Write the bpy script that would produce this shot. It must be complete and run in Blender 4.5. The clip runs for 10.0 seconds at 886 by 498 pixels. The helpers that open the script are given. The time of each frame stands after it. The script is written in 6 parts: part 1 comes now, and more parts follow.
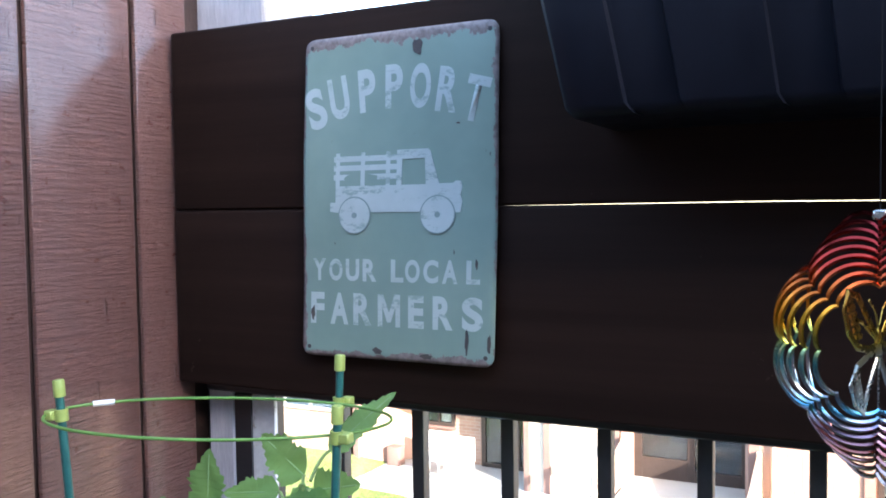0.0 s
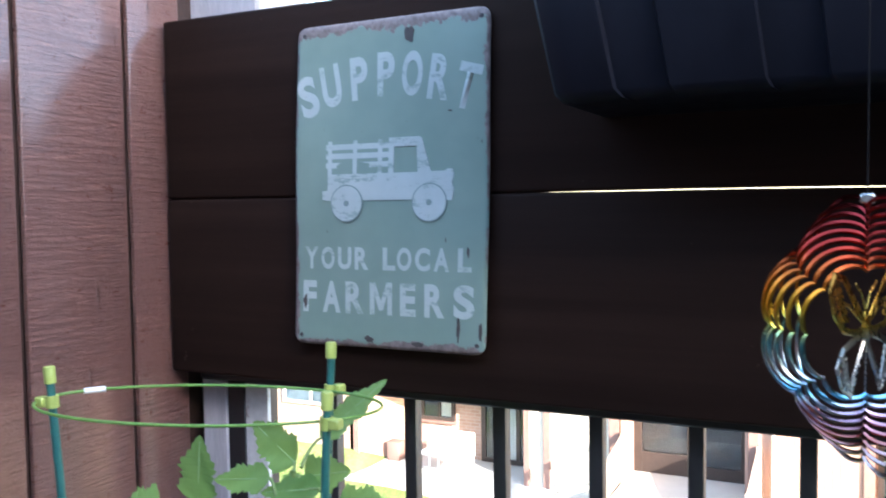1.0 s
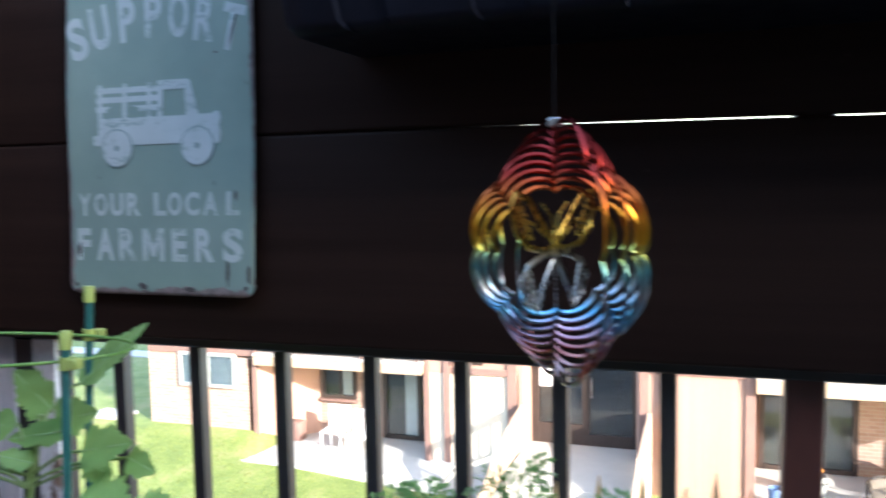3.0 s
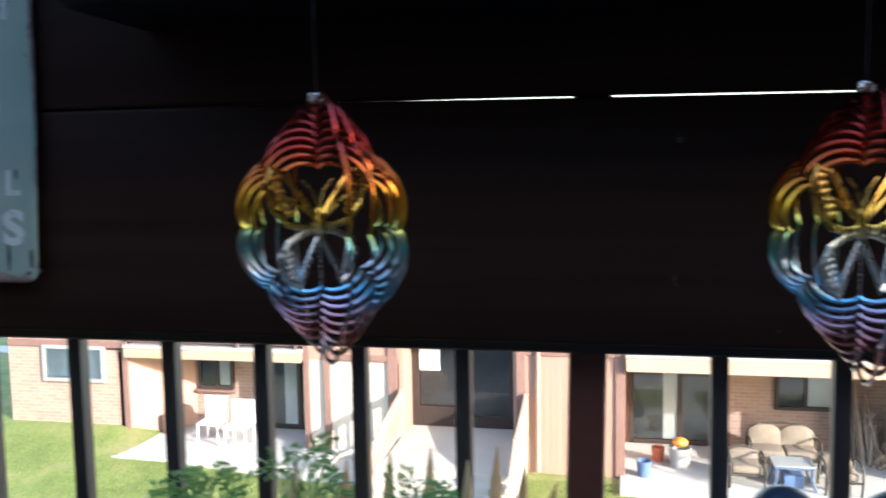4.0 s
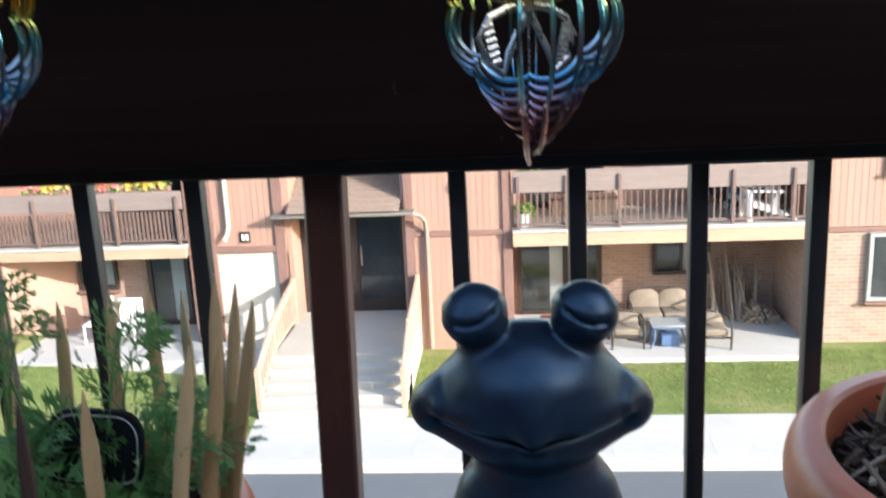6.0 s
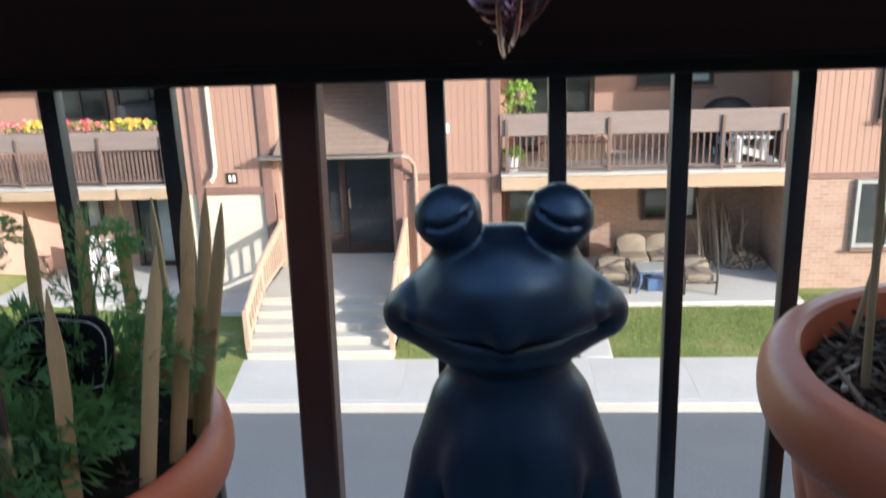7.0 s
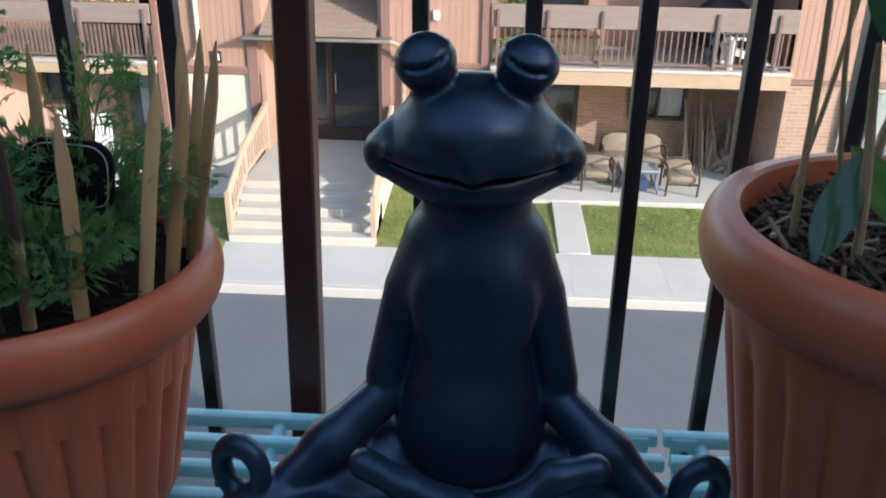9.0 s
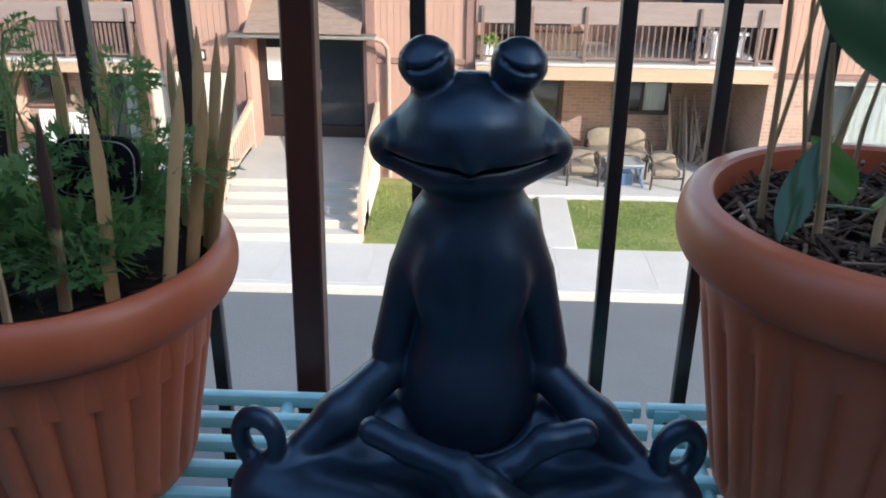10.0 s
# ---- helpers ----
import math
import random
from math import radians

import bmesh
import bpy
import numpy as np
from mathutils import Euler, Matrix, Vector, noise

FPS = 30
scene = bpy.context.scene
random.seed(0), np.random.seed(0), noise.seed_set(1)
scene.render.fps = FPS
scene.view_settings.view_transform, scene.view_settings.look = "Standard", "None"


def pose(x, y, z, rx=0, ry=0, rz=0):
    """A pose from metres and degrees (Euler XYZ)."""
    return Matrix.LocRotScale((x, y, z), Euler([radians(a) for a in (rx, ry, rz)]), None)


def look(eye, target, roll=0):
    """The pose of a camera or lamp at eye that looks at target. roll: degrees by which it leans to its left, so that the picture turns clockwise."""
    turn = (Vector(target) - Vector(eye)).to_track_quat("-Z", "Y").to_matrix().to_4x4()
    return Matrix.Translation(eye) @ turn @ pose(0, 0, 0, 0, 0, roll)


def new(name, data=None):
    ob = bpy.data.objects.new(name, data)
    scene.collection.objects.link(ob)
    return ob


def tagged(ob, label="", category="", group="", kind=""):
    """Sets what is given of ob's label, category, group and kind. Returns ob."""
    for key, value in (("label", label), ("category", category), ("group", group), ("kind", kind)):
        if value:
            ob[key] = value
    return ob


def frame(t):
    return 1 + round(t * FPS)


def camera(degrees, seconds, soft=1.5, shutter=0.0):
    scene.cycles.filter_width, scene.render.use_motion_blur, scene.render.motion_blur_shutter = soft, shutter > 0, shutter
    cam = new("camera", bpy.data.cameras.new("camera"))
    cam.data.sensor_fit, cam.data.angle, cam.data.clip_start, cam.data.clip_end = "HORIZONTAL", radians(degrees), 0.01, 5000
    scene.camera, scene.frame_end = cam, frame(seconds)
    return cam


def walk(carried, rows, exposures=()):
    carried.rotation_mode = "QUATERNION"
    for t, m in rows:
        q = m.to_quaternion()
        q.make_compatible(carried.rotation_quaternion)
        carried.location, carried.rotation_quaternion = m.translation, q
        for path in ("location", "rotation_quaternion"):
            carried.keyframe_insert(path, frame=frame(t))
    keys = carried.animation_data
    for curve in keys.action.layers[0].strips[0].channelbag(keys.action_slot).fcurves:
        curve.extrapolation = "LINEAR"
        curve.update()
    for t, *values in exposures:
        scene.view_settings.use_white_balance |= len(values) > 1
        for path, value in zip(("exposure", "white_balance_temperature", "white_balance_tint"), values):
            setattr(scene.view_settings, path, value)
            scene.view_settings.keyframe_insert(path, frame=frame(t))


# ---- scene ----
cam = camera(55.00, 10.0, soft=1.8, shutter=0.9)
PATH = [
    (0, (0.0367, -0.0990, 0.8724), (-0.8337, 1.6991, 0.7764), -0.81),
    (0.5, (0.0362, -0.0990, 0.8715), (-0.8354, 1.6982, 0.7702), -0.92),
    (1, (0.0437, -0.0955, 0.8654), (-0.8276, 1.7016, 0.7587), -0.79),
    (1.5, (0.0700, -0.0825, 0.8566), (-0.7653, 1.7297, 0.7214), -0.78),
    (2, (0.1000, -0.0701, 0.8460), (-0.6914, 1.7605, 0.6958), -0.91),
    (2.2, (0.1114, -0.0668, 0.8421), (-0.6598, 1.7720, 0.6876), -0.95),
    (3.3, (0.1770, -0.0535, 0.8283), (-0.4015, 1.8545, 0.6590), -1.10),
    (3.5, (0.1900, -0.0493, 0.8270), (-0.3134, 1.8779, 0.6469), -1.04),
    (4, (0.2270, -0.0358, 0.8241), (-0.1727, 1.9138, 0.6267), -0.93),
    (4.5, (0.2616, -0.0250, 0.8173), (-0.0547, 1.9385, 0.6061), -2.11),
    (5, (0.3061, -0.0006, 0.8048), (0.0555, 1.9631, 0.5198), -3.00),
    (5.5, (0.3298, 0.0083, 0.7863), (0.1240, 1.9652, 0.4281), -3.00),
    (6, (0.3453, 0.0122, 0.7655), (0.1890, 1.9502, 0.2968), -2.65),
    (6.2, (0.3478, 0.0134, 0.7610), (0.2031, 1.9490, 0.2787), -2.20),
    (7.3, (0.3560, 0.0163, 0.7328), (0.2262, 1.9051, 0.0882), -2.00),
    (7.5, (0.3590, 0.0132, 0.7298), (0.2315, 1.8928, 0.0582), -1.81),
    (8, (0.3637, 0.0104, 0.7226), (0.2492, 1.8656, -0.0165), -0.65),
    (8.2, (0.3635, 0.0045, 0.7210), (0.2488, 1.8479, -0.0464), -0.19),
    (8.5, (0.3637, -0.0134, 0.7214), (0.2574, 1.8170, -0.0774), 0.57),
    (9, (0.3625, -0.0424, 0.7259), (0.2725, 1.7747, -0.1049), 0.94),
    (9.5, (0.3596, -0.0647, 0.7302), (0.2872, 1.7435, -0.1214), 0.81),
    (10, (0.3554, -0.0946, 0.7399), (0.2971, 1.7203, -0.0985), 0.73),
]
walk(cam, [(t, look(eye, target, roll)) for t, eye, target, roll in PATH],
     exposures=[(0.0, 3.75), (1.0, 3.78), (2.0, 3.75), (3.3, 3.1), (4.0, 2.8), (5.0, 2.75), (6.0, 2.42), (7.3, 1.98), (8.5, 1.93), (9.3, 1.98), (10.0, 2.12)])

# ---- daylight ----
SUN_AZ, SUN_EL = 58.0, 19.0      # degrees to the right of straight behind; above the horizon
world = bpy.data.worlds.new("sky")
scene.world = world
world.use_nodes = True
wn = world.node_tree
wn.nodes.clear()
w_out = wn.nodes.new("ShaderNodeOutputWorld")
w_bg = wn.nodes.new("ShaderNodeBackground")
w_sky = wn.nodes.new("ShaderNodeTexSky")
w_sky.sky_type = "NISHITA"
w_sky.sun_disc = False
w_sky.sun_elevation = radians(SUN_EL)
w_sky.sun_rotation = radians(180.0 - SUN_AZ)
w_bg.inputs["Strength"].default_value = 0.15
wn.links.new(w_sky.outputs["Color"], w_bg.inputs["Color"])
wn.links.new(w_bg.outputs["Background"], w_out.inputs["Surface"])
sun_data = bpy.data.lights.new("sun", "SUN")
sun_data.energy = 2.0
sun_data.angle = radians(0.6)
sun_data.color = (1.0, 0.955, 0.90)
sun = new("sun", sun_data)
sun_from = Vector((math.sin(radians(SUN_AZ)) * math.cos(radians(SUN_EL)),
                   -math.cos(radians(SUN_AZ)) * math.cos(radians(SUN_EL)), math.sin(radians(SUN_EL))))
sun.matrix_world = look(sun_from * 60, (0, 0, 0))


# ---- materials ----
class Mat:
    """A node material with a Principled shader and short calls for its nodes."""

    def __init__(self, name, color=(0.5, 0.5, 0.5), rough=0.5, metal=0.0, spec=0.5):
        self.m = bpy.data.materials.new(name)
        self.m.use_nodes = True
        self.t = self.m.node_tree
        self.b = self.t.nodes["Principled BSDF"]
        self.set("Base Color", (*color, 1))
        self.set("Roughness", rough)
        self.set("Metallic", metal)
        self.set("Specular IOR Level", spec)

    def set(self, key, value):
        self.b.inputs[key].default_value = value

    def node(self, kind, **props):
        n = self.t.nodes.new(kind)
        for k, v in props.items():
            if k == "op":
                n.operation = v
            elif k == "dtype":
                n.data_type = v
            elif k == "blend":
                n.blend_type = v
        return n

    def link(self, a, b):
        self.t.links.new(a, b)

    def coords(self, out="Object", scale=(1, 1, 1)):
        c = self.node("ShaderNodeTexCoord")
        mp = self.node("ShaderNodeMapping")
        mp.inputs["Scale"].default_value = scale
        self.link(c.outputs[out], mp.inputs["Vector"])
        return mp.outputs["Vector"]

    def noise(self, scale, detail=4.0, rough=0.6, stretch=(1, 1, 1), out="Object", distort=0.0):
        n = self.node("ShaderNodeTexNoise")
        n.inputs["Scale"].default_value = scale
        n.inputs["Detail"].default_value = detail
        n.inputs["Roughness"].default_value = rough
        n.inputs["Distortion"].default_value = distort
        self.link(self.coords(out, stretch), n.inputs["Vector"])
        return n.outputs["Fac"]

    def ramp(self, fac, stops):
        r = self.node("ShaderNodeValToRGB")
        el = r.color_ramp.elements
        while len(el) < len(stops):
            el.new(0.5)
        for e, (p, c) in zip(el, stops):
            e.position = p
            e.color = (*c, 1) if len(c) == 3 else c
        self.link(fac, r.inputs["Fac"])
        return r.outputs["Color"]

    def mix(self, fac, a, b, blend="MIX"):
        n = self.node("ShaderNodeMix", dtype="RGBA", blend=blend)
        for sock, v in ((n.inputs[0], fac), (n.inputs[6], a), (n.inputs[7], b)):
            if isinstance(v, (int, float)):
                sock.default_value = v
            elif isinstance(v, tuple):
                sock.default_value = (*v, 1)
            else:
                self.link(v, sock)
        return n.outputs[2]

    def maths(self, op, a, b=0.0):
        n = self.node("ShaderNodeMath", op=op)
        for sock, v in ((n.inputs[0], a), (n.inputs[1], b)):
            if isinstance(v, (int, float)):
                sock.default_value = v
            else:
                self.link(v, sock)
        return n.outputs[0]

    def color(self, sock):
        self.link(sock, self.b.inputs["Base Color"])
        return self

    def rough(self, fac, lo, hi):
        n = self.node("ShaderNodeMapRange")
        n.inputs["To Min"].default_value = lo
        n.inputs["To Max"].default_value = hi
        self.link(fac, n.inputs["Value"])
        self.link(n.outputs["Result"], self.b.inputs["Roughness"])
        return self

    def bump(self, fac, depth, strength=1.0):
        n = self.node("ShaderNodeBump")
        n.inputs["Distance"].default_value = depth
        n.inputs["Strength"].default_value = strength
        self.link(fac, n.inputs["Height"])
        self.link(n.outputs["Normal"], self.b.inputs["Normal"])
        return self

    def random(self):
        return self.node("ShaderNodeObjectInfo").outputs["Random"]

    def island(self):
        return self.node("ShaderNodeNewGeometry").outputs["Random Per Island"]


def plain(name, a, b, scale, rough=(0.4, 0.6), metal=0.0, depth=0.0, stretch=(1, 1, 1), spec=0.5, fine=6.0):
    """A surface whose colour drifts between a and b at two scales, with fine relief."""
    m = Mat(name, a, rough[0], metal, spec)
    n1 = m.noise(scale, 5, 0.6, stretch)
    n2 = m.noise(scale * fine, 3, 0.5, stretch)
    f = m.mix(0.4, n1, n2)
    m.color(m.ramp(f, [(0.3, a), (0.7, b)]))
    m.rough(n2, *rough)
    if depth:
        m.bump(f, depth)
    return m.m


# painted siding of the balcony wall: red-brown gloss paint over wood grain
m = Mat("painted_siding", (0.17, 0.07, 0.06), 0.35)
g = m.noise(9, 8, 0.72, (1, 2.2, 13), distort=1.2)
up_ = m.noise(5, 5, 0.6, (1, 12, 0.6))
k = m.noise(60, 4, 0.65)
chip = m.noise(34, 4, 0.7, (1, 1, 0.6))
gouge = m.ramp(m.noise(30, 5, 0.7, (1, 1.6, 0.32)), [(0.63, (0, 0, 0)), (0.70, (1, 1, 1))])
body = m.ramp(m.mix(0.4, m.mix(0.65, g, k), up_), [(0.25, (0.150, 0.062, 0.050)), (0.75, (0.205, 0.094, 0.077))])
spots = m.ramp(chip, [(0.72, (0, 0, 0)), (0.77, (1, 1, 1))])
m.color(m.mix(gouge, m.mix(spots, body, (0.06, 0.03, 0.025)), (0.09, 0.04, 0.032)))
m.rough(m.mix(0.5, g, k), 0.16, 0.44)
m.bump(m.mix(0.3, m.mix(0.35, m.noise(16, 6, 0.7, (1, 1.2, 14), distort=0.8), m.mix(0.25, k, chip)), m.maths("SUBTRACT", 1.0, gouge)), 0.0130, 1.0)
m.set("Coat Weight", 0.8)
m.set("Coat Roughness", 0.2)
M_SIDING = m.m
# backing between the planks, a much darker brown than the siding
M_GROOVE = plain("dark_groove", (0.02, 0.010, 0.009), (0.05, 0.026, 0.022), 60, (0.4, 0.7), 0.0, 0.001)

# guard boards: dark brown stain, scuffed
m = Mat("dark_board", (0.02, 0.011, 0.009), 0.55, 0.0, 0.07)
g = m.noise(6, 6, 0.6, (0.25, 1, 7))
k = m.noise(70, 3, 0.5)
sc = m.noise(23, 5, 0.7)
body = m.ramp(g, [(0.3, (0.0130, 0.0070, 0.0057)), (0.7, (0.0230, 0.0126, 0.0102))])
m.color(m.mix(m.ramp(sc, [(0.69, (0, 0, 0)), (0.74, (0.6, 0.6, 0.6))]), body, (0.12, 0.095, 0.085)))
m.rough(k, 0.45, 0.65)
m.bump(m.mix(0.5, g, k), 0.0008, 0.6)
M_BOARD = m.m

M_IRON = plain("black_iron_paint", (0.012, 0.012, 0.014), (0.022, 0.022, 0.026), 30, (0.3, 0.5), 0.0, 0.0004)
M_POST = plain("brown_iron_paint", (0.055, 0.017, 0.014), (0.085, 0.028, 0.022), 24, (0.35, 0.55), 0.0, 0.0004, (1, 1, 0.3))
M_WEATHER = plain("weathered_grey_paint", (0.33, 0.32, 0.36), (0.52, 0.5, 0.54), 18, (0.6, 0.8), 0.0, 0.002, (5, 5, 0.6))
m = Mat("peeling_white", (0.6, 0.6, 0.6), 0.6)
pe = m.ramp(m.noise(26, 6, 0.75, (1, 1, 0.5)), [(0.50, (0, 0, 0)), (0.58, (1, 1, 1))])
m.color(m.mix(pe, m.ramp(m.noise(90, 3), [(0.3, (0.5, 0.5, 0.52)), (0.7, (0.64, 0.64, 0.66))]), m.ramp(m.noise(70, 4), [(0.3, (0.1, 0.06, 0.045)), (0.7, (0.26, 0.17, 0.12))])))
m.bump(pe, 0.0006)
M_PEEL = m.m
M_DECK = plain("deck_floor", (0.06, 0.045, 0.038), (0.1, 0.08, 0.068), 5, (0.6, 0.8), 0.0, 0.002, (1, 8, 1))
M_HOUSEWALL = plain("house_wall_paint", (0.06, 0.05, 0.047), (0.09, 0.078, 0.072), 3, (0.5, 0.7), 0.0, 0.002, (3, 3, 1))

# tin sign enamel with rust eaten in from the rim
m = Mat("sign_enamel", (0.3, 0.42, 0.4), 0.4)
tc = m.node("ShaderNodeTexCoord")
sep = m.node("ShaderNodeSeparateXYZ")
m.link(tc.outputs["Generated"], sep.inputs[0])


def rim(m, s, span):
    lo = m.maths("MINIMUM", s, m.maths("SUBTRACT", 1.0, s))
    return m.maths("MULTIPLY", lo, span)


edge = m.maths("MINIMUM", rim(m, sep.outputs["X"], 0.43), rim(m, sep.outputs["Z"], 0.5))
top = m.maths("MULTIPLY", m.maths("SUBTRACT", 1.0, sep.outputs["Z"]), 0.26)
edge = m.maths("MINIMUM", edge, top)
n_a = m.noise(42, 6, 0.75, (1.2, 1, 0.8))
n_b = m.noise(14, 3, 0.6)
worn = m.maths("SUBTRACT", m.maths("MULTIPLY", m.maths("POWER", n_a, 2.0), m.maths("MULTIPLY", n_b, 0.075)), edge)
mask = m.ramp(m.maths("ADD", m.maths("MULTIPLY", worn, 260.0), 0.35), [(0.42, (0, 0, 0)), (0.58, (1, 1, 1))])
speck = m.ramp(m.noise(95, 4, 0.7, (1, 1, 0.5)), [(0.705, (0, 0, 0)), (0.73, (1, 1, 1))])
tone = m.ramp(m.noise(9, 4, 0.6), [(0.3, (0.165, 0.250, 0.222)), (0.7, (0.225, 0.318, 0.285))])
rust = m.ramp(m.noise(150, 3, 0.6), [(0.35, (0.13, 0.1, 0.1)), (0.65, (0.24, 0.2, 0.2))])
m.color(m.mix(speck, m.mix(mask, tone, rust), (0.07, 0.06, 0.06)))
m.rough(n_a, 0.32, 0.55)
m.bump(m.maths("SUBTRACT", 1.0, mask), 0.0004, 0.5)
M_SIGN = m.m

m = Mat("sign_print", (0.55, 0.66, 0.67), 0.45)
scr = m.ramp(m.noise(62, 6, 0.78, (0.7, 1, 1.5)), [(0.54, (0, 0, 0)), (0.62, (1, 1, 1))])
m.color(m.mix(scr, m.ramp(m.noise(20, 3), [(0.3, (0.37, 0.44, 0.45)), (0.7, (0.45, 0.52, 0.53))]), (0.25, 0.33, 0.32)))
M_PRINT = m.m
M_SIGNDARK = plain("sign_dark_print", (0.16, 0.23, 0.23), (0.22, 0.3, 0.3), 60, (0.4, 0.55))
M_CHIP = plain("bare_rusty_metal", (0.03, 0.035, 0.045), (0.09, 0.07, 0.065), 90, (0.5, 0.8))

# wind spinner: anodised metal whose tint runs from red through gold and blue to rose
m = Mat("rainbow_metal", (0.8, 0.5, 0.3), 0.2, 1.0)
tc = m.node("ShaderNodeTexCoord")
sep = m.node("ShaderNodeSeparateXYZ")
m.link(tc.outputs["Object"], sep.inputs[0])
zz = m.maths("ADD", m.maths("MULTIPLY", sep.outputs["Z"], 6.2), 0.5)
zz = m.maths("ADD", zz, m.maths("MULTIPLY", m.maths("SUBTRACT", m.noise(26, 2, 0.5), 0.5), 0.1))
m.color(m.ramp(zz, [(0.02, (0.528, 0.416, 0.400)), (0.12, (0.416, 0.136, 0.112)), (0.20, (0.39, 0.27, 0.34)), (0.27, (0.10, 0.34, 0.51)), (0.36, (0.41, 0.44, 0.48)),
                    (0.44, (0.160, 0.496, 0.528)), (0.50, (0.464, 0.480, 0.112)), (0.58, (0.656, 0.352, 0.032)), (0.68, (0.53, 0.135, 0.024)), (0.80, (0.37, 0.034, 0.024)),
                    (0.97, (0.30, 0.032, 0.036))]))
m.rough(m.noise(120, 2), 0.16, 0.32)
M_SPIN = m.m
m = Mat("gold_silver_metal", (0.8, 0.6, 0.2), 0.25, 1.0)
tc = m.node("ShaderNodeTexCoord")
sep = m.node("ShaderNodeSeparateXYZ")
m.link(tc.outputs["Object"], sep.inputs[0])
m.color(m.ramp(m.maths("ADD", m.maths("MULTIPLY", sep.outputs["Z"], 12.0), 0.5),
               [(0.2, (0.44, 0.46, 0.48)), (0.46, (0.50, 0.48, 0.40)), (0.54, (0.58, 0.42, 0.08)), (0.85, (0.56, 0.27, 0.06))]))
m.rough(m.noise(120, 2), 0.2, 0.35)
M_BUTTERFLY = m.m
M_STRING = plain("dark_line", (0.008, 0.008, 0.009), (0.014, 0.014, 0.015), 50, (0.85, 0.95), spec=0.1)
M_STEEL = plain("bright_steel", (0.6, 0.6, 0.6), (0.75, 0.75, 0.75), 80, (0.2, 0.35), 1.0)

M_PLANTER = plain("navy_plastic", (0.0045, 0.0055, 0.0105), (0.0085, 0.0100, 0.0175), 12, (0.4, 0.62), 0.0, 0.0005, (1, 1, 0.4), 0.12)
m = Mat("frog_resin", (0.02, 0.022, 0.028), 0.4)
n1, n2 = m.noise(22, 4, 0.6), m.noise(260, 3, 0.6)
dust = m.ramp(m.noise(55, 5, 0.7), [(0.7, (0, 0, 0)), (0.82, (0.35, 0.35, 0.35))])
m.color(m.mix(dust, m.ramp(n1, [(0.3, (0.0095, 0.0185, 0.034)), (0.7, (0.0165, 0.030, 0.053))]), (0.03, 0.05, 0.07)))
m.rough(n1, 0.29, 0.42)
m.set("Specular IOR Level", 0.72)
m.bump(m.mix(0.5, n1, n2), 0.0007, 0.4)
# blue tint puts the sky's colour into the highlights
m.set("Specular Tint", (0.5, 0.74, 1.0, 1.0))
M_FROG = m.m

m = Mat("terracotta_plastic", (0.45, 0.16, 0.09), 0.45)
n1, n2 = m.noise(11, 4, 0.6), m.noise(140, 3, 0.6)
scuff = m.ramp(m.noise(17, 5, 0.7, (1, 1, 3)), [(0.62, (0, 0, 0)), (0.8, (0.35, 0.35, 0.35))])
m.color(m.mix(scuff, m.ramp(n1, [(0.3, (0.42, 0.100, 0.043)), (0.7, (0.49, 0.135, 0.062))]), (0.50, 0.19, 0.11)))
m.rough(n2, 0.34, 0.50)
m.bump(m.mix(0.3, n2, n1), 0.0005, 0.4)
M_TERRA = m.m
M_SOIL = plain("dark_soil", (0.006, 0.0045, 0.003), (0.018, 0.013, 0.009), 60, (0.85, 0.95), 0.0, 0.004, spec=0.08)


def varied(name, stops, rough=(0.5, 0.7), scale=30.0, stretch=(1, 1, 1), depth=0.0, by="island", through_light=0.0):
    """Many like pieces whose tone differs from piece to piece."""
    m = Mat(name, stops[0], rough[0])
    pick = m.island() if by == "island" else m.random()
    n = m.noise(scale, 4, 0.6, stretch)
    f = m.mix(0.45, pick, n)
    m.color(m.ramp(f, [(0.2 + 0.6 * i / max(1, len(stops) - 1), c) for i, c in enumerate(stops)]))
    m.rough(n, *rough)
    if depth:
        m.bump(n, depth)
    if through_light:
        tr = m.node("ShaderNodeBsdfTranslucent")
        tr.inputs["Color"].default_value = (*[min(1, c * 1.9) for c in stops[-1]], 1)
        mx = m.node("ShaderNodeMixShader")
        mx.inputs["Fac"].default_value = through_light
        out = m.t.nodes["Material Output"]
        m.link(m.b.outputs["BSDF"], mx.inputs[1])
        m.link(tr.outputs["BSDF"], mx.inputs[2])
        m.link(mx.outputs["Shader"], out.inputs["Surface"])
    return m.m


M_SHRED = varied("pale_shred", [(0.09, 0.05, 0.03), (0.20, 0.125, 0.08), (0.38, 0.28, 0.20)], (0.5, 0.75), 60, (1, 1, 1), 0.002)
M_MULCH = varied("bark_mulch", [(0.016, 0.008, 0.004), (0.040, 0.019, 0.010), (0.065, 0.032, 0.017), (0.15, 0.09, 0.052)], (0.7, 0.9), 60, (1, 1, 1), 0.002)
M_STAKE = varied("split_bamboo", [(0.46, 0.28, 0.125), (0.60, 0.40, 0.20), (0.70, 0.51, 0.29)], (0.5, 0.7), 20, (9, 9, 1.2), 0.0006, "object")
m = Mat("weathered_stake", (0.3, 0.2, 0.1), 0.6)
tc = m.node("ShaderNodeTexCoord")
sep = m.node("ShaderNodeSeparateXYZ")
m.link(tc.outputs["Object"], sep.inputs[0])
fib = m.noise(20, 4, 0.6, (9, 9, 1.2))
hgt = m.maths("ADD", m.maths("MULTIPLY", sep.outputs["Z"], 10.0), m.maths("MULTIPLY", m.maths("SUBTRACT", fib, 0.5), 0.25))
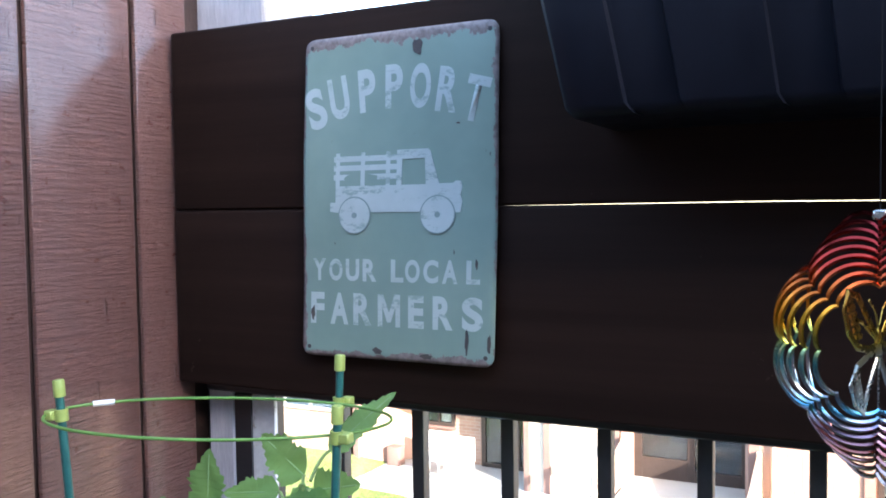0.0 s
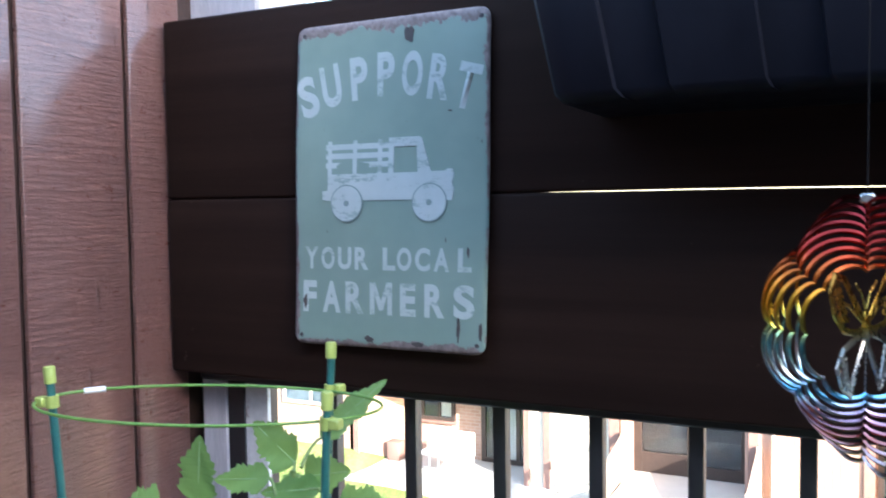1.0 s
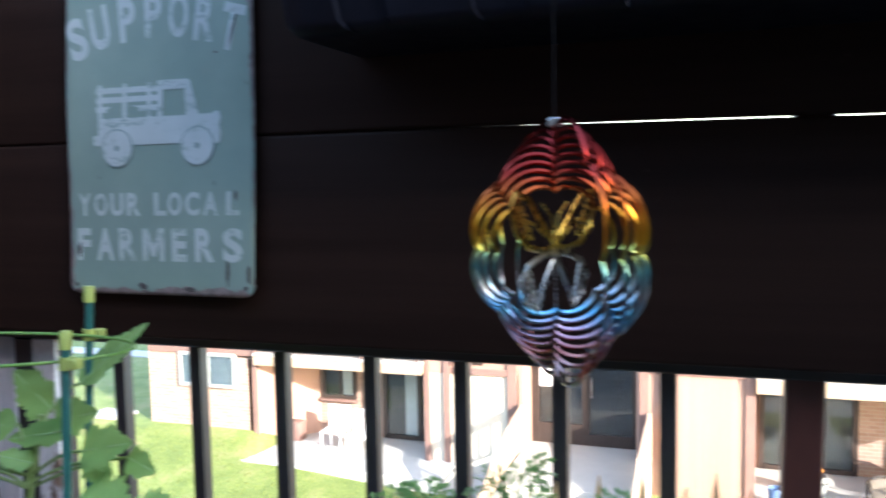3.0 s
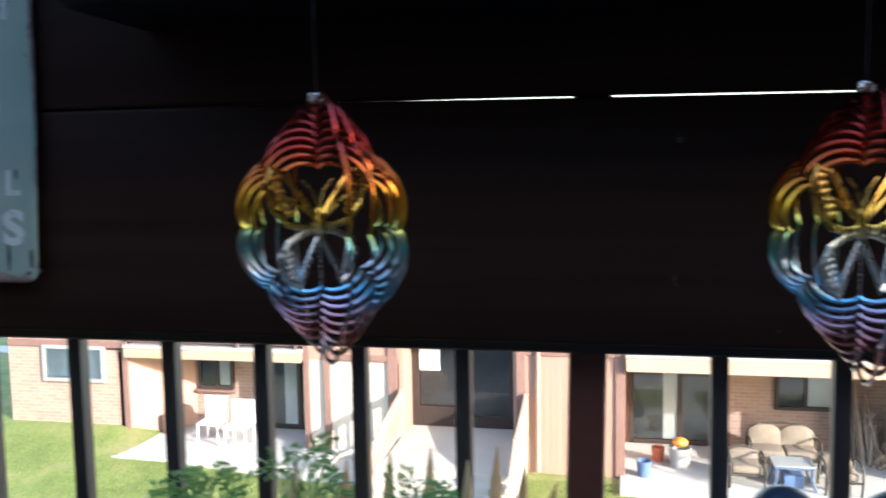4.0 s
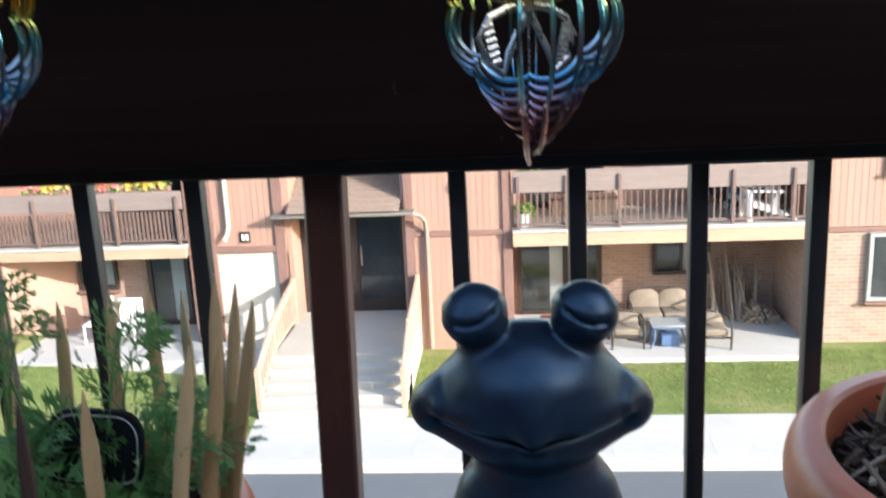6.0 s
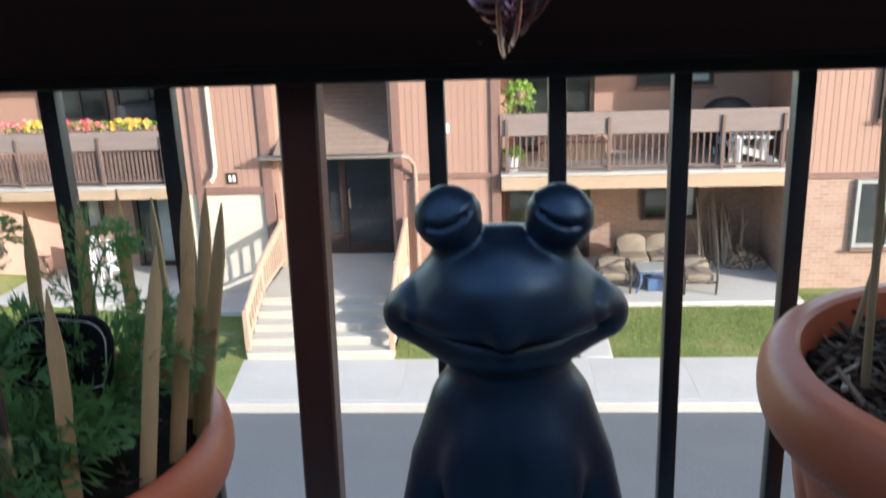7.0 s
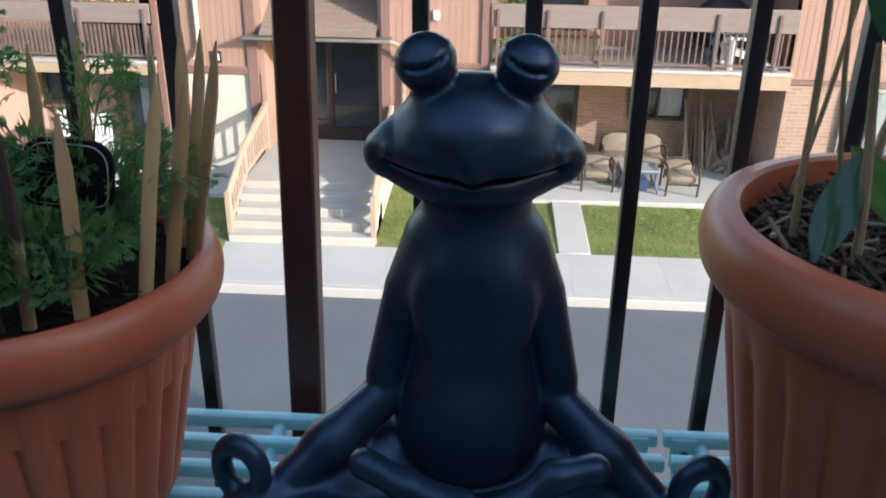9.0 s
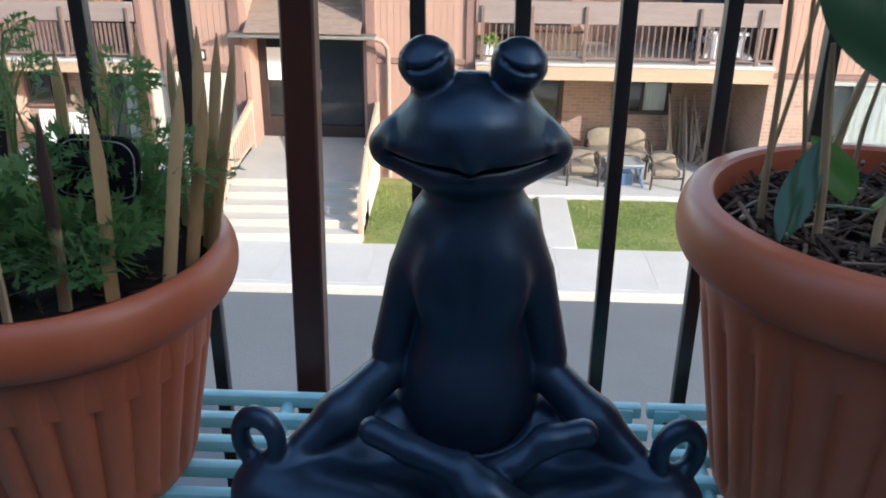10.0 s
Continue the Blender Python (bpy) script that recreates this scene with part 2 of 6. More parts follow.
m.color(m.mix(m.ramp(hgt, [(0.57, (0, 0, 0)), (0.63, (1, 1, 1))]), m.ramp(fib, [(0.3, (0.38, 0.26, 0.13)), (0.7, (0.55, 0.40, 0.23))]),
              m.ramp(fib, [(0.3, (0.05, 0.026, 0.02)), (0.7, (0.11, 0.062, 0.045))])))
m.bump(fib, 0.0006)
M_STAKEDIP = m.m
M_CANE = varied("bamboo_cane", [(0.28, 0.19, 0.10), (0.40, 0.28, 0.16)], (0.45, 0.65), 30, (8, 8, 1), 0.0006, "object")
M_CARROT = varied("feathery_leaf", [(0.062, 0.15, 0.055), (0.098, 0.205, 0.070), (0.14, 0.26, 0.09)], (0.4, 0.55), 40, through_light=0.35)
M_TOMATO = varied("tomato_leaf", [(0.10, 0.20, 0.055), (0.135, 0.255, 0.078), (0.175, 0.305, 0.105)], (0.45, 0.62), 45, (1, 1, 1), 0.0015, "object", 0.4)
M_LEAFVEIN = plain("pale_green_vein", (0.24, 0.40, 0.17), (0.28, 0.45, 0.2), 60, (0.45, 0.6))
M_STEMGREEN = plain("green_stem", (0.14, 0.22, 0.07), (0.22, 0.31, 0.11), 40, (0.45, 0.6))
M_BIGLEAF = varied("broad_leaf", [(0.026, 0.075, 0.042), (0.042, 0.105, 0.055)], (0.24, 0.36), 6, (1, 1, 1), 0.001, "object", 0.15)
M_FRESHLEAF = varied("fresh_leaf", [(0.03, 0.085, 0.02), (0.05, 0.125, 0.032)], (0.35, 0.5), 20, (1, 1, 1), 0.001, "object", 0.35)
M_VEIN = plain("pale_leaf_vein", (0.12, 0.2, 0.11), (0.16, 0.26, 0.14), 50, (0.4, 0.5))
M_CAGEPOLE = plain("teal_coated_pole", (0.015, 0.1, 0.095), (0.025, 0.14, 0.13), 60, (0.3, 0.45), 0.0, 0.0004, (1, 1, 4))
M_CLIP = plain("lime_plastic", (0.3, 0.38, 0.09), (0.38, 0.45, 0.13), 70, (0.35, 0.5))
M_RING = plain("green_coated_wire", (0.1, 0.22, 0.04), (0.14, 0.28, 0.06), 60, (0.3, 0.45))
M_WHITEPL = plain("white_plastic", (0.7, 0.7, 0.7), (0.8, 0.8, 0.8), 30, (0.35, 0.5))
m = Mat("teal_enamel", (0.2, 0.5, 0.52), 0.4)
n1 = m.noise(16, 4, 0.6)
wear = m.ramp(m.noise(120, 5, 0.7), [(0.72, (0, 0, 0)), (0.78, (0.6, 0.6, 0.6))])
m.color(m.mix(wear, m.ramp(n1, [(0.3, (0.33, 0.68, 0.70)), (0.7, (0.41, 0.75, 0.77))]), (0.35, 0.55, 0.56)))
m.rough(n1, 0.32, 0.5)
M_TEAL = m.m
M_TAG = plain("black_slate", (0.004, 0.004, 0.005), (0.009, 0.009, 0.01), 30, (0.6, 0.8), spec=0.12)
M_TAGLINE = plain("cream_line", (0.5, 0.45, 0.38), (0.6, 0.55, 0.48), 60, (0.5, 0.6))

# street and the building across it
M_ASPHALT = plain("old_asphalt", (0.088, 0.097, 0.105), (0.112, 0.122, 0.131), 0.9, (0.8, 0.95), 0.0, 0.01, fine=40)
M_CONCRETE = plain("pale_concrete", (0.365, 0.355, 0.335), (0.44, 0.43, 0.405), 1.4, (0.75, 0.9), 0.0, 0.006, fine=25)
M_CONCRETE2 = plain("step_concrete", (0.37, 0.345, 0.30), (0.45, 0.42, 0.37), 1.6, (0.75, 0.9), 0.0, 0.006, fine=25)
m = Mat("lawn_soil", (0.08, 0.12, 0.035), 0.9)
m.color(m.ramp(m.mix(0.35, m.noise(1.1, 5, 0.65), m.noise(18, 3, 0.7)),
               [(0.36, (0.09, 0.13, 0.028)), (0.5, (0.145, 0.19, 0.046)), (0.64, (0.235, 0.22, 0.09))]))
m.bump(m.noise(60, 3, 0.7), 0.02)
M_LAWN = m.m
M_GRASS = varied("grass_blade", [(0.10, 0.145, 0.03), (0.15, 0.195, 0.045), (0.20, 0.23, 0.07)], (0.6, 0.8), 2.0, through_light=0.25)
M_PANEL = varied("salmon_siding", [(0.295, 0.180, 0.137), (0.325, 0.198, 0.152)], (0.6, 0.75), 1.5, (3, 3, 0.6), 0.004)
M_TRIM = plain("brown_trim", (0.15, 0.085, 0.07), (0.2, 0.115, 0.095), 2.5, (0.6, 0.75), 0.0, 0.003, (1, 1, 0.5))
M_CREAM = plain("cream_panel", (0.47, 0.425, 0.35), (0.54, 0.49, 0.41), 1.2, (0.65, 0.8), 0.0, 0.003)
M_FASCIA = plain("tan_deck_edge", (0.30, 0.215, 0.145), (0.38, 0.285, 0.20), 3.0, (0.6, 0.8), 0.0, 0.004, (0.4, 1, 3))
M_DECKTOP = plain("pale_deck_edge", (0.34, 0.32, 0.30), (0.41, 0.39, 0.36), 2.0, (0.6, 0.8), 0.0, 0.004)
M_PARAPET = plain("greyed_board", (0.16, 0.125, 0.113), (0.22, 0.175, 0.16), 3.0, (0.65, 0.8), 0.0, 0.004, (0.4, 1, 3))
M_PICKET = plain("picket_paint", (0.1, 0.065, 0.055), (0.15, 0.1, 0.085), 4, (0.6, 0.75))
M_ROOF = plain("brown_shingle", (0.17, 0.125, 0.10), (0.245, 0.185, 0.15), 6.0, (0.8, 0.9), 0.0, 0.01, (1, 1, 4))
M_GUTTER = plain("grey_gutter", (0.24, 0.25, 0.24), (0.32, 0.33, 0.32), 4, (0.4, 0.6))
M_DOWNPIPE = plain("brown_downpipe", (0.24, 0.17, 0.14), (0.32, 0.23, 0.19), 4, (0.45, 0.6))
M_CANOPY = plain("canopy_metal", (0.12, 0.115, 0.1), (0.17, 0.16, 0.14), 4, (0.4, 0.6))
M_DOORFRAME = plain("dark_door_frame", (0.025, 0.016, 0.013), (0.045, 0.03, 0.025), 5, (0.35, 0.5))
M_RAILWOOD = plain("tan_stair_rail", (0.33, 0.23, 0.17), (0.42, 0.30, 0.225), 5, (0.6, 0.75), 0.0, 0.003, (3, 3, 0.6))
# dark tone that stands for the shade inside rooms without lit interiors
M_DARKROOM = plain("painted_room_dimness", (0.045, 0.05, 0.05), (0.08, 0.085, 0.085), 1.5, (0.8, 0.9))
M_BLUESHEET = plain("grey_blue_sheet", (0.16, 0.20, 0.23), (0.22, 0.26, 0.29), 2.0, (0.7, 0.85))
M_CURTAIN = plain("pale_curtain", (0.55, 0.56, 0.55), (0.68, 0.69, 0.68), 8, (0.8, 0.9), 0.0, 0.01, (6, 6, 0.3))
m = Mat("window_glass", (0.9, 0.95, 0.95), 0.02)
m.set("Transmission Weight", 1.0)
m.set("IOR", 1.45)
m.rough(m.noise(0.6, 2), 0.0, 0.03)
M_GLASS = m.m

m = Mat("brick", (0.3, 0.16, 0.11), 0.8)
bk = m.node("ShaderNodeTexBrick")
tc = m.node("ShaderNodeTexCoord")
sep = m.node("ShaderNodeSeparateXYZ")
m.link(tc.outputs["Object"], sep.inputs[0])
cmb = m.node("ShaderNodeCombineXYZ")
m.link(m.maths("ADD", sep.outputs["X"], sep.outputs["Y"]), cmb.inputs["X"])
m.link(sep.outputs["Z"], cmb.inputs["Y"])
m.link(cmb.outputs[0], bk.inputs["Vector"])
bk.inputs["Scale"].default_value = 1.0
bk.inputs["Brick Width"].default_value = 0.22
bk.inputs["Row Height"].default_value = 0.075
bk.inputs["Mortar Size"].default_value = 0.007
bk.inputs["Color1"].default_value = (0.27, 0.165, 0.122, 1)
bk.inputs["Color2"].default_value = (0.34, 0.225, 0.17, 1)
bk.inputs["Mortar"].default_value = (0.34, 0.285, 0.245, 1)
m.color(m.mix(0.22, bk.outputs["Color"], m.ramp(m.noise(2.2, 5), [(0.3, (0.23, 0.13, 0.095)), (0.7, (0.38, 0.275, 0.22))])))
m.rough(m.noise(20, 3), 0.75, 0.92)
M_BRICK = m.m
M_BEIGE = plain("beige_cushion", (0.15, 0.12, 0.088), (0.23, 0.19, 0.145), 6, (0.8, 0.9), 0.0, 0.01)
M_BLUE = plain("blue_plastic", (0.05, 0.1, 0.2), (0.09, 0.15, 0.28), 4, (0.4, 0.6))
M_PALEBLUE = plain("pale_blue_paint", (0.30, 0.42, 0.52), (0.38, 0.50, 0.60), 4, (0.5, 0.7))
# black cloth of the covers; also paints the hallway's darkness behind the entrance doors
M_COVER_HALL = plain("black_cover_and_hall_dark", (0.02, 0.02, 0.024), (0.04, 0.04, 0.045), 4, (0.6, 0.8), 0.0, 0.02)
M_DARKMETAL = plain("bronze_frame", (0.03, 0.025, 0.02), (0.06, 0.05, 0.04), 6, (0.4, 0.6))
M_BRANCH = varied("dry_branch", [(0.20, 0.145, 0.10), (0.33, 0.25, 0.18), (0.42, 0.33, 0.25)], (0.8, 0.9), 12)
M_FERN = varied("fern_leaf", [(0.12, 0.24, 0.03), (0.2, 0.34, 0.06), (0.28, 0.4, 0.1)], (0.5, 0.7), 5, through_light=0.3)
M_PINK = varied("pink_red_petals", [(0.6, 0.04, 0.05), (0.7, 0.12, 0.2), (0.75, 0.4, 0.42)], (0.5, 0.7), 3)
M_ORANGE = varied("yellow_orange_petals", [(0.75, 0.25, 0.03), (0.8, 0.5, 0.05), (0.8, 0.65, 0.4)], (0.5, 0.7), 3)
M_PUMPKIN = plain("orange_plastic", (0.6, 0.2, 0.03), (0.7, 0.28, 0.05), 5, (0.4, 0.6))
M_PAPER = plain("white_paper", (0.75, 0.75, 0.75), (0.82, 0.82, 0.82), 5, (0.6, 0.8))
M_GROUND = plain("dry_ground", (0.13, 0.14, 0.08), (0.2, 0.19, 0.12), 0.2, (0.85, 0.95), 0.0, 0.02)


# ---- shapes ----
ORIGIN = {}


def thing(name, base, label, category, group="", kind=""):
    ob = new(name)
    ob.location = base
    ob.empty_display_size = 0.05
    ORIGIN[ob] = Vector(base)
    return tagged(ob, label, category, group, kind)


def mesh_of(name, bm, mat, smooth=True):
    me = bpy.data.meshes.new(name)
    bm.normal_update()
    bm.to_mesh(me)
    bm.free()
    for mm in (mat if isinstance(mat, (list, tuple)) else [mat]):
        me.materials.append(mm)
    if smooth:
        me.shade_smooth()
        me.set_sharp_from_angle(angle=radians(38))
    return me


def part(name, bm, mat, parent=None, label="", smooth=True, origin=None):
    """Links a bmesh, given in world coordinates, as one mesh object under a thing or a part."""
    at = Vector(origin) if origin is not None else (ORIGIN[parent] if parent else Vector((0, 0, 0)))
    bmesh.ops.translate(bm, verts=bm.verts, vec=-at)
    ob = new(name, mesh_of(name, bm, mat, smooth))
    ORIGIN[ob] = at
    if parent:
        ob.parent = parent
        ob.location = at - ORIGIN[parent]
    else:
        ob.location = at
    if label:
        tagged(ob, label)
    return ob


def shared(name, me, parent, loc, rot=(0, 0, 0), scale=(1, 1, 1)):
    """One more piece on mesh data that other pieces use too."""
    ob = new(name, me)
    ob.parent = parent
    ob.location = Vector(loc) - ORIGIN[parent]
    ob.rotation_euler = rot
    ob.scale = scale
    return ob


def box(bm, x0, x1, y0, y1, z0, z1, bevel=0.0, seg=1):
    r = bmesh.ops.create_cube(bm, size=1.0)
    vs = r["verts"]
    for v in vs:
        v.co = Vector((x0 + (v.co.x + 0.5) * (x1 - x0), y0 + (v.co.y + 0.5) * (y1 - y0), z0 + (v.co.z + 0.5) * (z1 - z0)))
    if bevel:
        es = list({e for v in vs for e in v.link_edges})
        bmesh.ops.bevel(bm, geom=es, offset=bevel, segments=seg, profile=0.5, affect="EDGES")
    return bm


def boxes(*rows, bevel=0.0):
    bm = bmesh.new()
    for r in rows:
        box(bm, *r, bevel=bevel)
    return bm


def tube(bm, pts, radii, sides=10, cap=True):
    """A round tube along points, with a radius for each."""
    pts = [Vector(p) for p in pts]
    if isinstance(radii, (int, float)):
        radii = [radii] * len(pts)
    rings, ref = [], Vector((0.31, 0.17, 0.93)).normalized()
    for i, p in enumerate(pts):
        d = (pts[min(i + 1, len(pts) - 1)] - pts[max(i - 1, 0)]).normalized()
        u = d.cross(ref)
        if u.length < 0.1:
            u = d.cross(Vector((1, 0, 0)))
        u.normalize()
        v = d.cross(u)
        rings.append([bm.verts.new(p + radii[i] * (math.cos(a) * u + math.sin(a) * v))
                      for a in (2 * math.pi * k / sides for k in range(sides))])
    for a, b in zip(rings, rings[1:]):
        for k in range(sides):
            bm.faces.new((a[k], a[(k + 1) % sides], b[(k + 1) % sides], b[k]))
    if cap:
        bm.faces.new(rings[0][::-1])
        bm.faces.new(rings[-1])
    return bm


def lathe(bm, profile, center, sides=64, wave=None):
    """Turns (r, z) pairs round a vertical axis; wave(angle, r, z) may change r."""
    rows = []
    for r, z in profile:
        ring = []
        for k in range(sides):
            a = 2 * math.pi * k / sides
            rr = wave(a, r, z) if wave else r
            ring.append(bm.verts.new((center[0] + rr * math.cos(a), center[1] + rr * math.sin(a), z)))
        rows.append(ring)
    for a, b in zip(rows, rows[1:]):
        for k in range(sides):
            bm.faces.new((a[k], a[(k + 1) % sides], b[(k + 1) % sides], b[k]))
    return bm


def disc(bm, center, r, sides=48, z_of=None, rings=8):
    rows = [[bm.verts.new((center[0], center[1], center[2] + (z_of(center[0], center[1]) if z_of else 0)))]]
    for i in range(1, rings + 1):
        ring = []
        for k in range(sides):
            a = 2 * math.pi * k / sides
            x, y = center[0] + r * i / rings * math.cos(a), center[1] + r * i / rings * math.sin(a)
            ring.append(bm.verts.new((x, y, center[2] + (z_of(x, y) if z_of else 0))))
        rows.append(ring)
    for k in range(sides):
        bm.faces.new((rows[0][0], rows[1][k], rows[1][(k + 1) % sides]))
    for a, b in zip(rows[1:], rows[2:]):
        for k in range(sides):
            bm.faces.new((a[k], b[k], b[(k + 1) % sides], a[(k + 1) % sides]))
    return bm


def flat(bm, outline, y, depth, to_world):
    """A flat shape from (u, v) outline points, extruded by depth, laid out by to_world(u, v, d)."""
    front = [bm.verts.new(to_world(u, v, depth)) for u, v in outline]
    back = [bm.verts.new(to_world(u, v, 0.0)) for u, v in outline]
    bm.faces.new(front)
    n = len(outline)
    for k in range(n):
        bm.faces.new((front[k], back[k], back[(k + 1) % n], front[(k + 1) % n]))
    return bm


def bez(p0, p1, p2, n):
    p0, p1, p2 = Vector(p0), Vector(p1), Vector(p2)
    return [(1 - t) ** 2 * p0 + 2 * t * (1 - t) * p1 + t * t * p2 for t in (i / n for i in range(n + 1))]


# ---- the balcony's setting ----
FLOOR, CEIL_Z = -0.19, 2.30
WALL_X = -0.63
WALL_TOP = 1.12
tagged(part("floor", boxes((-0.75, 2.219, -1.75, 0.72, FLOOR - 0.18, FLOOR)), M_DECK), "worn brown deck floor of the balcony", "floor", kind="structure")
tagged(part("beam", boxes((-0.75, 2.2, 0.43, 0.485, CEIL_Z - 0.09, CEIL_Z), (-0.74, -0.66, 0.43, 0.485, WALL_TOP + 0.002, CEIL_Z - 0.092), (2.1, 2.18, 0.43, 0.485, FLOOR, CEIL_Z - 0.092), bevel=0.004), M_BOARD),
       "dark wooden beam on posts across the open balcony", "beam", kind="structure")
# out of view; its height controls how much sky light comes from the right
tagged(part("wall_right", boxes((2.22, 2.34, -1.748, 0.602, FLOOR - 0.18, 1.45)), M_HOUSEWALL), "unseen dark brown end wall of the balcony, height set for sky light", "wall", kind="structure")
tagged(part("wall_back", boxes((-3.0, 8.0, -1.95, -1.75, FLOOR - 0.18, 2.3)), M_HOUSEWALL), "dark brown painted house wall behind the balcony", "wall", kind="structure")
# out of view; two heights keep direct sun off and limit the sky behind
tagged(part("house_block", boxes((0.7, 14.0, -12.0, -1.96, -5.4, 3.1), (-14.0, 0.69, -12.0, -1.96, -5.4, 2.31)), M_HOUSEWALL), "unseen dark brown house block behind the balcony, sized to block the sun", "house", kind="structure")

# siding wall: planks with narrow dark grooves between them
# the stretch behind y 0.2 is unseen, kept low to admit sky light
wall_left = tagged(part("wall_left", boxes((WALL_X - 0.12, WALL_X - 0.008, 0.2, 0.6625, FLOOR - 0.18, WALL_TOP), (WALL_X - 0.12, WALL_X - 0.008, -1.74, 0.199, FLOOR - 0.18, 0.95)), M_GROOVE),
                   "red-brown painted siding wall with vertical grooves", "wall", kind="structure")
plank_bm = bmesh.new()
box(plank_bm, -0.0075, 0.0, -0.061, 0.061, 0, WALL_TOP - FLOOR, bevel=0.003, seg=2)
plank_me = mesh_of("siding_plank", plank_bm, M_SIDING)
for i in range(3):
    shared("siding_plank", plank_me, wall_left, (WALL_X, 0.4915 - 0.1285 * i, FLOOR))
low_bm = bmesh.new()
box(low_bm, -0.0075, 0.0, -0.061, 0.061, 0, 0.95 - FLOOR, bevel=0.003, seg=2)
low_me = mesh_of("siding_plank_low", low_bm, M_SIDING)
for i in range(3, 18):
    shared("siding_plank", low_me, wall_left, (WALL_X, 0.4915 - 0.1285 * i, FLOOR))
edge_bm = bmesh.new()
box(edge_bm, -0.0075, 0.0, -0.0375, 0.0375, 0, WALL_TOP - FLOOR, bevel=0.003, seg=2)
shared("siding_plank", mesh_of("siding_plank_end", edge_bm, M_SIDING), wall_left, (WALL_X, 0.597, FLOOR))
tagged(part("corner_post", boxes((-0.648, -0.545, 0.664, 0.76, 0.702, CEIL_Z), bevel=0.004), M_WEATHER),
       "weathered grey painted wooden corner post outside the rail", "post", kind="structure")
tagged(part("weathered_strip", boxes((-0.6225, -0.587, 0.646, 0.662, FLOOR, 0.684), bevel=0.002), M_WEATHER), "weathered grey wooden strip beside the iron end post", "trim", kind="structure")

# ---- the railing ----
railing = thing("railing", (0.2, 0.64, FLOOR), "dark balcony railing with two boards over black iron bars", "railing", kind="structure")


JOINT = 0.8738


def board(z0, z1, x0, x1, gap=0.0, wedge=0.0):
    """A guard board; past the sign its lower edge lifts off the next board and leaves a bright slit."""
    bm = bmesh.new()
    box(bm, x0, x1, 0.604, 0.638, z0, z1, bevel=0.0035, seg=3)
    es = [e for e in bm.edges if e.calc_length() > 0.5]
    bmesh.ops.subdivide_edges(bm, edges=es, cuts=40)
    for v in bm.verts:
        v.co.z += 0.0002 * math.sin(v.co.x * 7 + z0 * 30)
        if abs(v.co.z - JOINT) < 0.03:
            v.co.z -= 0.009 * max(0.0, v.co.x)
        if gap and v.co.z < z0 + 0.03:
            k = min(1.0, max(0.0, (v.co.x + 0.27) / 0.16))
            v.co.z += k * (gap + (wedge + 0.0031 * v.co.x if v.co.y > 0.62 else 0.0))
    return bm


part("board", board(JOINT, 1.0635, -0.6255, 2.14, 0.0004, 0.0013), M_BOARD, railing)
part("board", board(0.687, JOINT - 0.0001, -0.6265, 2.14), M_BOARD, railing)
part("rail", boxes((-0.62, 2.14, 0.6395, 0.664, 0.672, 0.700), bevel=0.002), M_IRON, railing, "flat black iron rail")
part("rail", boxes((-0.62, 2.14, 0.6395, 0.664, -0.12, -0.095), bevel=0.002), M_IRON, railing, "flat black iron rail")
bar_bm = bmesh.new()
box(bar_bm, 0.0, 0.0135, 0.0, 0.0135, -0.11, 0.674, bevel=0.0012, seg=2)
lean_bm = bar_bm.copy()
for v in lean_bm.verts:
    v.co.x += 0.008 * (0.674 - v.co.z)
bar_me = mesh_of("bar", bar_bm, M_IRON)
lean_me = mesh_of("leaning_bar", lean_bm, M_IRON)
BARS = [-0.455, -0.362, -0.266, -0.172, -0.084, 0.005, 0.095, 0.300, 0.390, 0.480, 0.5675]
BARS += [0.655 + 0.089 * i for i in range(17)]
for x in BARS:
    shared("bar", bar_me if x < 0.25 else lean_me, railing, (x, 0.646, 0.0))
# added out of view so no light leaks through the joint beside the slit
part("batten", boxes((-0.62, -0.3, 0.6395, 0.648, 0.862, 0.89)), M_IRON, railing, "unseen dark batten that stops light through the joint")
bm = boxes((0.1895, 0.2200, 0.6410, 0.6685, FLOOR, 1.05), bevel=0.0025)
for v in bm.verts:
    v.co.x += 0.018 * (v.co.z - 0.674)
part("post", bm, M_POST, railing, "dark red-brown square iron post")
part("end_post", boxes((-0.655, -0.5605, 0.664, 0.705, FLOOR, 0.70), (-0.5865, -0.5605, 0.6455, 0.662, FLOOR, 0.671), bevel=0.002), M_IRON, railing, "black iron end post")
part("end_plate", boxes((-0.5600, -0.5300, 0.6445, 0.651, FLOOR, 0.671), bevel=0.001), M_PEEL, railing, "peeling white and rusty end plate")

# ---- outside: ground, road, pavement, lawn ----
tagged(part("ground", boxes((-300, 300, -300, 300, -5.9, -5.46)), M_GROUND), "dry level ground out to the horizon", "ground", kind="structure")
tagged(part("road", boxes((-120, 120, 3.6, 11.43, -5.7, -5.40)), M_ASPHALT), "old pale grey asphalt road", "road", kind="structure")


def lawn_z(x, y):
    a = min(1.0, max(0.0, (-4.5 - x) / 6.0))
    a = a * a * (3 - 2 * a)
    k = min(1.0, max(0.0, (y - 13.02) / 2.98))
    z = -5.255 + k * (0.09 + 0.56 * a)
    return min(z, -4.94) if -10.0 < x < -5.3 and y > 14.7 else z


pavement = tagged(part("pavement", boxes((-120, 120, 11.44, 11.56, -5.6, -5.252), bevel=0.015), M_CONCRETE), "pale concrete kerb and pavement slabs beside the road", "pavement", kind="structure")
slab_bm = bmesh.new()
box(slab_bm, 0.0008, 1.4992, 11.561, 13.02, -5.6, -5.25, bevel=0.002)
slab_me = mesh_of("slab", slab_bm, M_CONCRETE)
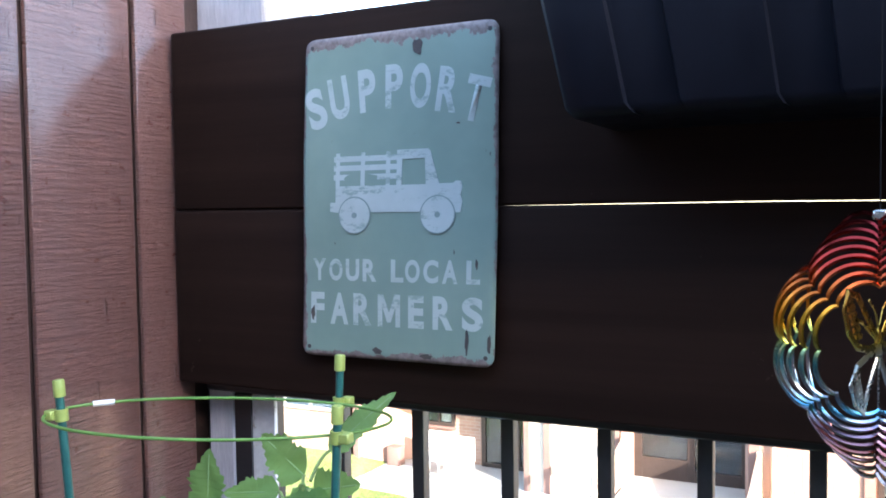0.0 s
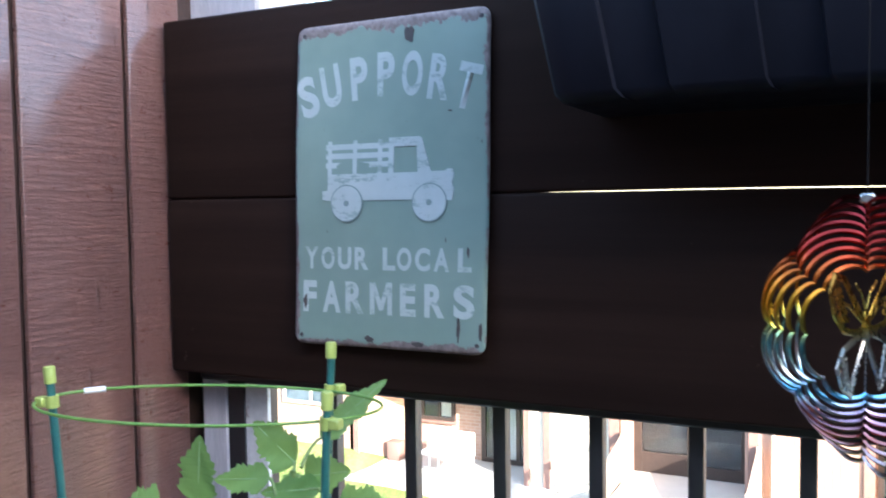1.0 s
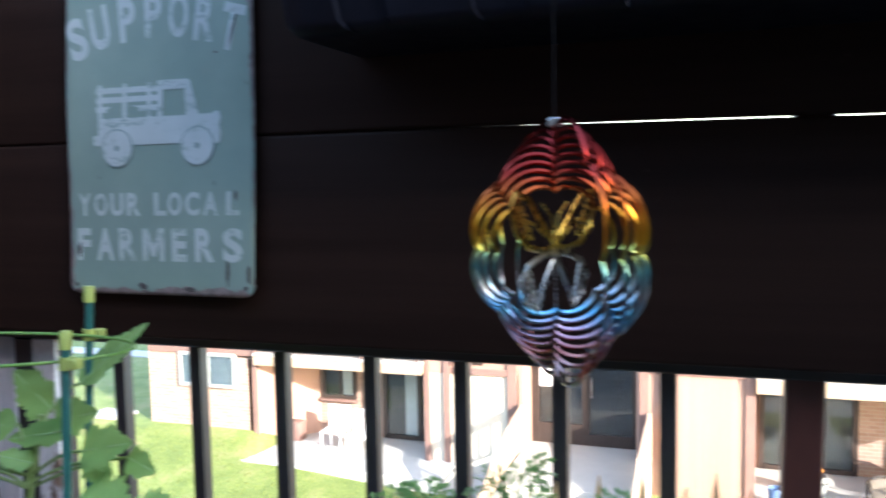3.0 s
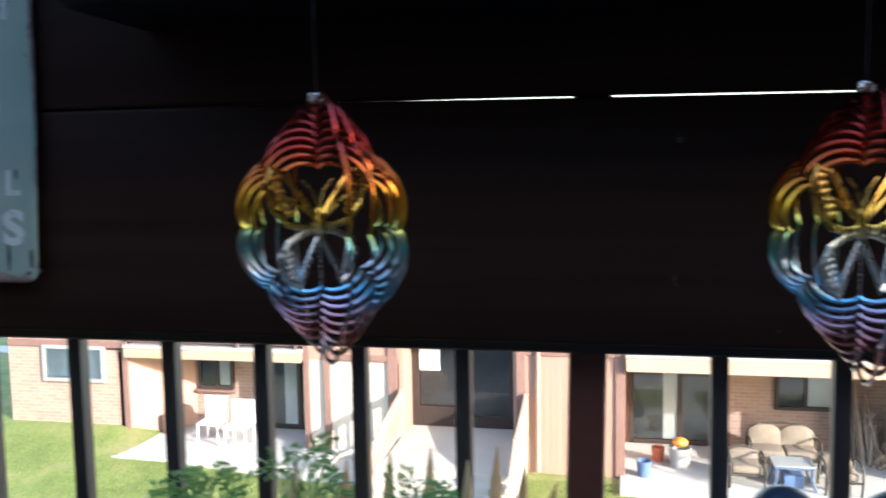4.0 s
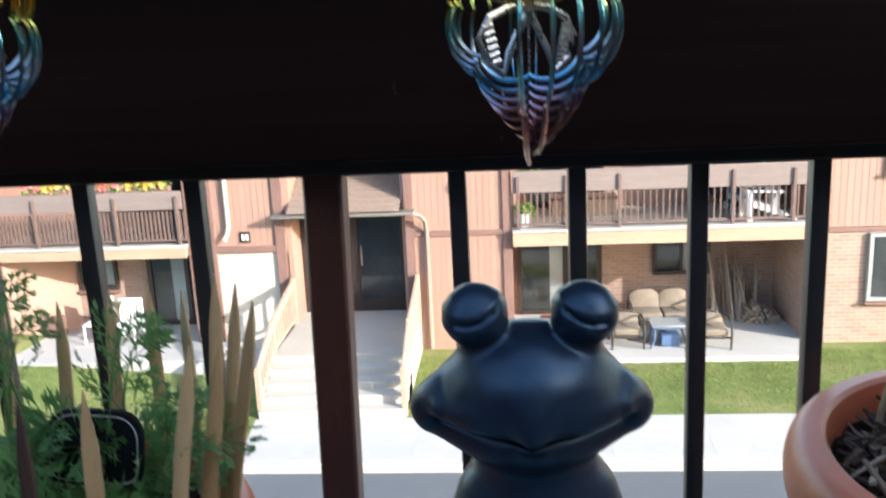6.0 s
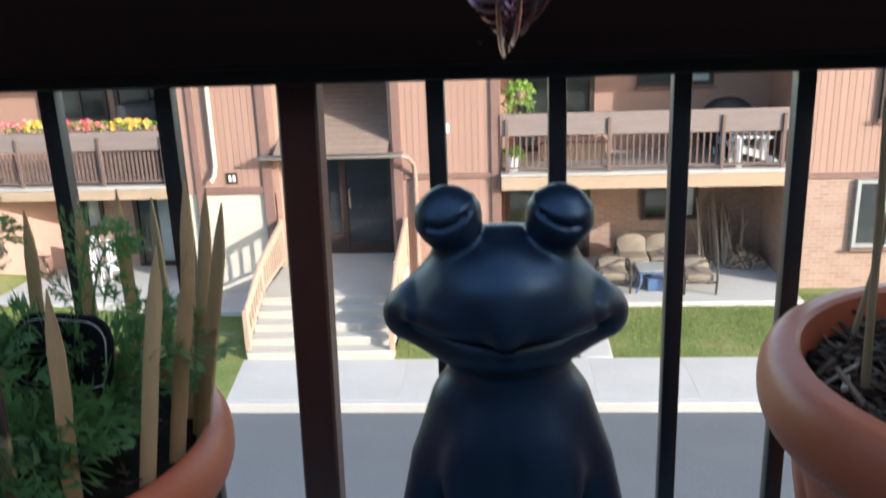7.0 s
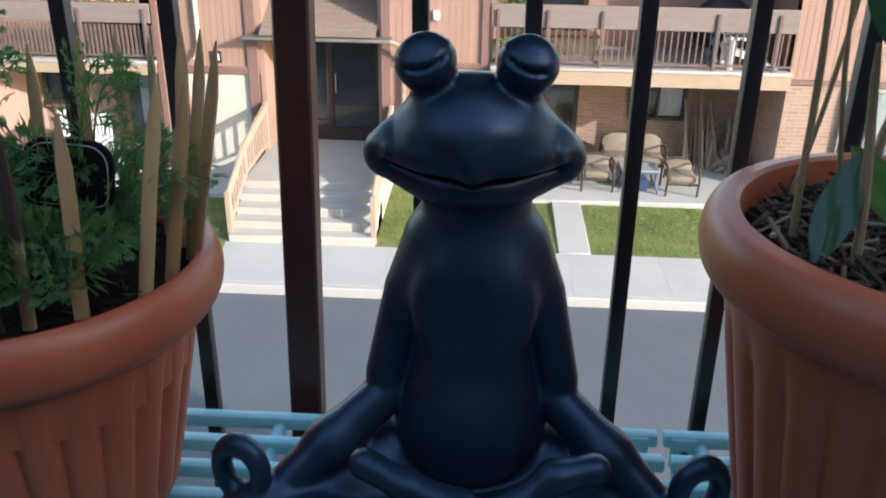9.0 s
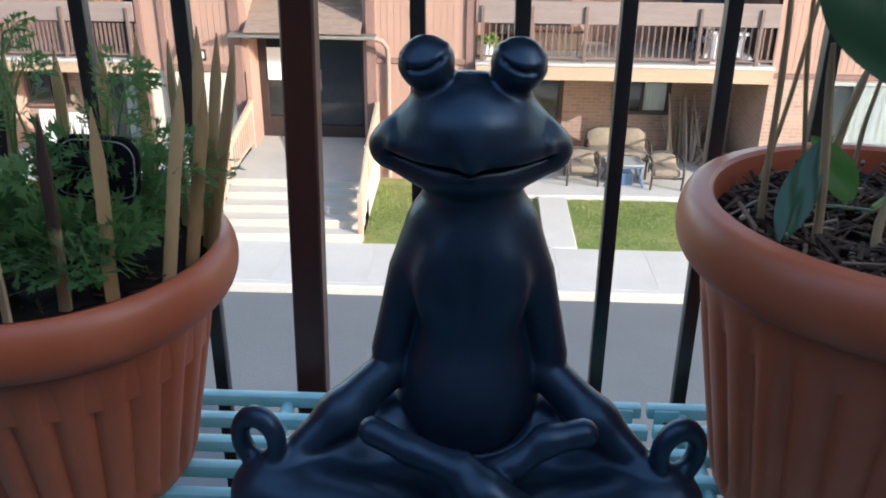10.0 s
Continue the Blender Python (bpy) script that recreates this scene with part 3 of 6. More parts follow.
for i in range(-3, 16):
    shared("slab", slab_me, pavement, (1.5 * i + 0.3, 0.0, 0.0))

bm = bmesh.new()
nx, ny = 120, 90
grid = [[bm.verts.new((-44 + 68 * i / nx, 13.03 + 25 * j / ny, lawn_z(-44 + 68 * i / nx, 13.03 + 25 * j / ny)
                       + 0.012 * noise.noise((i * 0.9, j * 0.9, 0)))) for j in range(ny + 1)] for i in range(nx + 1)]
for i in range(nx):
    for j in range(ny):
        bm.faces.new((grid[i][j], grid[i + 1][j], grid[i + 1][j + 1], grid[i][j + 1]))
# left of the entrance steps the grass runs down to the kerb, cut off along a slant
strip = [[bm.verts.new((-44 + (40.0 + 0.096 * (13.03 - y)) * i / 80, y, -5.243 + 0.005 * noise.noise((i * 0.9, y * 3, 5)))) for y in (11.565, 12.05, 12.54, 13.03)] for i in range(81)]
for i in range(80):
    for j in range(3):
        bm.faces.new((strip[i][j], strip[i + 1][j], strip[i + 1][j + 1], strip[i][j + 1]))
tagged(part("lawn", bm, M_LAWN), "mown green lawn with pale worn patches", "lawn", kind="structure")

rng = random.Random(5)
verts, faces = [], []
for i in range(34000):
    x = rng.uniform(-15.5, 9.0)
    lo = 11.6 if x < -4.03 else 13.05
    y = lo + (rng.random() ** 0.8) * (15.65 - lo)
    if -3.98 < x < -1.42 or (1.62 < x < 2.25):
        continue
    if -9.94 < x < -4.0 and y > 14.86:
        continue
    z = lawn_z(x, y)
    a, hgt, w = rng.uniform(0, 6.283), rng.uniform(0.015, 0.042), rng.uniform(0.008, 0.014)
    lx, ly = rng.uniform(-0.03, 0.03), rng.uniform(-0.03, 0.03)
    n = len(verts)
    verts += [(x - w * math.cos(a), y - w * math.sin(a), z), (x + w * math.cos(a), y + w * math.sin(a), z), (x + lx, y + ly, z + hgt)]
    faces.append((n, n + 1, n + 2))
gm = bpy.data.meshes.new("grass")
gm.from_pydata(verts, [], faces)
gm.materials.append(M_GRASS)
tagged(new("grass", gm), "short green grass blades on the lawn", "grass", kind="stuff")
bm = boxes((1.66, 2.2, 13.03, 15.14, -5.5, -5.235), bevel=0.01)
for v in bm.verts:
    v.co.z += 0.045 * (v.co.y - 13.03)
tagged(part("garden_path", bm, M_CONCRETE), "narrow pale concrete path to the patio", "path", kind="structure")
tagged(part("wall_path", boxes((-5.298, -4.0, 14.9, 16.018, -5.6, -5.11), bevel=0.01), M_CONCRETE), "pale concrete strip along the cream wall", "path", kind="structure")
tagged(part("side_path", boxes((-30.0, -13.0, 22.0, 22.8, -5.0, -4.57), bevel=0.01), M_CONCRETE), "pale concrete path across the lawn beyond the gable", "path", kind="structure")
tagged(part("stepping_slab", boxes((-14.5, -13.55, 15.9, 16.45, -5.0, -4.54), bevel=0.01), M_CONCRETE), "pale concrete slab in the lawn beside the gable", "path", kind="structure")
tagged(part("patio_right", boxes((0.3, 5.98, 15.15, 18.0, -5.6, -5.1), bevel=0.015), M_CONCRETE), "concrete patio slab under the balcony", "patio", kind="structure")
tagged(part("patio_left", boxes((-9.94, -5.3, 14.88, 17.2, -5.6, -4.9), bevel=0.015), M_CONCRETE), "concrete patio slab under the flowered balcony", "patio", kind="structure")


# ---- the apartment building across the road ----
building = thing("apartment_building", (-2.0, 16.0, -5.2), "two-storey apartment building with salmon siding and brick under wooden balconies", "building")


def siding(x0, x1, z0, z1, y=16.0, pitch=0.125):
    """Vertical boards with open grooves, joined into one panel."""
    bm = bmesh.new()
    n = max(1, round((x1 - x0) / pitch))
    w = (x1 - x0) / n
    box(bm, x0, x1, y + 0.012, y + 0.2, z0, z1)
    for i in range(n):
        box(bm, x0 + i * w + 0.0035, x0 + (i + 1) * w - 0.0035, y, y + 0.03, z0, z1)
    return bm


def wall(name, *rows, mat=M_BRICK, label=""):
    return part(name, boxes(*rows), mat, building, label, smooth=False)


ROOF_Z = 0.55
# left wing: brick below with a window, siding above
wall("wall", (-12.8, -9.95, 16.0, 16.25, -5.4, -2.95), label="sunlit orange-brown brick wall")
part("siding", siding(-12.8, -11.0, -2.8, ROOF_Z), M_PANEL, building)
# left bay: recess under and behind the flowered balcony
wall("wall", (-10.2, -5.5, 17.2, 17.4, -5.4, -3.0))
wall("wall", (-11.0, -5.5, 17.6, 17.8, -3.0, ROOF_Z), mat=M_PANEL)
wall("wall", (-11.2, -11.0, 16.0, 17.8, -3.0, ROOF_Z), mat=M_PANEL)
wall("wall", (-11.0, -9.95, 16.0, 17.6, -2.99, -2.80), mat=M_FASCIA, label="flat deck beside the flowered balcony")
bm = boxes((-10.15, -9.95, 16.0, 17.19, -5.4, -3.02))
for v in bm.verts:
    if v.co.x > -10.0 and v.co.y > 17:
        v.co.x = -9.0
part("wall", bm, M_PANEL, building, "sunlit slanting side wall of the recess", smooth=False)
wall("wall", (-5.95, -5.5, 16.0, 17.8, -3.06, ROOF_Z), mat=M_PANEL)
wall("wall", (-5.95, -5.5, 16.03, 17.8, -5.4, -3.062), mat=M_CREAM, label="cream wall end beside the patio")
# block left of the entrance: siding above, cream panel below
part("siding", siding(-5.5, -4.14, -2.93, ROOF_Z), M_PANEL, building)
wall("wall", (-5.48, -4.0, 16.02, 16.3, -5.4, -3.06), mat=M_CREAM, label="bright cream wall panel")
wall("wall", (-4.14, -3.9, 16.02, 18.24, -5.4, ROOF_Z), mat=M_PANEL)
# entrance: set back, with a shingled panel over the canopy
porch_roof = part("porch_roof", boxes((-3.895, -1.725, 18.0, 18.2, -1.2, ROOF_Z)), M_ROOF, building, "brown shingled roof sloping back over the entrance", smooth=False)
PITCH = 0.52
for i in range(14):
    y0 = 15.70 + 0.17 * i
    bm = boxes((-3.895, -1.725, y0, y0 + 0.24, -2.285, -2.262))
    for v in bm.verts:
        v.co.z += PITCH * (v.co.y - 15.70) + (0.02 if v.co.y < y0 + 0.1 else 0.0)
    part("shingle_course", bm, M_ROOF, porch_roof, smooth=False)
wall("wall", (-1.72, -1.5, 16.02, 18.24, -5.4, ROOF_Z), mat=M_PANEL)
# block right of the entrance
part("siding", siding(-1.5, 0.23, -2.74, ROOF_Z), M_PANEL, building)
part("siding", siding(-1.5, 0.23, -5.3, -2.84), M_PANEL, building)
# right bay
wall("wall", (0.2, 6.1, 18.0, 18.2, -5.4, -2.85), label="shaded brown brick wall behind the patio")
wall("wall", (0.2, 6.1, 18.0, 18.2, -2.85, ROOF_Z), mat=M_PANEL)
wall("wall", (0.1, 0.3, 16.2, 18.0, -5.4, ROOF_Z), mat=M_PANEL)
wall("wall", (5.95, 6.15, 16.03, 18.2, -5.4, -2.85))
wall("wall", (5.95, 6.15, 16.03, 18.2, -2.85, ROOF_Z), mat=M_PANEL)
# right wing
wall("wall", (5.95, 20.0, 16.0, 16.03, -5.4, -2.98), label="sunlit tan brick wall")
wall("wall", (6.15, 20.0, 16.03, 16.3, -5.4, -2.98))
part("siding", siding(5.95, 20.0, -2.9, ROOF_Z), M_PANEL, building)


def trim(*r, mat=M_TRIM, name="trim"):
    return part(name, boxes(r, bevel=0.008), mat, building)


trim(-5.56, -5.42, 15.95, 16.02, -5.2, ROOF_Z)
trim(-5.98, -5.86, 15.94, 16.01, -5.2, ROOF_Z)
trim(-4.22, -4.02, 15.95, 16.01, -4.9, ROOF_Z)
trim(-5.42, -4.22, 15.955, 16.01, -3.06, -2.93)
trim(-1.66, -1.48, 15.95, 16.01, -5.2, ROOF_Z)
trim(-1.48, 0.22, 15.96, 16.01, -2.84, -2.74)
trim(0.22, 0.40, 15.95, 16.25, -5.2, ROOF_Z)
trim(5.98, 20.0, 15.97, 16.01, -2.985, -2.885)
trim(-12.8, -9.95, 15.97, 16.01, -2.95, -2.8)
trim(-10.03, -9.9, 15.94, 16.0, -5.0, -2.8)
# roof edge and gutter are out of view; the long overhang shades the upper recesses
part("roof", boxes((-13.1, 20.3, 14.9, 24.0, ROOF_Z, ROOF_Z + 0.28)), M_ROOF, building, "unseen low brown roof, its overhang lengthened for shade")
trim(-13.1, 20.3, 14.84, 14.9, ROOF_Z - 0.04, ROOF_Z + 0.3, mat=M_GUTTER, name="gutter")
# solid block in the building; the rooms' dimness is only its dark colour
wall("wall", (-12.5, 20.0, 18.25, 23.5, -5.4, ROOF_Z), mat=M_DARKROOM, label="dark block standing in for the dim rooms inside")
wall("wall", (-12.8, -12.55, 16.26, 23.6, -5.4, ROOF_Z), label="brick gable wall")


def window(x0, x1, z0, z1, y, split=0.5, curtain=True, parent=building, sill=True, frame_mat=M_DOORFRAME, blind=M_DARKROOM):
    """A two-light window: frame, glass panes, sill, and curtains behind the glass."""
    bm = boxes((x0 - 0.07, x0, y - 0.04, y + 0.05, z0 - 0.07, z1 + 0.07), (x1, x1 + 0.07, y - 0.04, y + 0.05, z0 - 0.07, z1 + 0.07),
               (x0, x1, y - 0.04, y + 0.05, z1, z1 + 0.07), (x0, x1, y - 0.04, y + 0.05, z0 - 0.07, z0))
    xm = x0 + split * (x1 - x0)
    box(bm, xm - 0.03, xm + 0.03, y - 0.03, y + 0.04, z0, z1)
    win = part("window", bm, frame_mat, parent, "dark-framed sliding window", smooth=False)
    part("pane", boxes((x0, xm - 0.03, y - 0.012, y - 0.004, z0, z1)), M_GLASS, win, smooth=False)
    part("pane", boxes((xm + 0.03, x1, y - 0.002, y + 0.006, z0, z1)), M_GLASS, win, smooth=False)
    # flat sheet close behind the panes, by default coloured as an unlit room
    part("blind", boxes((x0, x1, y + 0.03, y + 0.048, z0, z1)), blind, win, "dark sheet standing in for the dim room behind the glass" if blind is M_DARKROOM else "grey-blue sheet behind the glass", smooth=False)
    if curtain:
        bm = bmesh.new()
        n = 24
        a0, a1 = xm + 0.04, x1 - 0.02
        up = [bm.verts.new((a0 + (a1 - a0) * i / n, y + 0.022 + 0.006 * math.sin(i * 1.7), z1 - 0.02)) for i in range(n + 1)]
        dn = [bm.verts.new((a0 + (a1 - a0) * i / n, y + 0.022 + 0.006 * math.sin(i * 1.7), z0 + 0.02)) for i in range(n + 1)]
        for i in range(n):
            bm.faces.new((dn[i], dn[i + 1], up[i + 1], up[i]))
        part("curtain", bm, M_CURTAIN, win, "pale drawn curtain")
    if sill:
        part("sill", boxes((x0 - 0.12, x1 + 0.12, y - 0.09, y - 0.03, z0 - 0.14, z0 - 0.075), bevel=0.01), M_TRIM, win)
    return win


# a grey-blue sheet behind this window's panes makes them paler than the others
window(-11.85, -10.52, -3.62, -2.98, 15.955, 0.52, False, sill=False, frame_mat=M_GUTTER, blind=M_BLUESHEET)
window(-8.85, -8.15, -4.0, -3.25, 17.155, 0.55, True)
window(3.48, 4.52, -4.2, -3.5, 17.955, 0.5, True, sill=False)
window(3.3, 4.7, -1.35, -0.3, 17.955, 0.6, True)
window(7.1, 8.6, -4.25, -3.08, 15.955, 0.3, True, frame_mat=M_GUTTER)
window(7.35, 8.7, -1.8, -0.6, 15.955, 0.5, True)
window(-9.2, -7.9, -1.7, -0.6, 17.555, 0.6, False)


def glass_door(x0, x1, z0, z1, y, leaf=0.5, curtain=True):
    bm = boxes((x0 - 0.06, x0 + 0.04, y - 0.05, y + 0.03, z0, z1 + 0.06), (x1 - 0.04, x1 + 0.06, y - 0.05, y + 0.03, z0, z1 + 0.06),
               (x0, x1, y - 0.05, y + 0.03, z1 - 0.05, z1 + 0.06), (x0, x1, y - 0.05, y + 0.03, z0, z0 + 0.09))
    xm = x0 + leaf * (x1 - x0)
    box(bm, xm - 0.045, xm + 0.045, y - 0.04, y + 0.02, z0 + 0.08, z1)
    door = part("patio_door", bm, M_DOORFRAME, building, "dark-framed sliding glass patio door", smooth=False)
    part("pane", boxes((x0 + 0.04, xm - 0.04, y - 0.02, y - 0.012, z0 + 0.09, z1 - 0.05)), M_GLASS, door, smooth=False)
    part("pane", boxes((xm + 0.04, x1 - 0.04, y - 0.008, y, z0 + 0.09, z1 - 0.05)), M_GLASS, door, smooth=False)
    # flat sheet behind the door panes with the room's shade painted in
    part("blind", boxes((x0, x1, y + 0.012, y + 0.028, z0 + 0.05, z1)), M_DARKROOM, door, "dark sheet standing in for the dim room behind the glass", smooth=False)
    if curtain:
        part("curtain", boxes((xm - 0.34, xm - 0.06, y + 0.002, y + 0.011, z0 + 0.1, z1 - 0.06)), M_CURTAIN, door, "pale curtain edge", smooth=False)
    return door


glass_door(0.55, 2.25, -5.09, -3.5, 17.96, 0.58)
glass_door(-7.35, -6.2, -4.89, -3.28, 17.16, 0.7)
glass_door(0.75, 2.3, -2.7, -0.75, 17.96, 0.5, False)
glass_door(-7.6, -6.3, -2.76, -0.8, 17.56, 0.5, False)


def balcony(x0, x1, top, deck, bottom, back, posts, name_label, pitch=0.115, thick=0.028, apron=0.42):
    """Deck slab with its fascia, a parapet board, pickets and square posts."""
    b = part("balcony", boxes((x0, x1, 15.86, back, bottom + 0.02, deck - 0.06)), M_FASCIA, building, name_label, smooth=False)
    part("deck_edge", boxes((x0 - 0.02, x1 + 0.02, 15.80, back, deck - 0.06, deck), bevel=0.01), M_DECKTOP, b, "pale deck edge")
    part("fascia", boxes((x0 - 0.01, x1 + 0.01, 15.82, 15.86, bottom, deck - 0.062), bevel=0.006), M_FASCIA, b, "tan fascia board")
    part("parapet_board", boxes((x0, x1, 15.90, 15.935, top - apron, top), bevel=0.008), M_PARAPET, b, "greyed parapet board")
    part("rail", boxes((x0, x1, 15.91, 15.94, deck + 0.07, deck + 0.11)), M_PICKET, b)
    bm = bmesh.new()
    n = int((x1 - x0) / pitch)
    for i in range(n + 1):
        x = x0 + (x1 - x0) * i / n
        box(bm, x - thick / 2, x + thick / 2, 15.94, 15.962, deck + 0.08, top - 0.40)
    tagged(part("picket", bm, M_PICKET, b, "thin dark pickets", smooth=False), kind="stuff")
    for x in posts:
        part("post", boxes((x - 0.032, x + 0.032, 15.86, 15.90, deck - 0.02, top - 0.1), bevel=0.006), M_PICKET, b)
    return b


balcony(0.42, 5.93, -1.62, -2.74, -3.06, 18.0, (0.52, 1.43, 2.42, 4.5, 5.6), "wooden balcony with greyed parapet and dark pickets")
balcony(-9.9, -5.99, -1.78, -2.84, -3.1, 17.6, (-9.0, -7.35, -6.1), "wooden balcony with close dark pickets and flowers", 0.085, 0.045, 0.36)

# entrance canopy, doors, steps and rails
canopy = part("canopy", boxes((-4.2, -1.44, 15.62, 16.65, -2.345, -2.290), bevel=0.01), M_CANOPY, building, "thin grey-brown entrance canopy")
part("gutter", tube(bmesh.new(), [(-1.46, 15.66, -2.32), (-1.33, 15.68, -2.36), (-1.25, 15.80, -2.5), (-1.24, 15.93, -2.72), (-1.24, 15.93, -5.1)], 0.045, 8), M_DOWNPIPE, canopy, "bent grey-brown drainpipe")
entry = part("entrance_door", boxes((-3.9, -3.74, 16.68, 16.76, -4.54, -2.36), (-1.86, -1.72, 16.68, 16.76, -4.54, -2.36), (-2.86, -2.72, 16.68, 16.76, -4.54, -2.36),
                                    (-3.74, -2.86, 16.68, 16.76, -2.5, -2.36), (-2.72, -1.86, 16.68, 16.76, -2.5, -2.36),
                                    (-3.74, -2.86, 16.68, 16.76, -4.54, -4.12), (-2.72, -1.86, 16.68, 16.76, -4.54, -4.30), bevel=0.006),
             M_DOORFRAME, building, "dark brown glazed double entrance doors", smooth=False)
part("pane", boxes((-3.74, -2.86, 16.71, 16.718, -4.12, -2.5)), M_GLASS, entry, smooth=False)
part("pane", boxes((-2.72, -1.86, 16.71, 16.718, -4.30, -2.5)), M_GLASS, entry, smooth=False)
# flat black sheet behind the panes: the hallway's shade put into its colour
part("hall", boxes((-3.9, -1.72, 16.765, 16.79, -4.54, -2.36)), M_COVER_HALL, entry, "black sheet standing in for the dim hallway", smooth=False)
part("handle", tube(bmesh.new(), [(-2.66, 16.66, -3.15), (-2.66, 16.62, -3.2), (-2.66, 16.62, -3.5), (-2.66, 16.66, -3.55)], 0.014, 8), M_STEEL, entry, "steel pull handle")
part("notice", boxes((-3.72, -3.3, 16.655, 16.66, -3.36, -2.72)), M_PAPER, entry, "white paper notice on the glass", smooth=False)

steps = tagged(part("entrance_steps", boxes((-3.95, -1.45, 14.14, 16.75, -5.6, -4.54), bevel=0.01), M_CONCRETE2), "worn concrete steps and landing to the entrance", "steps", kind="structure")
for i in range(4):
    part("step", boxes((-3.95, -1.45, 13.02 + 0.28 * i, 14.139, -5.6 + 0.001 * i, -5.108 + 0.142 * i - 0.0), bevel=0.012), M_CONCRETE2, steps)


def stair_rail(x, slat=0.022, label="slatted tan wooden railing beside the entrance steps"):
    r = thing("stair_railing", (x, 13.1, -5.25), label, "railing", "entrance stair railings")
    pts = [(13.12, -4.4), (14.2, -3.92), (15.95, -3.6)]
    for p, q in zip(pts, pts[1:]):
        bm = boxes((x - 0.03, x + 0.03, p[0], q[0], -0.15, 0.02), bevel=0.008)
        for v in bm.verts:
            v.co.z += p[1] + (q[1] - p[1]) * (v.co.y - p[0]) / (q[0] - p[0])
        part("handrail", bm, M_RAILWOOD, r, "deep tan handrail board")
    part("lower_rail", tube(bmesh.new(), [(x, 13.12, -4.98), (x, 14.2, -4.45), (x, 15.95, -4.4)], 0.035, 6), M_RAILWOOD, r)
    for y in (13.12, 14.2, 15.9):
        top = -4.4 + 0.44 * (y - 13.12) if y < 14.21 else -3.92 + 0.183 * (y - 14.2)
        foot = -5.25 if y < 13.2 else -4.56
        part("post", boxes((x - 0.045, x + 0.045, y - 0.045, y + 0.045, foot, top + 0.03), bevel=0.006), M_RAILWOOD, r)
    for i in range(17):
        y = 13.28 + 0.155 * i
        top = -4.4 + 0.44 * (y - 13.12) if y < 14.2 else -3.92 + 0.183 * (y - 14.2)
        low = -4.98 + 0.49 * (y - 13.12) if y < 14.2 else -4.45 + 0.03 * (y - 14.2)
        part("slat", boxes((x - 0.012, x + 0.012, y - slat, y + slat, low, top - 0.10)), M_RAILWOOD, r, smooth=False)


stair_rail(-3.93)
stair_rail(-1.47, 0.075, "close-boarded tan wooden railing beside the entrance steps")
part("drainpipe", tube(bmesh.new(), [(-5.12, 15.93, ROOF_Z), (-5.12, 15.93, -2.5), (-5.14, 15.88, -2.66), (-5.2, 15.84, -2.78)], 0.045, 8), M_CREAM, building, "white drainpipe")
plate = part("number_plate", boxes((-4.94, -4.72, 15.975, 15.998, -2.86, -2.64), bevel=0.006), M_DOORFRAME, building, "small dark plate with a pale bar")
for dx in (-4.89, -4.81):
    part("bar", boxes((dx, dx + 0.05, 15.968, 15.9745, -2.81, -2.69)), M_WHITEPL, plate, smooth=False)
part("wall_lamp", boxes((-0.68, -0.56, 15.88, 15.99, -1.95, -1.78), bevel=0.02), M_WHITEPL, building, "small white wall lamp")

# ---- things on the far patios and balconies ----


def cushion(x0, x1, y0, y1, z0, z1):
    return box(bmesh.new(), x0, x1, y0, y1, z0, z1, bevel=min(x1 - x0, y1 - y0, z1 - z0) * 0.35, seg=3)


def arch_cushion(x0, x1, y, z0, z1, lean=0.12, thick=0.09):
    """A back cushion with a rounded top, leaning back."""
    bm = bmesh.new()
    n, rows = 14, 6
    front, rear = [], []
    for i in range(n + 1):
        u = i / n
        crown = 1 - 0.30 * abs(2 * u - 1) ** 3
        cf, cr = [], []
        for j in range(rows + 1):
            k = j / rows
            z = z0 + (z1 - z0) * k * crown
            puff = 0.03 * math.sin(math.pi * min(1, max(0, u))) * math.sin(math.pi * k)
            cf.append(bm.verts.new((x0 + (x1 - x0) * u, y + lean * k - puff, z)))
            cr.append(bm.verts.new((x0 + (x1 - x0) * u, y + thick + lean * k, z)))
        front.append(cf)
        rear.append(cr)
    for i in range(n):
        for j in range(rows):
            bm.faces.new((front[i][j], front[i + 1][j], front[i + 1][j + 1], front[i][j + 1]))
            bm.faces.new((rear[i + 1][j], rear[i][j], rear[i][j + 1], rear[i + 1][j + 1]))
        bm.faces.new((front[i][rows], front[i + 1][rows], rear[i + 1][rows], rear[i][rows]))
        bm.faces.new((front[i + 1][0], front[i][0], rear[i][0], rear[i + 1][0]))
    for j in range(rows):
        bm.faces.new((front[0][j], front[0][j + 1], rear[0][j + 1], rear[0][j]))
        bm.faces.new((front[n][j + 1], front[n][j], rear[n][j], rear[n][j + 1]))
    return bm


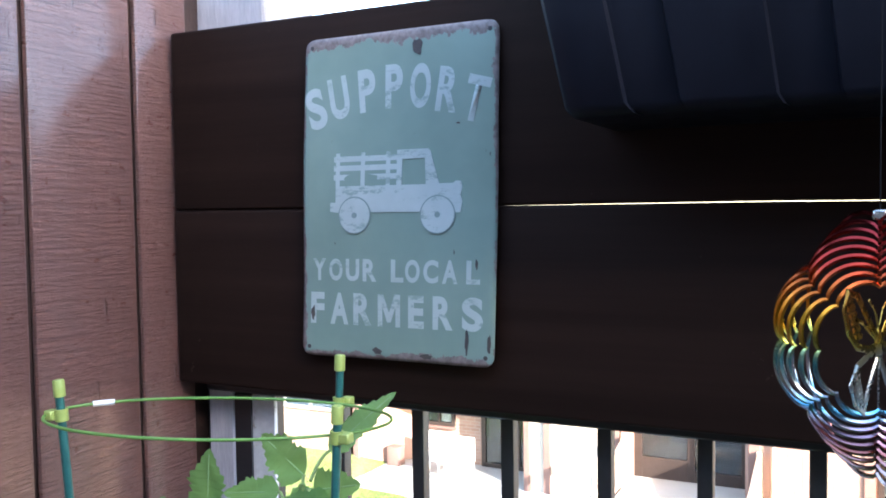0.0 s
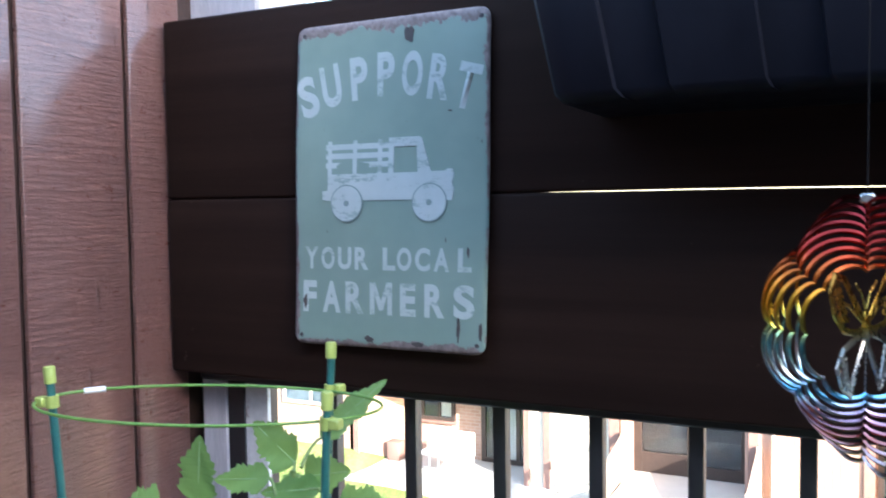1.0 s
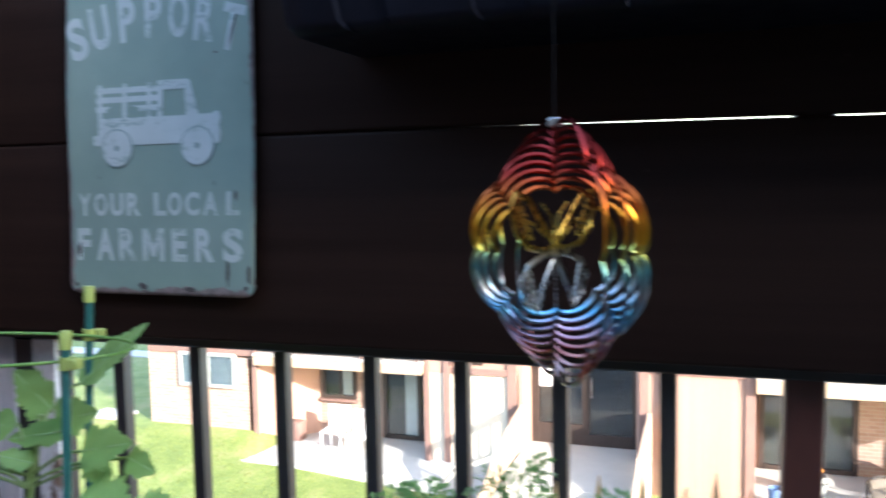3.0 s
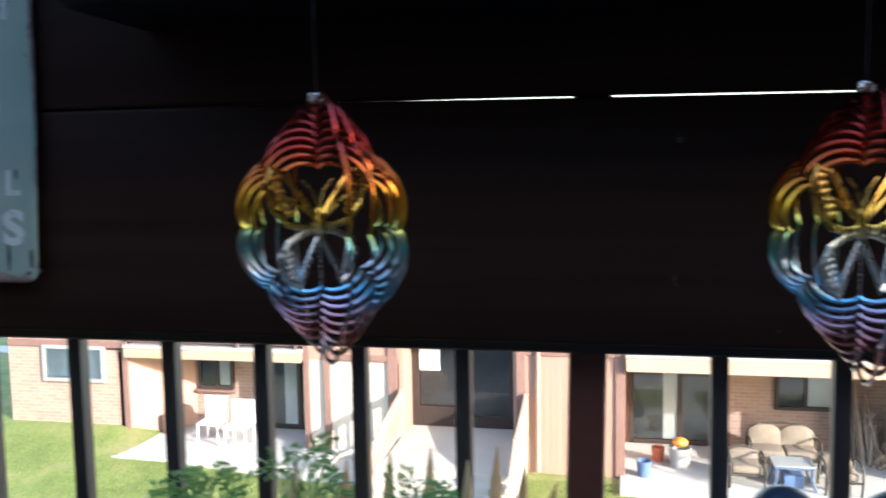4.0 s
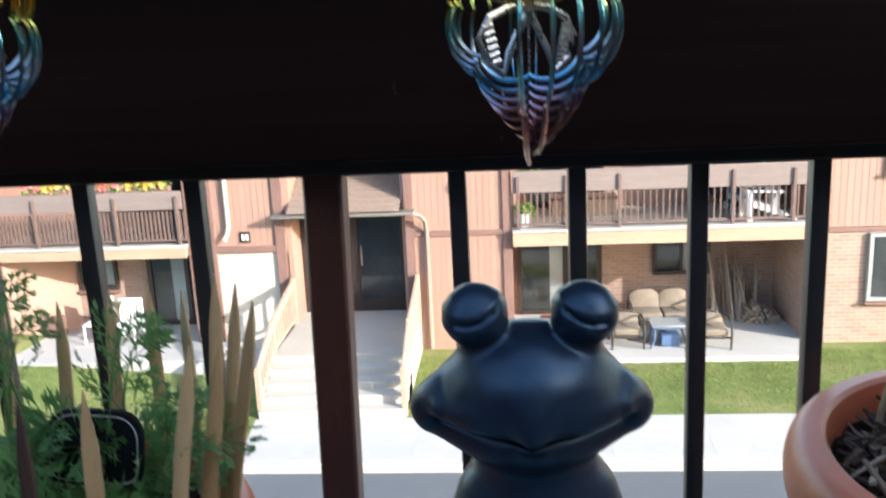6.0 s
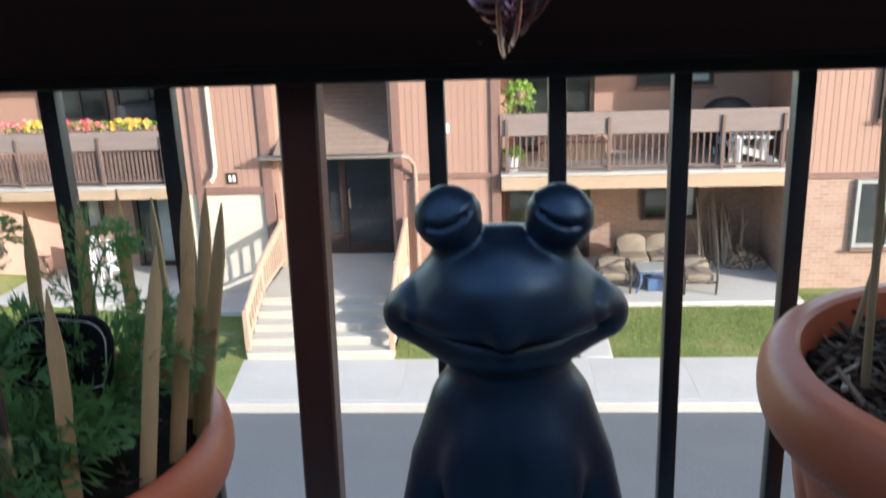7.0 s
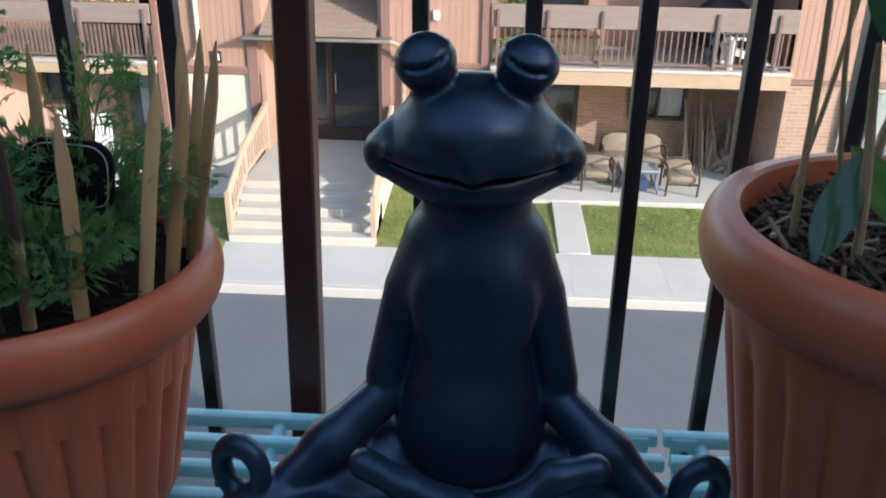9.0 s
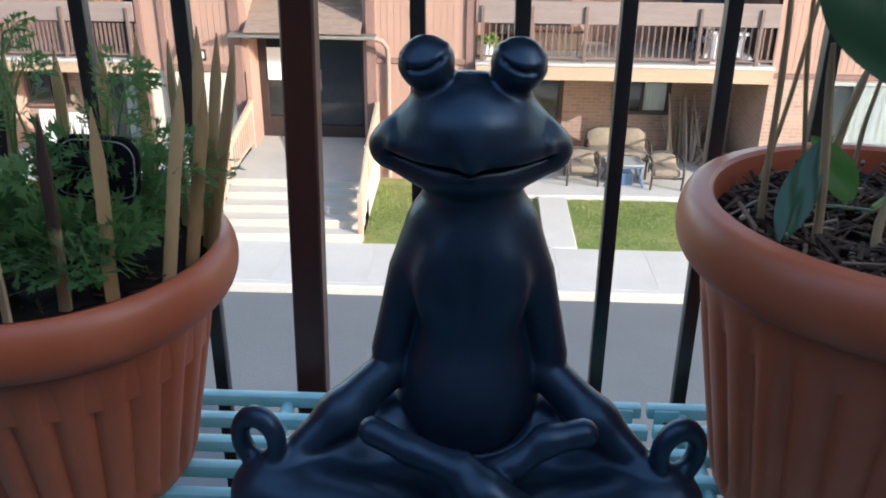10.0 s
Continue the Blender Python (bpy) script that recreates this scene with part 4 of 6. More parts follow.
def patio_seat(name, x, y, w, label, cat, top=-4.5, group=""):
    s = thing(name, (x, y, -5.1), label, cat, group)
    n = 2 if w > 1 else 1
    for i in range(n):
        xa, xb = x + 0.05 + i * (w - 0.1) / n, x + 0.05 + (i + 1) * (w - 0.1) / n - 0.01
        part("seat", cushion(xa, xb, y + 0.03, y + 0.56, -4.84, -4.70), M_BEIGE, s, "thick beige cushion")
        part("backrest", arch_cushion(xa, xb, y + 0.50, -4.72, top), M_BEIGE, s, "rounded beige back cushion")
    for px in (x + 0.02, x + w - 0.02):
        arm = [(px, y + 0.03, -5.1), (px, y - 0.02, -4.8), (px, y, -4.62), (px, y + 0.06, -4.56), (px, y + 0.25, -4.53), (px, y + 0.5, -4.55), (px, y + 0.6, -4.62), (px, y + 0.62, -5.1)]
        part("armrest", tube(bmesh.new(), arm, 0.024, 6), M_DARKMETAL, s, "bronze tube arm and legs")
    rail_pts = [(x + 0.02, y + 0.60, -4.62), (x + 0.05, y + 0.66, top + 0.0 - 0.12), (x + w * 0.25, y + 0.71, top + 0.01), (x + w * 0.5, y + 0.72, top + 0.03), (x + w * 0.75, y + 0.71, top + 0.01), (x + w - 0.05, y + 0.66, top - 0.12), (x + w - 0.02, y + 0.60, -4.62)]
    part("back_frame", tube(bmesh.new(), rail_pts, 0.022, 6), M_DARKMETAL, s, "arched bronze back frame")
    part("frame", tube(bmesh.new(), [(x + 0.02, y + 0.04, -4.86), (x + w - 0.02, y + 0.04, -4.86)], 0.022, 6), M_DARKMETAL, s)
    return s


patio_seat("patio_sofa", 2.74, 16.55, 1.3, "beige cushioned two-seat patio sofa against the brick wall", "sofa", -4.36)
patio_seat("patio_chair", 2.24, 15.62, 0.64, "beige cushioned patio chair with an arched bronze frame", "chair", -4.56, "patio chairs")
patio_seat("patio_chair", 3.84, 15.5, 0.64, "beige cushioned patio chair with an arched bronze frame", "chair", -4.56, "patio chairs")
pt = thing("patio_table", (3.35, 15.85, -5.1), "low blue-grey patio table in front of the sofa", "table")
part("tabletop", boxes((3.0, 3.72, 15.6, 16.15, -4.66, -4.63), bevel=0.01), M_GUTTER, pt)
part("table_frame", boxes((3.02, 3.70, 15.62, 16.13, -4.70, -4.662), bevel=0.008), M_BLUE, pt, "blue-grey frame under the top")
for dx, ex in ((3.06, 2.98), (3.66, 3.74)):
    for dy in (15.66, 16.09):
        part("leg", tube(bmesh.new(), [(dx, dy, -4.70), (dx, dy, -4.9), (ex, dy, -5.1)], 0.022, 6), M_BLUE, pt)
tagged(part("blue_crate", boxes((3.2, 3.55, 15.75, 16.05, -5.099, -4.85), bevel=0.02), M_BLUE), "blue plastic crate under the patio table", "crate")
rng = random.Random(11)
for i in range(24):
    bx, by = rng.uniform(4.45, 5.45), rng.uniform(17.1, 17.75)
    rise = rng.uniform(0.55, 1.45) * (1.15 - 0.5 * abs(bx - 4.85))
    tip = (bx + rng.uniform(-0.28, 0.22), 17.93, -5.1 + rise)
    mid = ((bx + tip[0]) / 2 + rng.uniform(-0.08, 0.08), (by + tip[1]) / 2, -5.1 + rise * rng.uniform(0.42, 0.56))
    q = rng.uniform(0.7, 1.3)
    bm = tube(bmesh.new(), bez((bx, by, -5.095), mid, tip, 6), [q * w for w in (0.034, 0.033, 0.03, 0.027, 0.023, 0.018, 0.01)], 6)
    fork = Vector((bx, by, -5.095)).lerp(Vector(tip), 0.55)
    tube(bm, [fork, fork + Vector((rng.uniform(-0.2, 0.2), 0.03, rng.uniform(0.15, 0.35)))], [q * 0.018, q * 0.008], 5)
    tagged(part("dry_branch", bm, M_BRANCH, origin=(bx, by, -5.1)), "long forked dry branch leaning on the brick wall", "branch", "branches leaning on the wall")
for row, count in enumerate((9, 8, 6, 4, 2)):
    for i in range(count):
        cx = 5.08 + 0.092 * i + 0.048 * row + rng.uniform(-0.015, 0.015)
        cz = -5.055 + 0.075 * row
        r = rng.uniform(0.038, 0.052)
        y0, slant = 17.0 + rng.uniform(-0.08, 0.1), rng.uniform(-0.07, 0.07)
        bm = bmesh.new()
        tube(bm, [(cx, y0, cz), (cx + slant, y0 + 0.45, cz + rng.uniform(-0.004, 0.02))], [r, r * 0.9], 7)
        tagged(part("firewood_log", bm, M_BRANCH, origin=(cx, y0, cz)), "split firewood log in the heap beside the brick wall", "log", "firewood heap on the patio")
for nm, x, y, r, hgt, mat, lab in (("blue_bucket", 0.75, 16.0, 0.14, 0.3, M_BLUE, "blue plastic bucket on the patio"),
                                   ("flower_pot", 1.05, 16.9, 0.13, 0.28, M_TERRA, "terracotta pot on the patio"),
                                   ("storage_tub", 1.45, 16.6, 0.22, 0.4, M_GUTTER, "grey storage tub on the patio")):
    tagged(part(nm, lathe(bmesh.new(), [(0.0, -5.1), (r * 0.8, -5.1), (r, -5.1 + hgt), (r * 0.92, -5.1 + hgt), (r * 0.7, -5.06), (0.0, -5.06)], (x, y), 20), mat), lab, "pot" if "pot" in nm else "bucket")
bm = bmesh.new()
bmesh.ops.create_uvsphere(bm, u_segments=16, v_segments=10, radius=0.14)
for v in bm.verts:
    v.co = Vector((v.co.x * (1 + 0.08 * math.cos(8 * math.atan2(v.co.y, v.co.x))) + 1.45, v.co.y + 16.6, v.co.z * 0.7 - 4.61))
tagged(part("orange_ball", bm, M_PUMPKIN), "round orange ball on the storage tub", "ball")

# upper right balcony: white garden chair, covered grill, hanging fern, plant pots
def prism(pts, y0, y1):
    """A board seen from its side: an (x, z) outline carried from y0 to y1."""
    bm = bmesh.new()
    a = [bm.verts.new((x, y0, z)) for x, z in pts]
    c = [bm.verts.new((x, y1, z)) for x, z in pts]
    bm.faces.new(a)
    bm.faces.new(c[::-1])
    for k in range(len(pts)):
        j = (k + 1) % len(pts)
        bm.faces.new((a[j], a[k], c[k], c[j]))
    bmesh.ops.recalc_face_normals(bm, faces=bm.faces)
    return bm


def lounge_chair(cx, cy, mat, label):
    """A slatted garden chair in profile: sloping seat, tall leaning back, broad arms."""
    z = -2.735
    ch = thing("garden_chair", (cx + 0.4, cy, -2.74), label, "chair", "garden chairs on the balcony")
    for dy in (-0.29, 0.25):
        part("side_rail", prism([(cx, z + 0.40), (cx + 0.02, z + 0.31), (cx + 0.92, z), (cx + 1.0, z), (cx + 0.96, z + 0.06), (cx + 0.1, z + 0.40)], cy + dy, cy + dy + 0.04), mat, ch)
        part("front_leg", boxes((cx + 0.05, cx + 0.16, cy + dy - 0.041, cy + dy - 0.001, z, z + 0.56), bevel=0.006), mat, ch)
        part("armrest", prism([(cx - 0.02, z + 0.56), (cx - 0.02, z + 0.60), (cx + 0.72, z + 0.57), (cx + 0.72, z + 0.53)], cy + dy - 0.06, cy + dy + 0.08), mat, ch)
        part("back_leg", prism([(cx + 0.60, z + 0.53), (cx + 0.68, z + 0.53), (cx + 0.60, z + 0.10), (cx + 0.52, z + 0.12)], cy + dy + 0.045, cy + dy + 0.075), mat, ch)
    for k in range(5):
        f = 0.06 + 0.105 * k
        part("seat_slat", prism([(cx + f, z + 0.402 - 0.26 * f), (cx + f + 0.09, z + 0.402 - 0.26 * (f + 0.09)), (cx + f + 0.09, z + 0.424 - 0.26 * (f + 0.09)), (cx + f, z + 0.424 - 0.26 * f)], cy - 0.29, cy + 0.29), mat, ch)
    for k in range(5):
        y = cy - 0.25 + 0.1 * k
        h_ = 0.86 + 0.08 * (1 - abs(k - 2) / 2)
        part("back_slat", prism([(cx + 0.50, z + 0.25), (cx + 0.53, z + 0.24), (cx + 0.53 + 0.34 * (h_ - 0.25), z + h_ + 0.02), (cx + 0.50 + 0.34 * (h_ - 0.25), z + h_ + 0.03)], y, y + 0.085), mat, ch)
    return ch


lounge_chair(4.74, 16.32, M_WHITEPL, "white slatted garden chair in the sun on the balcony")
lounge_chair(4.62, 17.05, M_PALEBLUE, "pale blue slatted garden chair behind the white one")
bm = bmesh.new()
bmesh.ops.create_uvsphere(bm, u_segments=20, v_segments=12, radius=1.0)
for v in bm.verts:
    s = 1 + 0.06 * noise.noise(v.co * 3)
    v.co = Vector((v.co.x * 0.6 * s + 4.95, v.co.y * 0.32 * s + 17.4, max(-1.0, v.co.z) * 0.55 * s - 2.15))
tagged(part("covered_grill", bm, M_COVER_HALL), "grill under a black cover on the balcony", "grill")
bx = thing("deck_box", (1.6, 17.3, -2.74), "low brown wooden storage box on the balcony", "box")
part("body", boxes((1.2, 2.5, 17.0, 17.5, -2.74, -2.4), bevel=0.01), M_RAILWOOD, bx)
part("lid", boxes((1.17, 2.53, 16.97, 17.53, -2.4, -2.36), bevel=0.01), M_TRIM, bx)


def leafy(name, label, cx, cy, cz, r, drop, count, mat, seed, cat="plant"):
    """A tuft of many small leaves on arching stems."""
    rg = random.Random(seed)
    t = thing(name, (cx, cy, cz), label, cat)
    bm, lv = bmesh.new(), bmesh.new()
    for i in range(count):
        a, u = rg.uniform(0, 6.283), rg.uniform(0.4, 1.0)
        tip = Vector((cx + r * u * math.cos(a), cy + r * u * math.sin(a) * 0.8, cz + rg.uniform(-drop, 0.5 * r)))
        pts = bez((cx, cy, cz), ((cx + tip.x) / 2, (cy + tip.y) / 2, cz + r * rg.uniform(0.3, 0.8)), tip, 6)
        tube(bm, pts, 0.004, 4)
        for p in pts[1:]:
            for _ in range(5):
                d = Vector((rg.gauss(0, 1), rg.gauss(0, 1), rg.gauss(-0.3, 1))).normalized() * rg.uniform(0.04, 0.09)
                w = d.cross(Vector((rg.gauss(0, 1), rg.gauss(0, 1), rg.gauss(0, 1)))).normalized() * 0.018
                lv.faces.new([lv.verts.new(q) for q in (p, p + d * 0.5 + w, p + d, p + d * 0.5 - w)])
    part("stems", bm, M_STEMGREEN, t)
    tagged(part("foliage", lv, mat, t, "dense small green leaves", smooth=False), kind="stuff")
    return t


f1 = leafy("hanging_fern", "bright green hanging fern under the balcony roof", 0.75, 16.1, -1.2, 0.34, 0.5, 46, M_FERN, 3)
part("basket", lathe(bmesh.new(), [(0.0, -1.36), (0.12, -1.36), (0.17, -1.2), (0.15, -1.2), (0.0, -1.3)], (0.75, 16.1), 16), M_TRIM, f1, "brown hanging basket")
part("cord", tube(bmesh.new(), [(0.75, 16.1, -1.2), (0.75, 16.1, ROOF_Z)], 0.008, 5), M_DARKMETAL, f1)
f2 = leafy("potted_plant", "leafy potted plant on the balcony floor", 0.62, 16.12, -2.42, 0.25, 0.1, 26, M_FERN, 8)
part("pot", lathe(bmesh.new(), [(0.0, -2.74), (0.1, -2.74), (0.13, -2.45), (0.11, -2.45), (0.0, -2.5)], (0.62, 16.12), 18), M_WHITEPL, f2, "white pot")

# flower boxes on the left parapet
for fx, col, lab in ((-9.0, M_PINK, "pink"), (-8.55, M_ORANGE, "yellow"), (-7.85, M_PINK, "red"), (-7.35, M_PINK, "red"), (-6.9, M_ORANGE, "yellow and orange"), (-6.45, M_ORANGE, "yellow")):
    fb = thing("flower_box", (fx, 15.98, -1.78), "flower box of %s blossoms on the balcony parapet" % lab, "flower box", "flower boxes on the parapet")
    part("box", boxes((fx - 0.22, fx + 0.22, 15.945, 16.09, -1.86, -1.68), bevel=0.01), M_TRIM, fb)
    rg = random.Random(int(fx * 100))
    lv, fl = bmesh.new(), bmesh.new()
    for i in range(130):
        p = Vector((fx + rg.uniform(-0.25, 0.25), 15.97 + rg.uniform(-0.1, 0.1), -1.70 + rg.uniform(-0.04, 0.12)))
        d = Vector((rg.gauss(0, 1), rg.gauss(0, 1), rg.gauss(0, 1))).normalized() * 0.05
        w = d.cross(Vector((rg.gauss(0, 1), rg.gauss(0, 1), rg.gauss(0, 1)))).normalized() * 0.02
        lv.faces.new([lv.verts.new(q) for q in (p, p + d * 0.5 + w, p + d, p + d * 0.5 - w)])
    for i in range(19):
        c = Vector((fx + rg.uniform(-0.24, 0.24), 15.95 + rg.uniform(-0.06, 0.12), -1.72 + rg.uniform(0.0, 0.18)))
        tilt = rg.uniform(0, 6.28)
        for k in range(6):
            a = tilt + k * 1.047
            d1 = Vector((math.cos(a), -0.3, math.sin(a))) * 0.045
            d2 = Vector((math.cos(a + 0.7), -0.3, math.sin(a + 0.7))) * 0.045
            fl.faces.new([fl.verts.new(q) for q in (c, c + d1, c + (d1 + d2) * 0.65, c + d2)])
    tagged(part("foliage", lv, M_FERN, fb, smooth=False), kind="stuff")
    tagged(part("blossoms", fl, col, fb, lab + " blossoms", smooth=False), kind="stuff")
tagged(part("covered_furniture", box(bmesh.new(), -7.3, -6.4, 16.6, 17.3, -2.8, -1.35, bevel=0.12, seg=3), M_COVER_HALL), "balcony furniture under a dark cover", "cover")

tagged(part("storage_bin", box(bmesh.new(), -9.41, -9.09, 16.35, 16.65, -4.899, -4.47, bevel=0.03, seg=2), M_TRIM), "brown plastic storage bin on the patio slab", "bin")

# left patio: white chairs and a table
for cx, cy in ((-8.1, 16.1), (-7.4, 15.9)):
    c = thing("white_patio_chair", (cx, cy, -4.9), "white metal patio chair on the slab", "chair", "white patio chairs")
    part("seat", boxes((cx - 0.25, cx + 0.25, cy - 0.25, cy + 0.25, -4.5, -4.46), bevel=0.015), M_WHITEPL, c)
    back = part("backrest", box(bmesh.new(), cx - 0.25, cx + 0.25, cy + 0.22, cy + 0.25, -4.02, -3.98, bevel=0.01), M_WHITEPL, c)
    for i in range(7):
        part("slat", boxes((cx - 0.25 + 0.077 * i, cx - 0.21 + 0.077 * i, cy + 0.225, cy + 0.245, -4.48, -4.01)), M_WHITEPL, back)
    for dx in (-0.22, 0.22):
        for dy in (-0.22, 0.22):
            part("leg", tube(bmesh.new(), [(cx + dx, cy + dy, -4.9), (cx + dx, cy + dy, -4.5)], 0.02, 6), M_WHITEPL, c)


# ---- the tin sign on the boards ----
SIGN_W, SIGN_H = 0.205, 0.307


def on_sign(u, v, d):
    k = 1 - v / SIGN_H
    bow = 0.0012 * math.sin(math.pi * v / SIGN_H * 2.5 + u * 20)
    return Vector((-0.448 + u - 0.005 * k, 0.6005 - 0.009 * k - d + bow, 0.7305 + v))


sign = thing("metal_sign", (-0.345, 0.6, 0.73), "weathered sage-green tin sign with a pale truck on the boards", "sign")
bm = bmesh.new()
r, nu, nv = 0.011, 30, 44


def corner_clip(u, v):
    cu, cv = min(max(u, r), SIGN_W - r), min(max(v, r), SIGN_H - r)
    d = math.hypot(u - cu, v - cv)
    return (u, v) if d <= r else (cu + (u - cu) * r / d, cv + (v - cv) * r / d)


us = sorted([SIGN_W * i / nu for i in range(nu + 1)] + [r * 0.3, r * 0.65, SIGN_W - r * 0.3, SIGN_W - r * 0.65])
vs = sorted([SIGN_H * i / nv for i in range(nv + 1)] + [r * 0.3, r * 0.65, SIGN_H - r * 0.3, SIGN_H - r * 0.65])
rows = []
for u in us:
    col = []
    for v in vs:
        cu, cv = corner_clip(u, v)
        e = min(u, SIGN_W - u, v, SIGN_H - v)
        col.append(bm.verts.new(on_sign(cu, cv, 0.0012 if e > 0.002 else 0.0002)))
    rows.append(col)
for a, b in zip(rows, rows[1:]):
    for j in range(len(vs) - 1):
        bm.faces.new((a[j], b[j], b[j + 1], a[j + 1]))
panel = part("panel", bm, M_SIGN, sign)
sol = panel.modifiers.new("thickness", "SOLIDIFY")
sol.thickness = 0.0008
sol.offset = -1
PRINT = 0.0013


def printed(name, shapes, mat=None, depth=PRINT, base=0.0009):
    bm = bmesh.new()
    for s in shapes:
        front = [bm.verts.new(on_sign(u, v, depth)) for u, v in s]
        back = [bm.verts.new(on_sign(u, v, base)) for u, v in s]
        bm.faces.new(front)
        for k in range(len(s)):
            bm.faces.new((front[k], back[k], back[(k + 1) % len(s)], front[(k + 1) % len(s)]))
    bmesh.ops.recalc_face_normals(bm, faces=bm.faces)
    return part(name, bm, mat or M_PRINT, sign, smooth=False)


def letter(ch, u, v, height, width, turn=0.0, bold=0.036, name="letter"):
    """One painted letter, its middle at (u, v) on the sign."""
    cu = bpy.data.curves.new("letter", "FONT")
    cu.body = ch
    cu.size = 1.0
    cu.offset = bold
    cu.extrude = 0.0
    cu.fill_mode = "FRONT"
    tmp = bpy.data.objects.new("letter", cu)
    scene.collection.objects.link(tmp)
    bpy.context.view_layer.update()
    me = bpy.data.meshes.new_from_object(tmp.evaluated_get(bpy.context.evaluated_depsgraph_get()))
    bpy.data.objects.remove(tmp)
    bpy.data.curves.remove(cu)
    co = np.empty(len(me.vertices) * 3)
    me.vertices.foreach_get("co", co)
    co = co.reshape(-1, 3)
    lo, hi = co.min(0), co.max(0)
    c, s = math.cos(radians(turn)), math.sin(radians(turn))
    bm = bmesh.new()
    bm.from_mesh(me)
    bpy.data.meshes.remove(me)
    for vert in bm.verts:
        a = ((vert.co.x - lo[0]) / (hi[0] - lo[0]) - 0.5) * width
        b = ((vert.co.y - lo[1]) / (hi[1] - lo[1]) - 0.5) * height
        vert.co = on_sign(u + a * c - b * s, v + a * s + b * c, PRINT + 0.0003)
    for f in bm.faces:
        f.normal_update()
        if f.normal.y > 0:
            f.normal_flip()
    return part(name, bm, M_PRINT, sign, smooth=False)


for ch, u, v, turn in zip("SUPPORT", (0.0145, 0.0400, 0.0710, 0.1000, 0.1278, 0.1560, 0.1835),
                          (0.2395, 0.2485, 0.2535, 0.2555, 0.2540, 0.2485, 0.2385), (17, 11, 5, 0, -4, -9, -15)):
    letter(ch, u, v, 0.0405, {"S": 0.0205, "T": 0.0225, "P": 0.0185}.get(ch, 0.0215), turn)
for ch, u in zip("YOURLOCAL", (0.0195, 0.0385, 0.0575, 0.0765, 0.1065, 0.1225, 0.1415, 0.1605, 0.1835)):
    letter(ch, u, 0.0842, 0.0212, 0.0135 if ch in "L" else 0.0152)
BIG_M = [(0, 0), (0, 1), (0.24, 1), (0.5, 0.42), (0.76, 1), (1, 1), (1, 0), (0.8, 0), (0.8, 0.64), (0.58, 0.14), (0.42, 0.14), (0.2, 0.64), (0.2, 0)]
for ch, u in zip("FARMERS", (0.0175, 0.0425, 0.0685, 0.0975, 0.1265, 0.1540, 0.1835)):
    if ch == "M":
        continue
    letter(ch, u, 0.0468, 0.0305, {"F": 0.0155, "E": 0.0165, "M": 0.0240}.get(ch, 0.0205), bold=0.004 if ch == "M" else 0.040)


def rect(u0, u1, v0, v1):
    return [(u0, v0), (u1, v0), (u1, v1), (u0, v1)]


printed("letter", [[(0.0855 + 0.0240 * a, 0.03155 + 0.0305 * b) for a, b in BIG_M]], depth=PRINT + 0.0003)


def round_shape(u, v, a, n=36):
    return [(u + a * math.cos(6.2832 * k / n), v + a * math.sin(6.2832 * k / n)) for k in range(n)]


printed("truck_bed", [rect(0.0358, 0.1050, v0, v0 + 0.0052) for v0 in (0.1872, 0.1785, 0.1698)]
        + [rect(u0, u0 + 0.0045, 0.1640, 0.1955) for u0 in (0.0380, 0.0655, 0.0925)])
printed("truck_body", [[(0.0325, 0.1400), (0.0385, 0.1390), (0.0850, 0.1390), (0.1320, 0.1390), (0.1320, 0.1640), (0.0850, 0.1640), (0.0385, 0.1640), (0.0385, 0.1485), (0.0325, 0.1485)]], depth=PRINT + 0.0007)
printed("truck_cab", [[(0.1042, 0.1392), (0.1095, 0.1392), (0.1095, 0.1965), (0.1042, 0.1965)],
                      [(0.1095, 0.1880), (0.1330, 0.1880), (0.1400, 0.1890), (0.1385, 0.1945), (0.1360, 0.1965), (0.1095, 0.1965)],
                      [(0.1330, 0.1880), (0.1400, 0.1890), (0.1480, 0.1640), (0.1345, 0.1640)], rect(0.1300, 0.1560, 0.1400, 0.1640),
                      [(0.1480, 0.1645), (0.1620, 0.1645), (0.1645, 0.1665), (0.1700, 0.1660), (0.1710, 0.1600), (0.1690, 0.1540), (0.1712, 0.1480), (0.1695, 0.1380), (0.1560, 0.1380), (0.1480, 0.15)]], depth=PRINT + 0.0007)
for u in (0.0598, 0.1470):
    printed("truck_wheel", [round_shape(u, 0.1362, 0.0178)], M_SIGNDARK, PRINT + 0.0009)
    printed("truck_wheel", [round_shape(u, 0.1362, 0.0166)], M_PRINT, PRINT + 0.0011)
    printed("wheel_hub", [round_shape(u, 0.1362, 0.0028, 14)], M_SIGNDARK, PRINT + 0.0013)
rg = random.Random(21)
for cu, cv, w, hgt in ((0.125, 0.289, 0.013, 0.02), (0.085, 0.008, 0.012, 0.008), (0.137, 0.006, 0.018, 0.006), (0.178, 0.022, 0.004, 0.026),
                       (0.0125, 0.042, 0.005, 0.018), (0.1865, 0.0915, 0.003, 0.012), (0.200, 0.02, 0.004, 0.02), (0.166, 0.218, 0.005, 0.002)):
    shp = []
    for k in range(14):
        a = 6.2832 * k / 14
        q = rg.uniform(0.55, 1.0)
        shp.append((min(max(cu + 0.5 * w * q * math.cos(a), 0.001), SIGN_W - 0.001), min(max(cv + 0.5 * hgt * q * math.sin(a), 0.001), SIGN_H - 0.001)))
    printed("rust_chip", [shp], M_CHIP, PRINT + 0.0007)
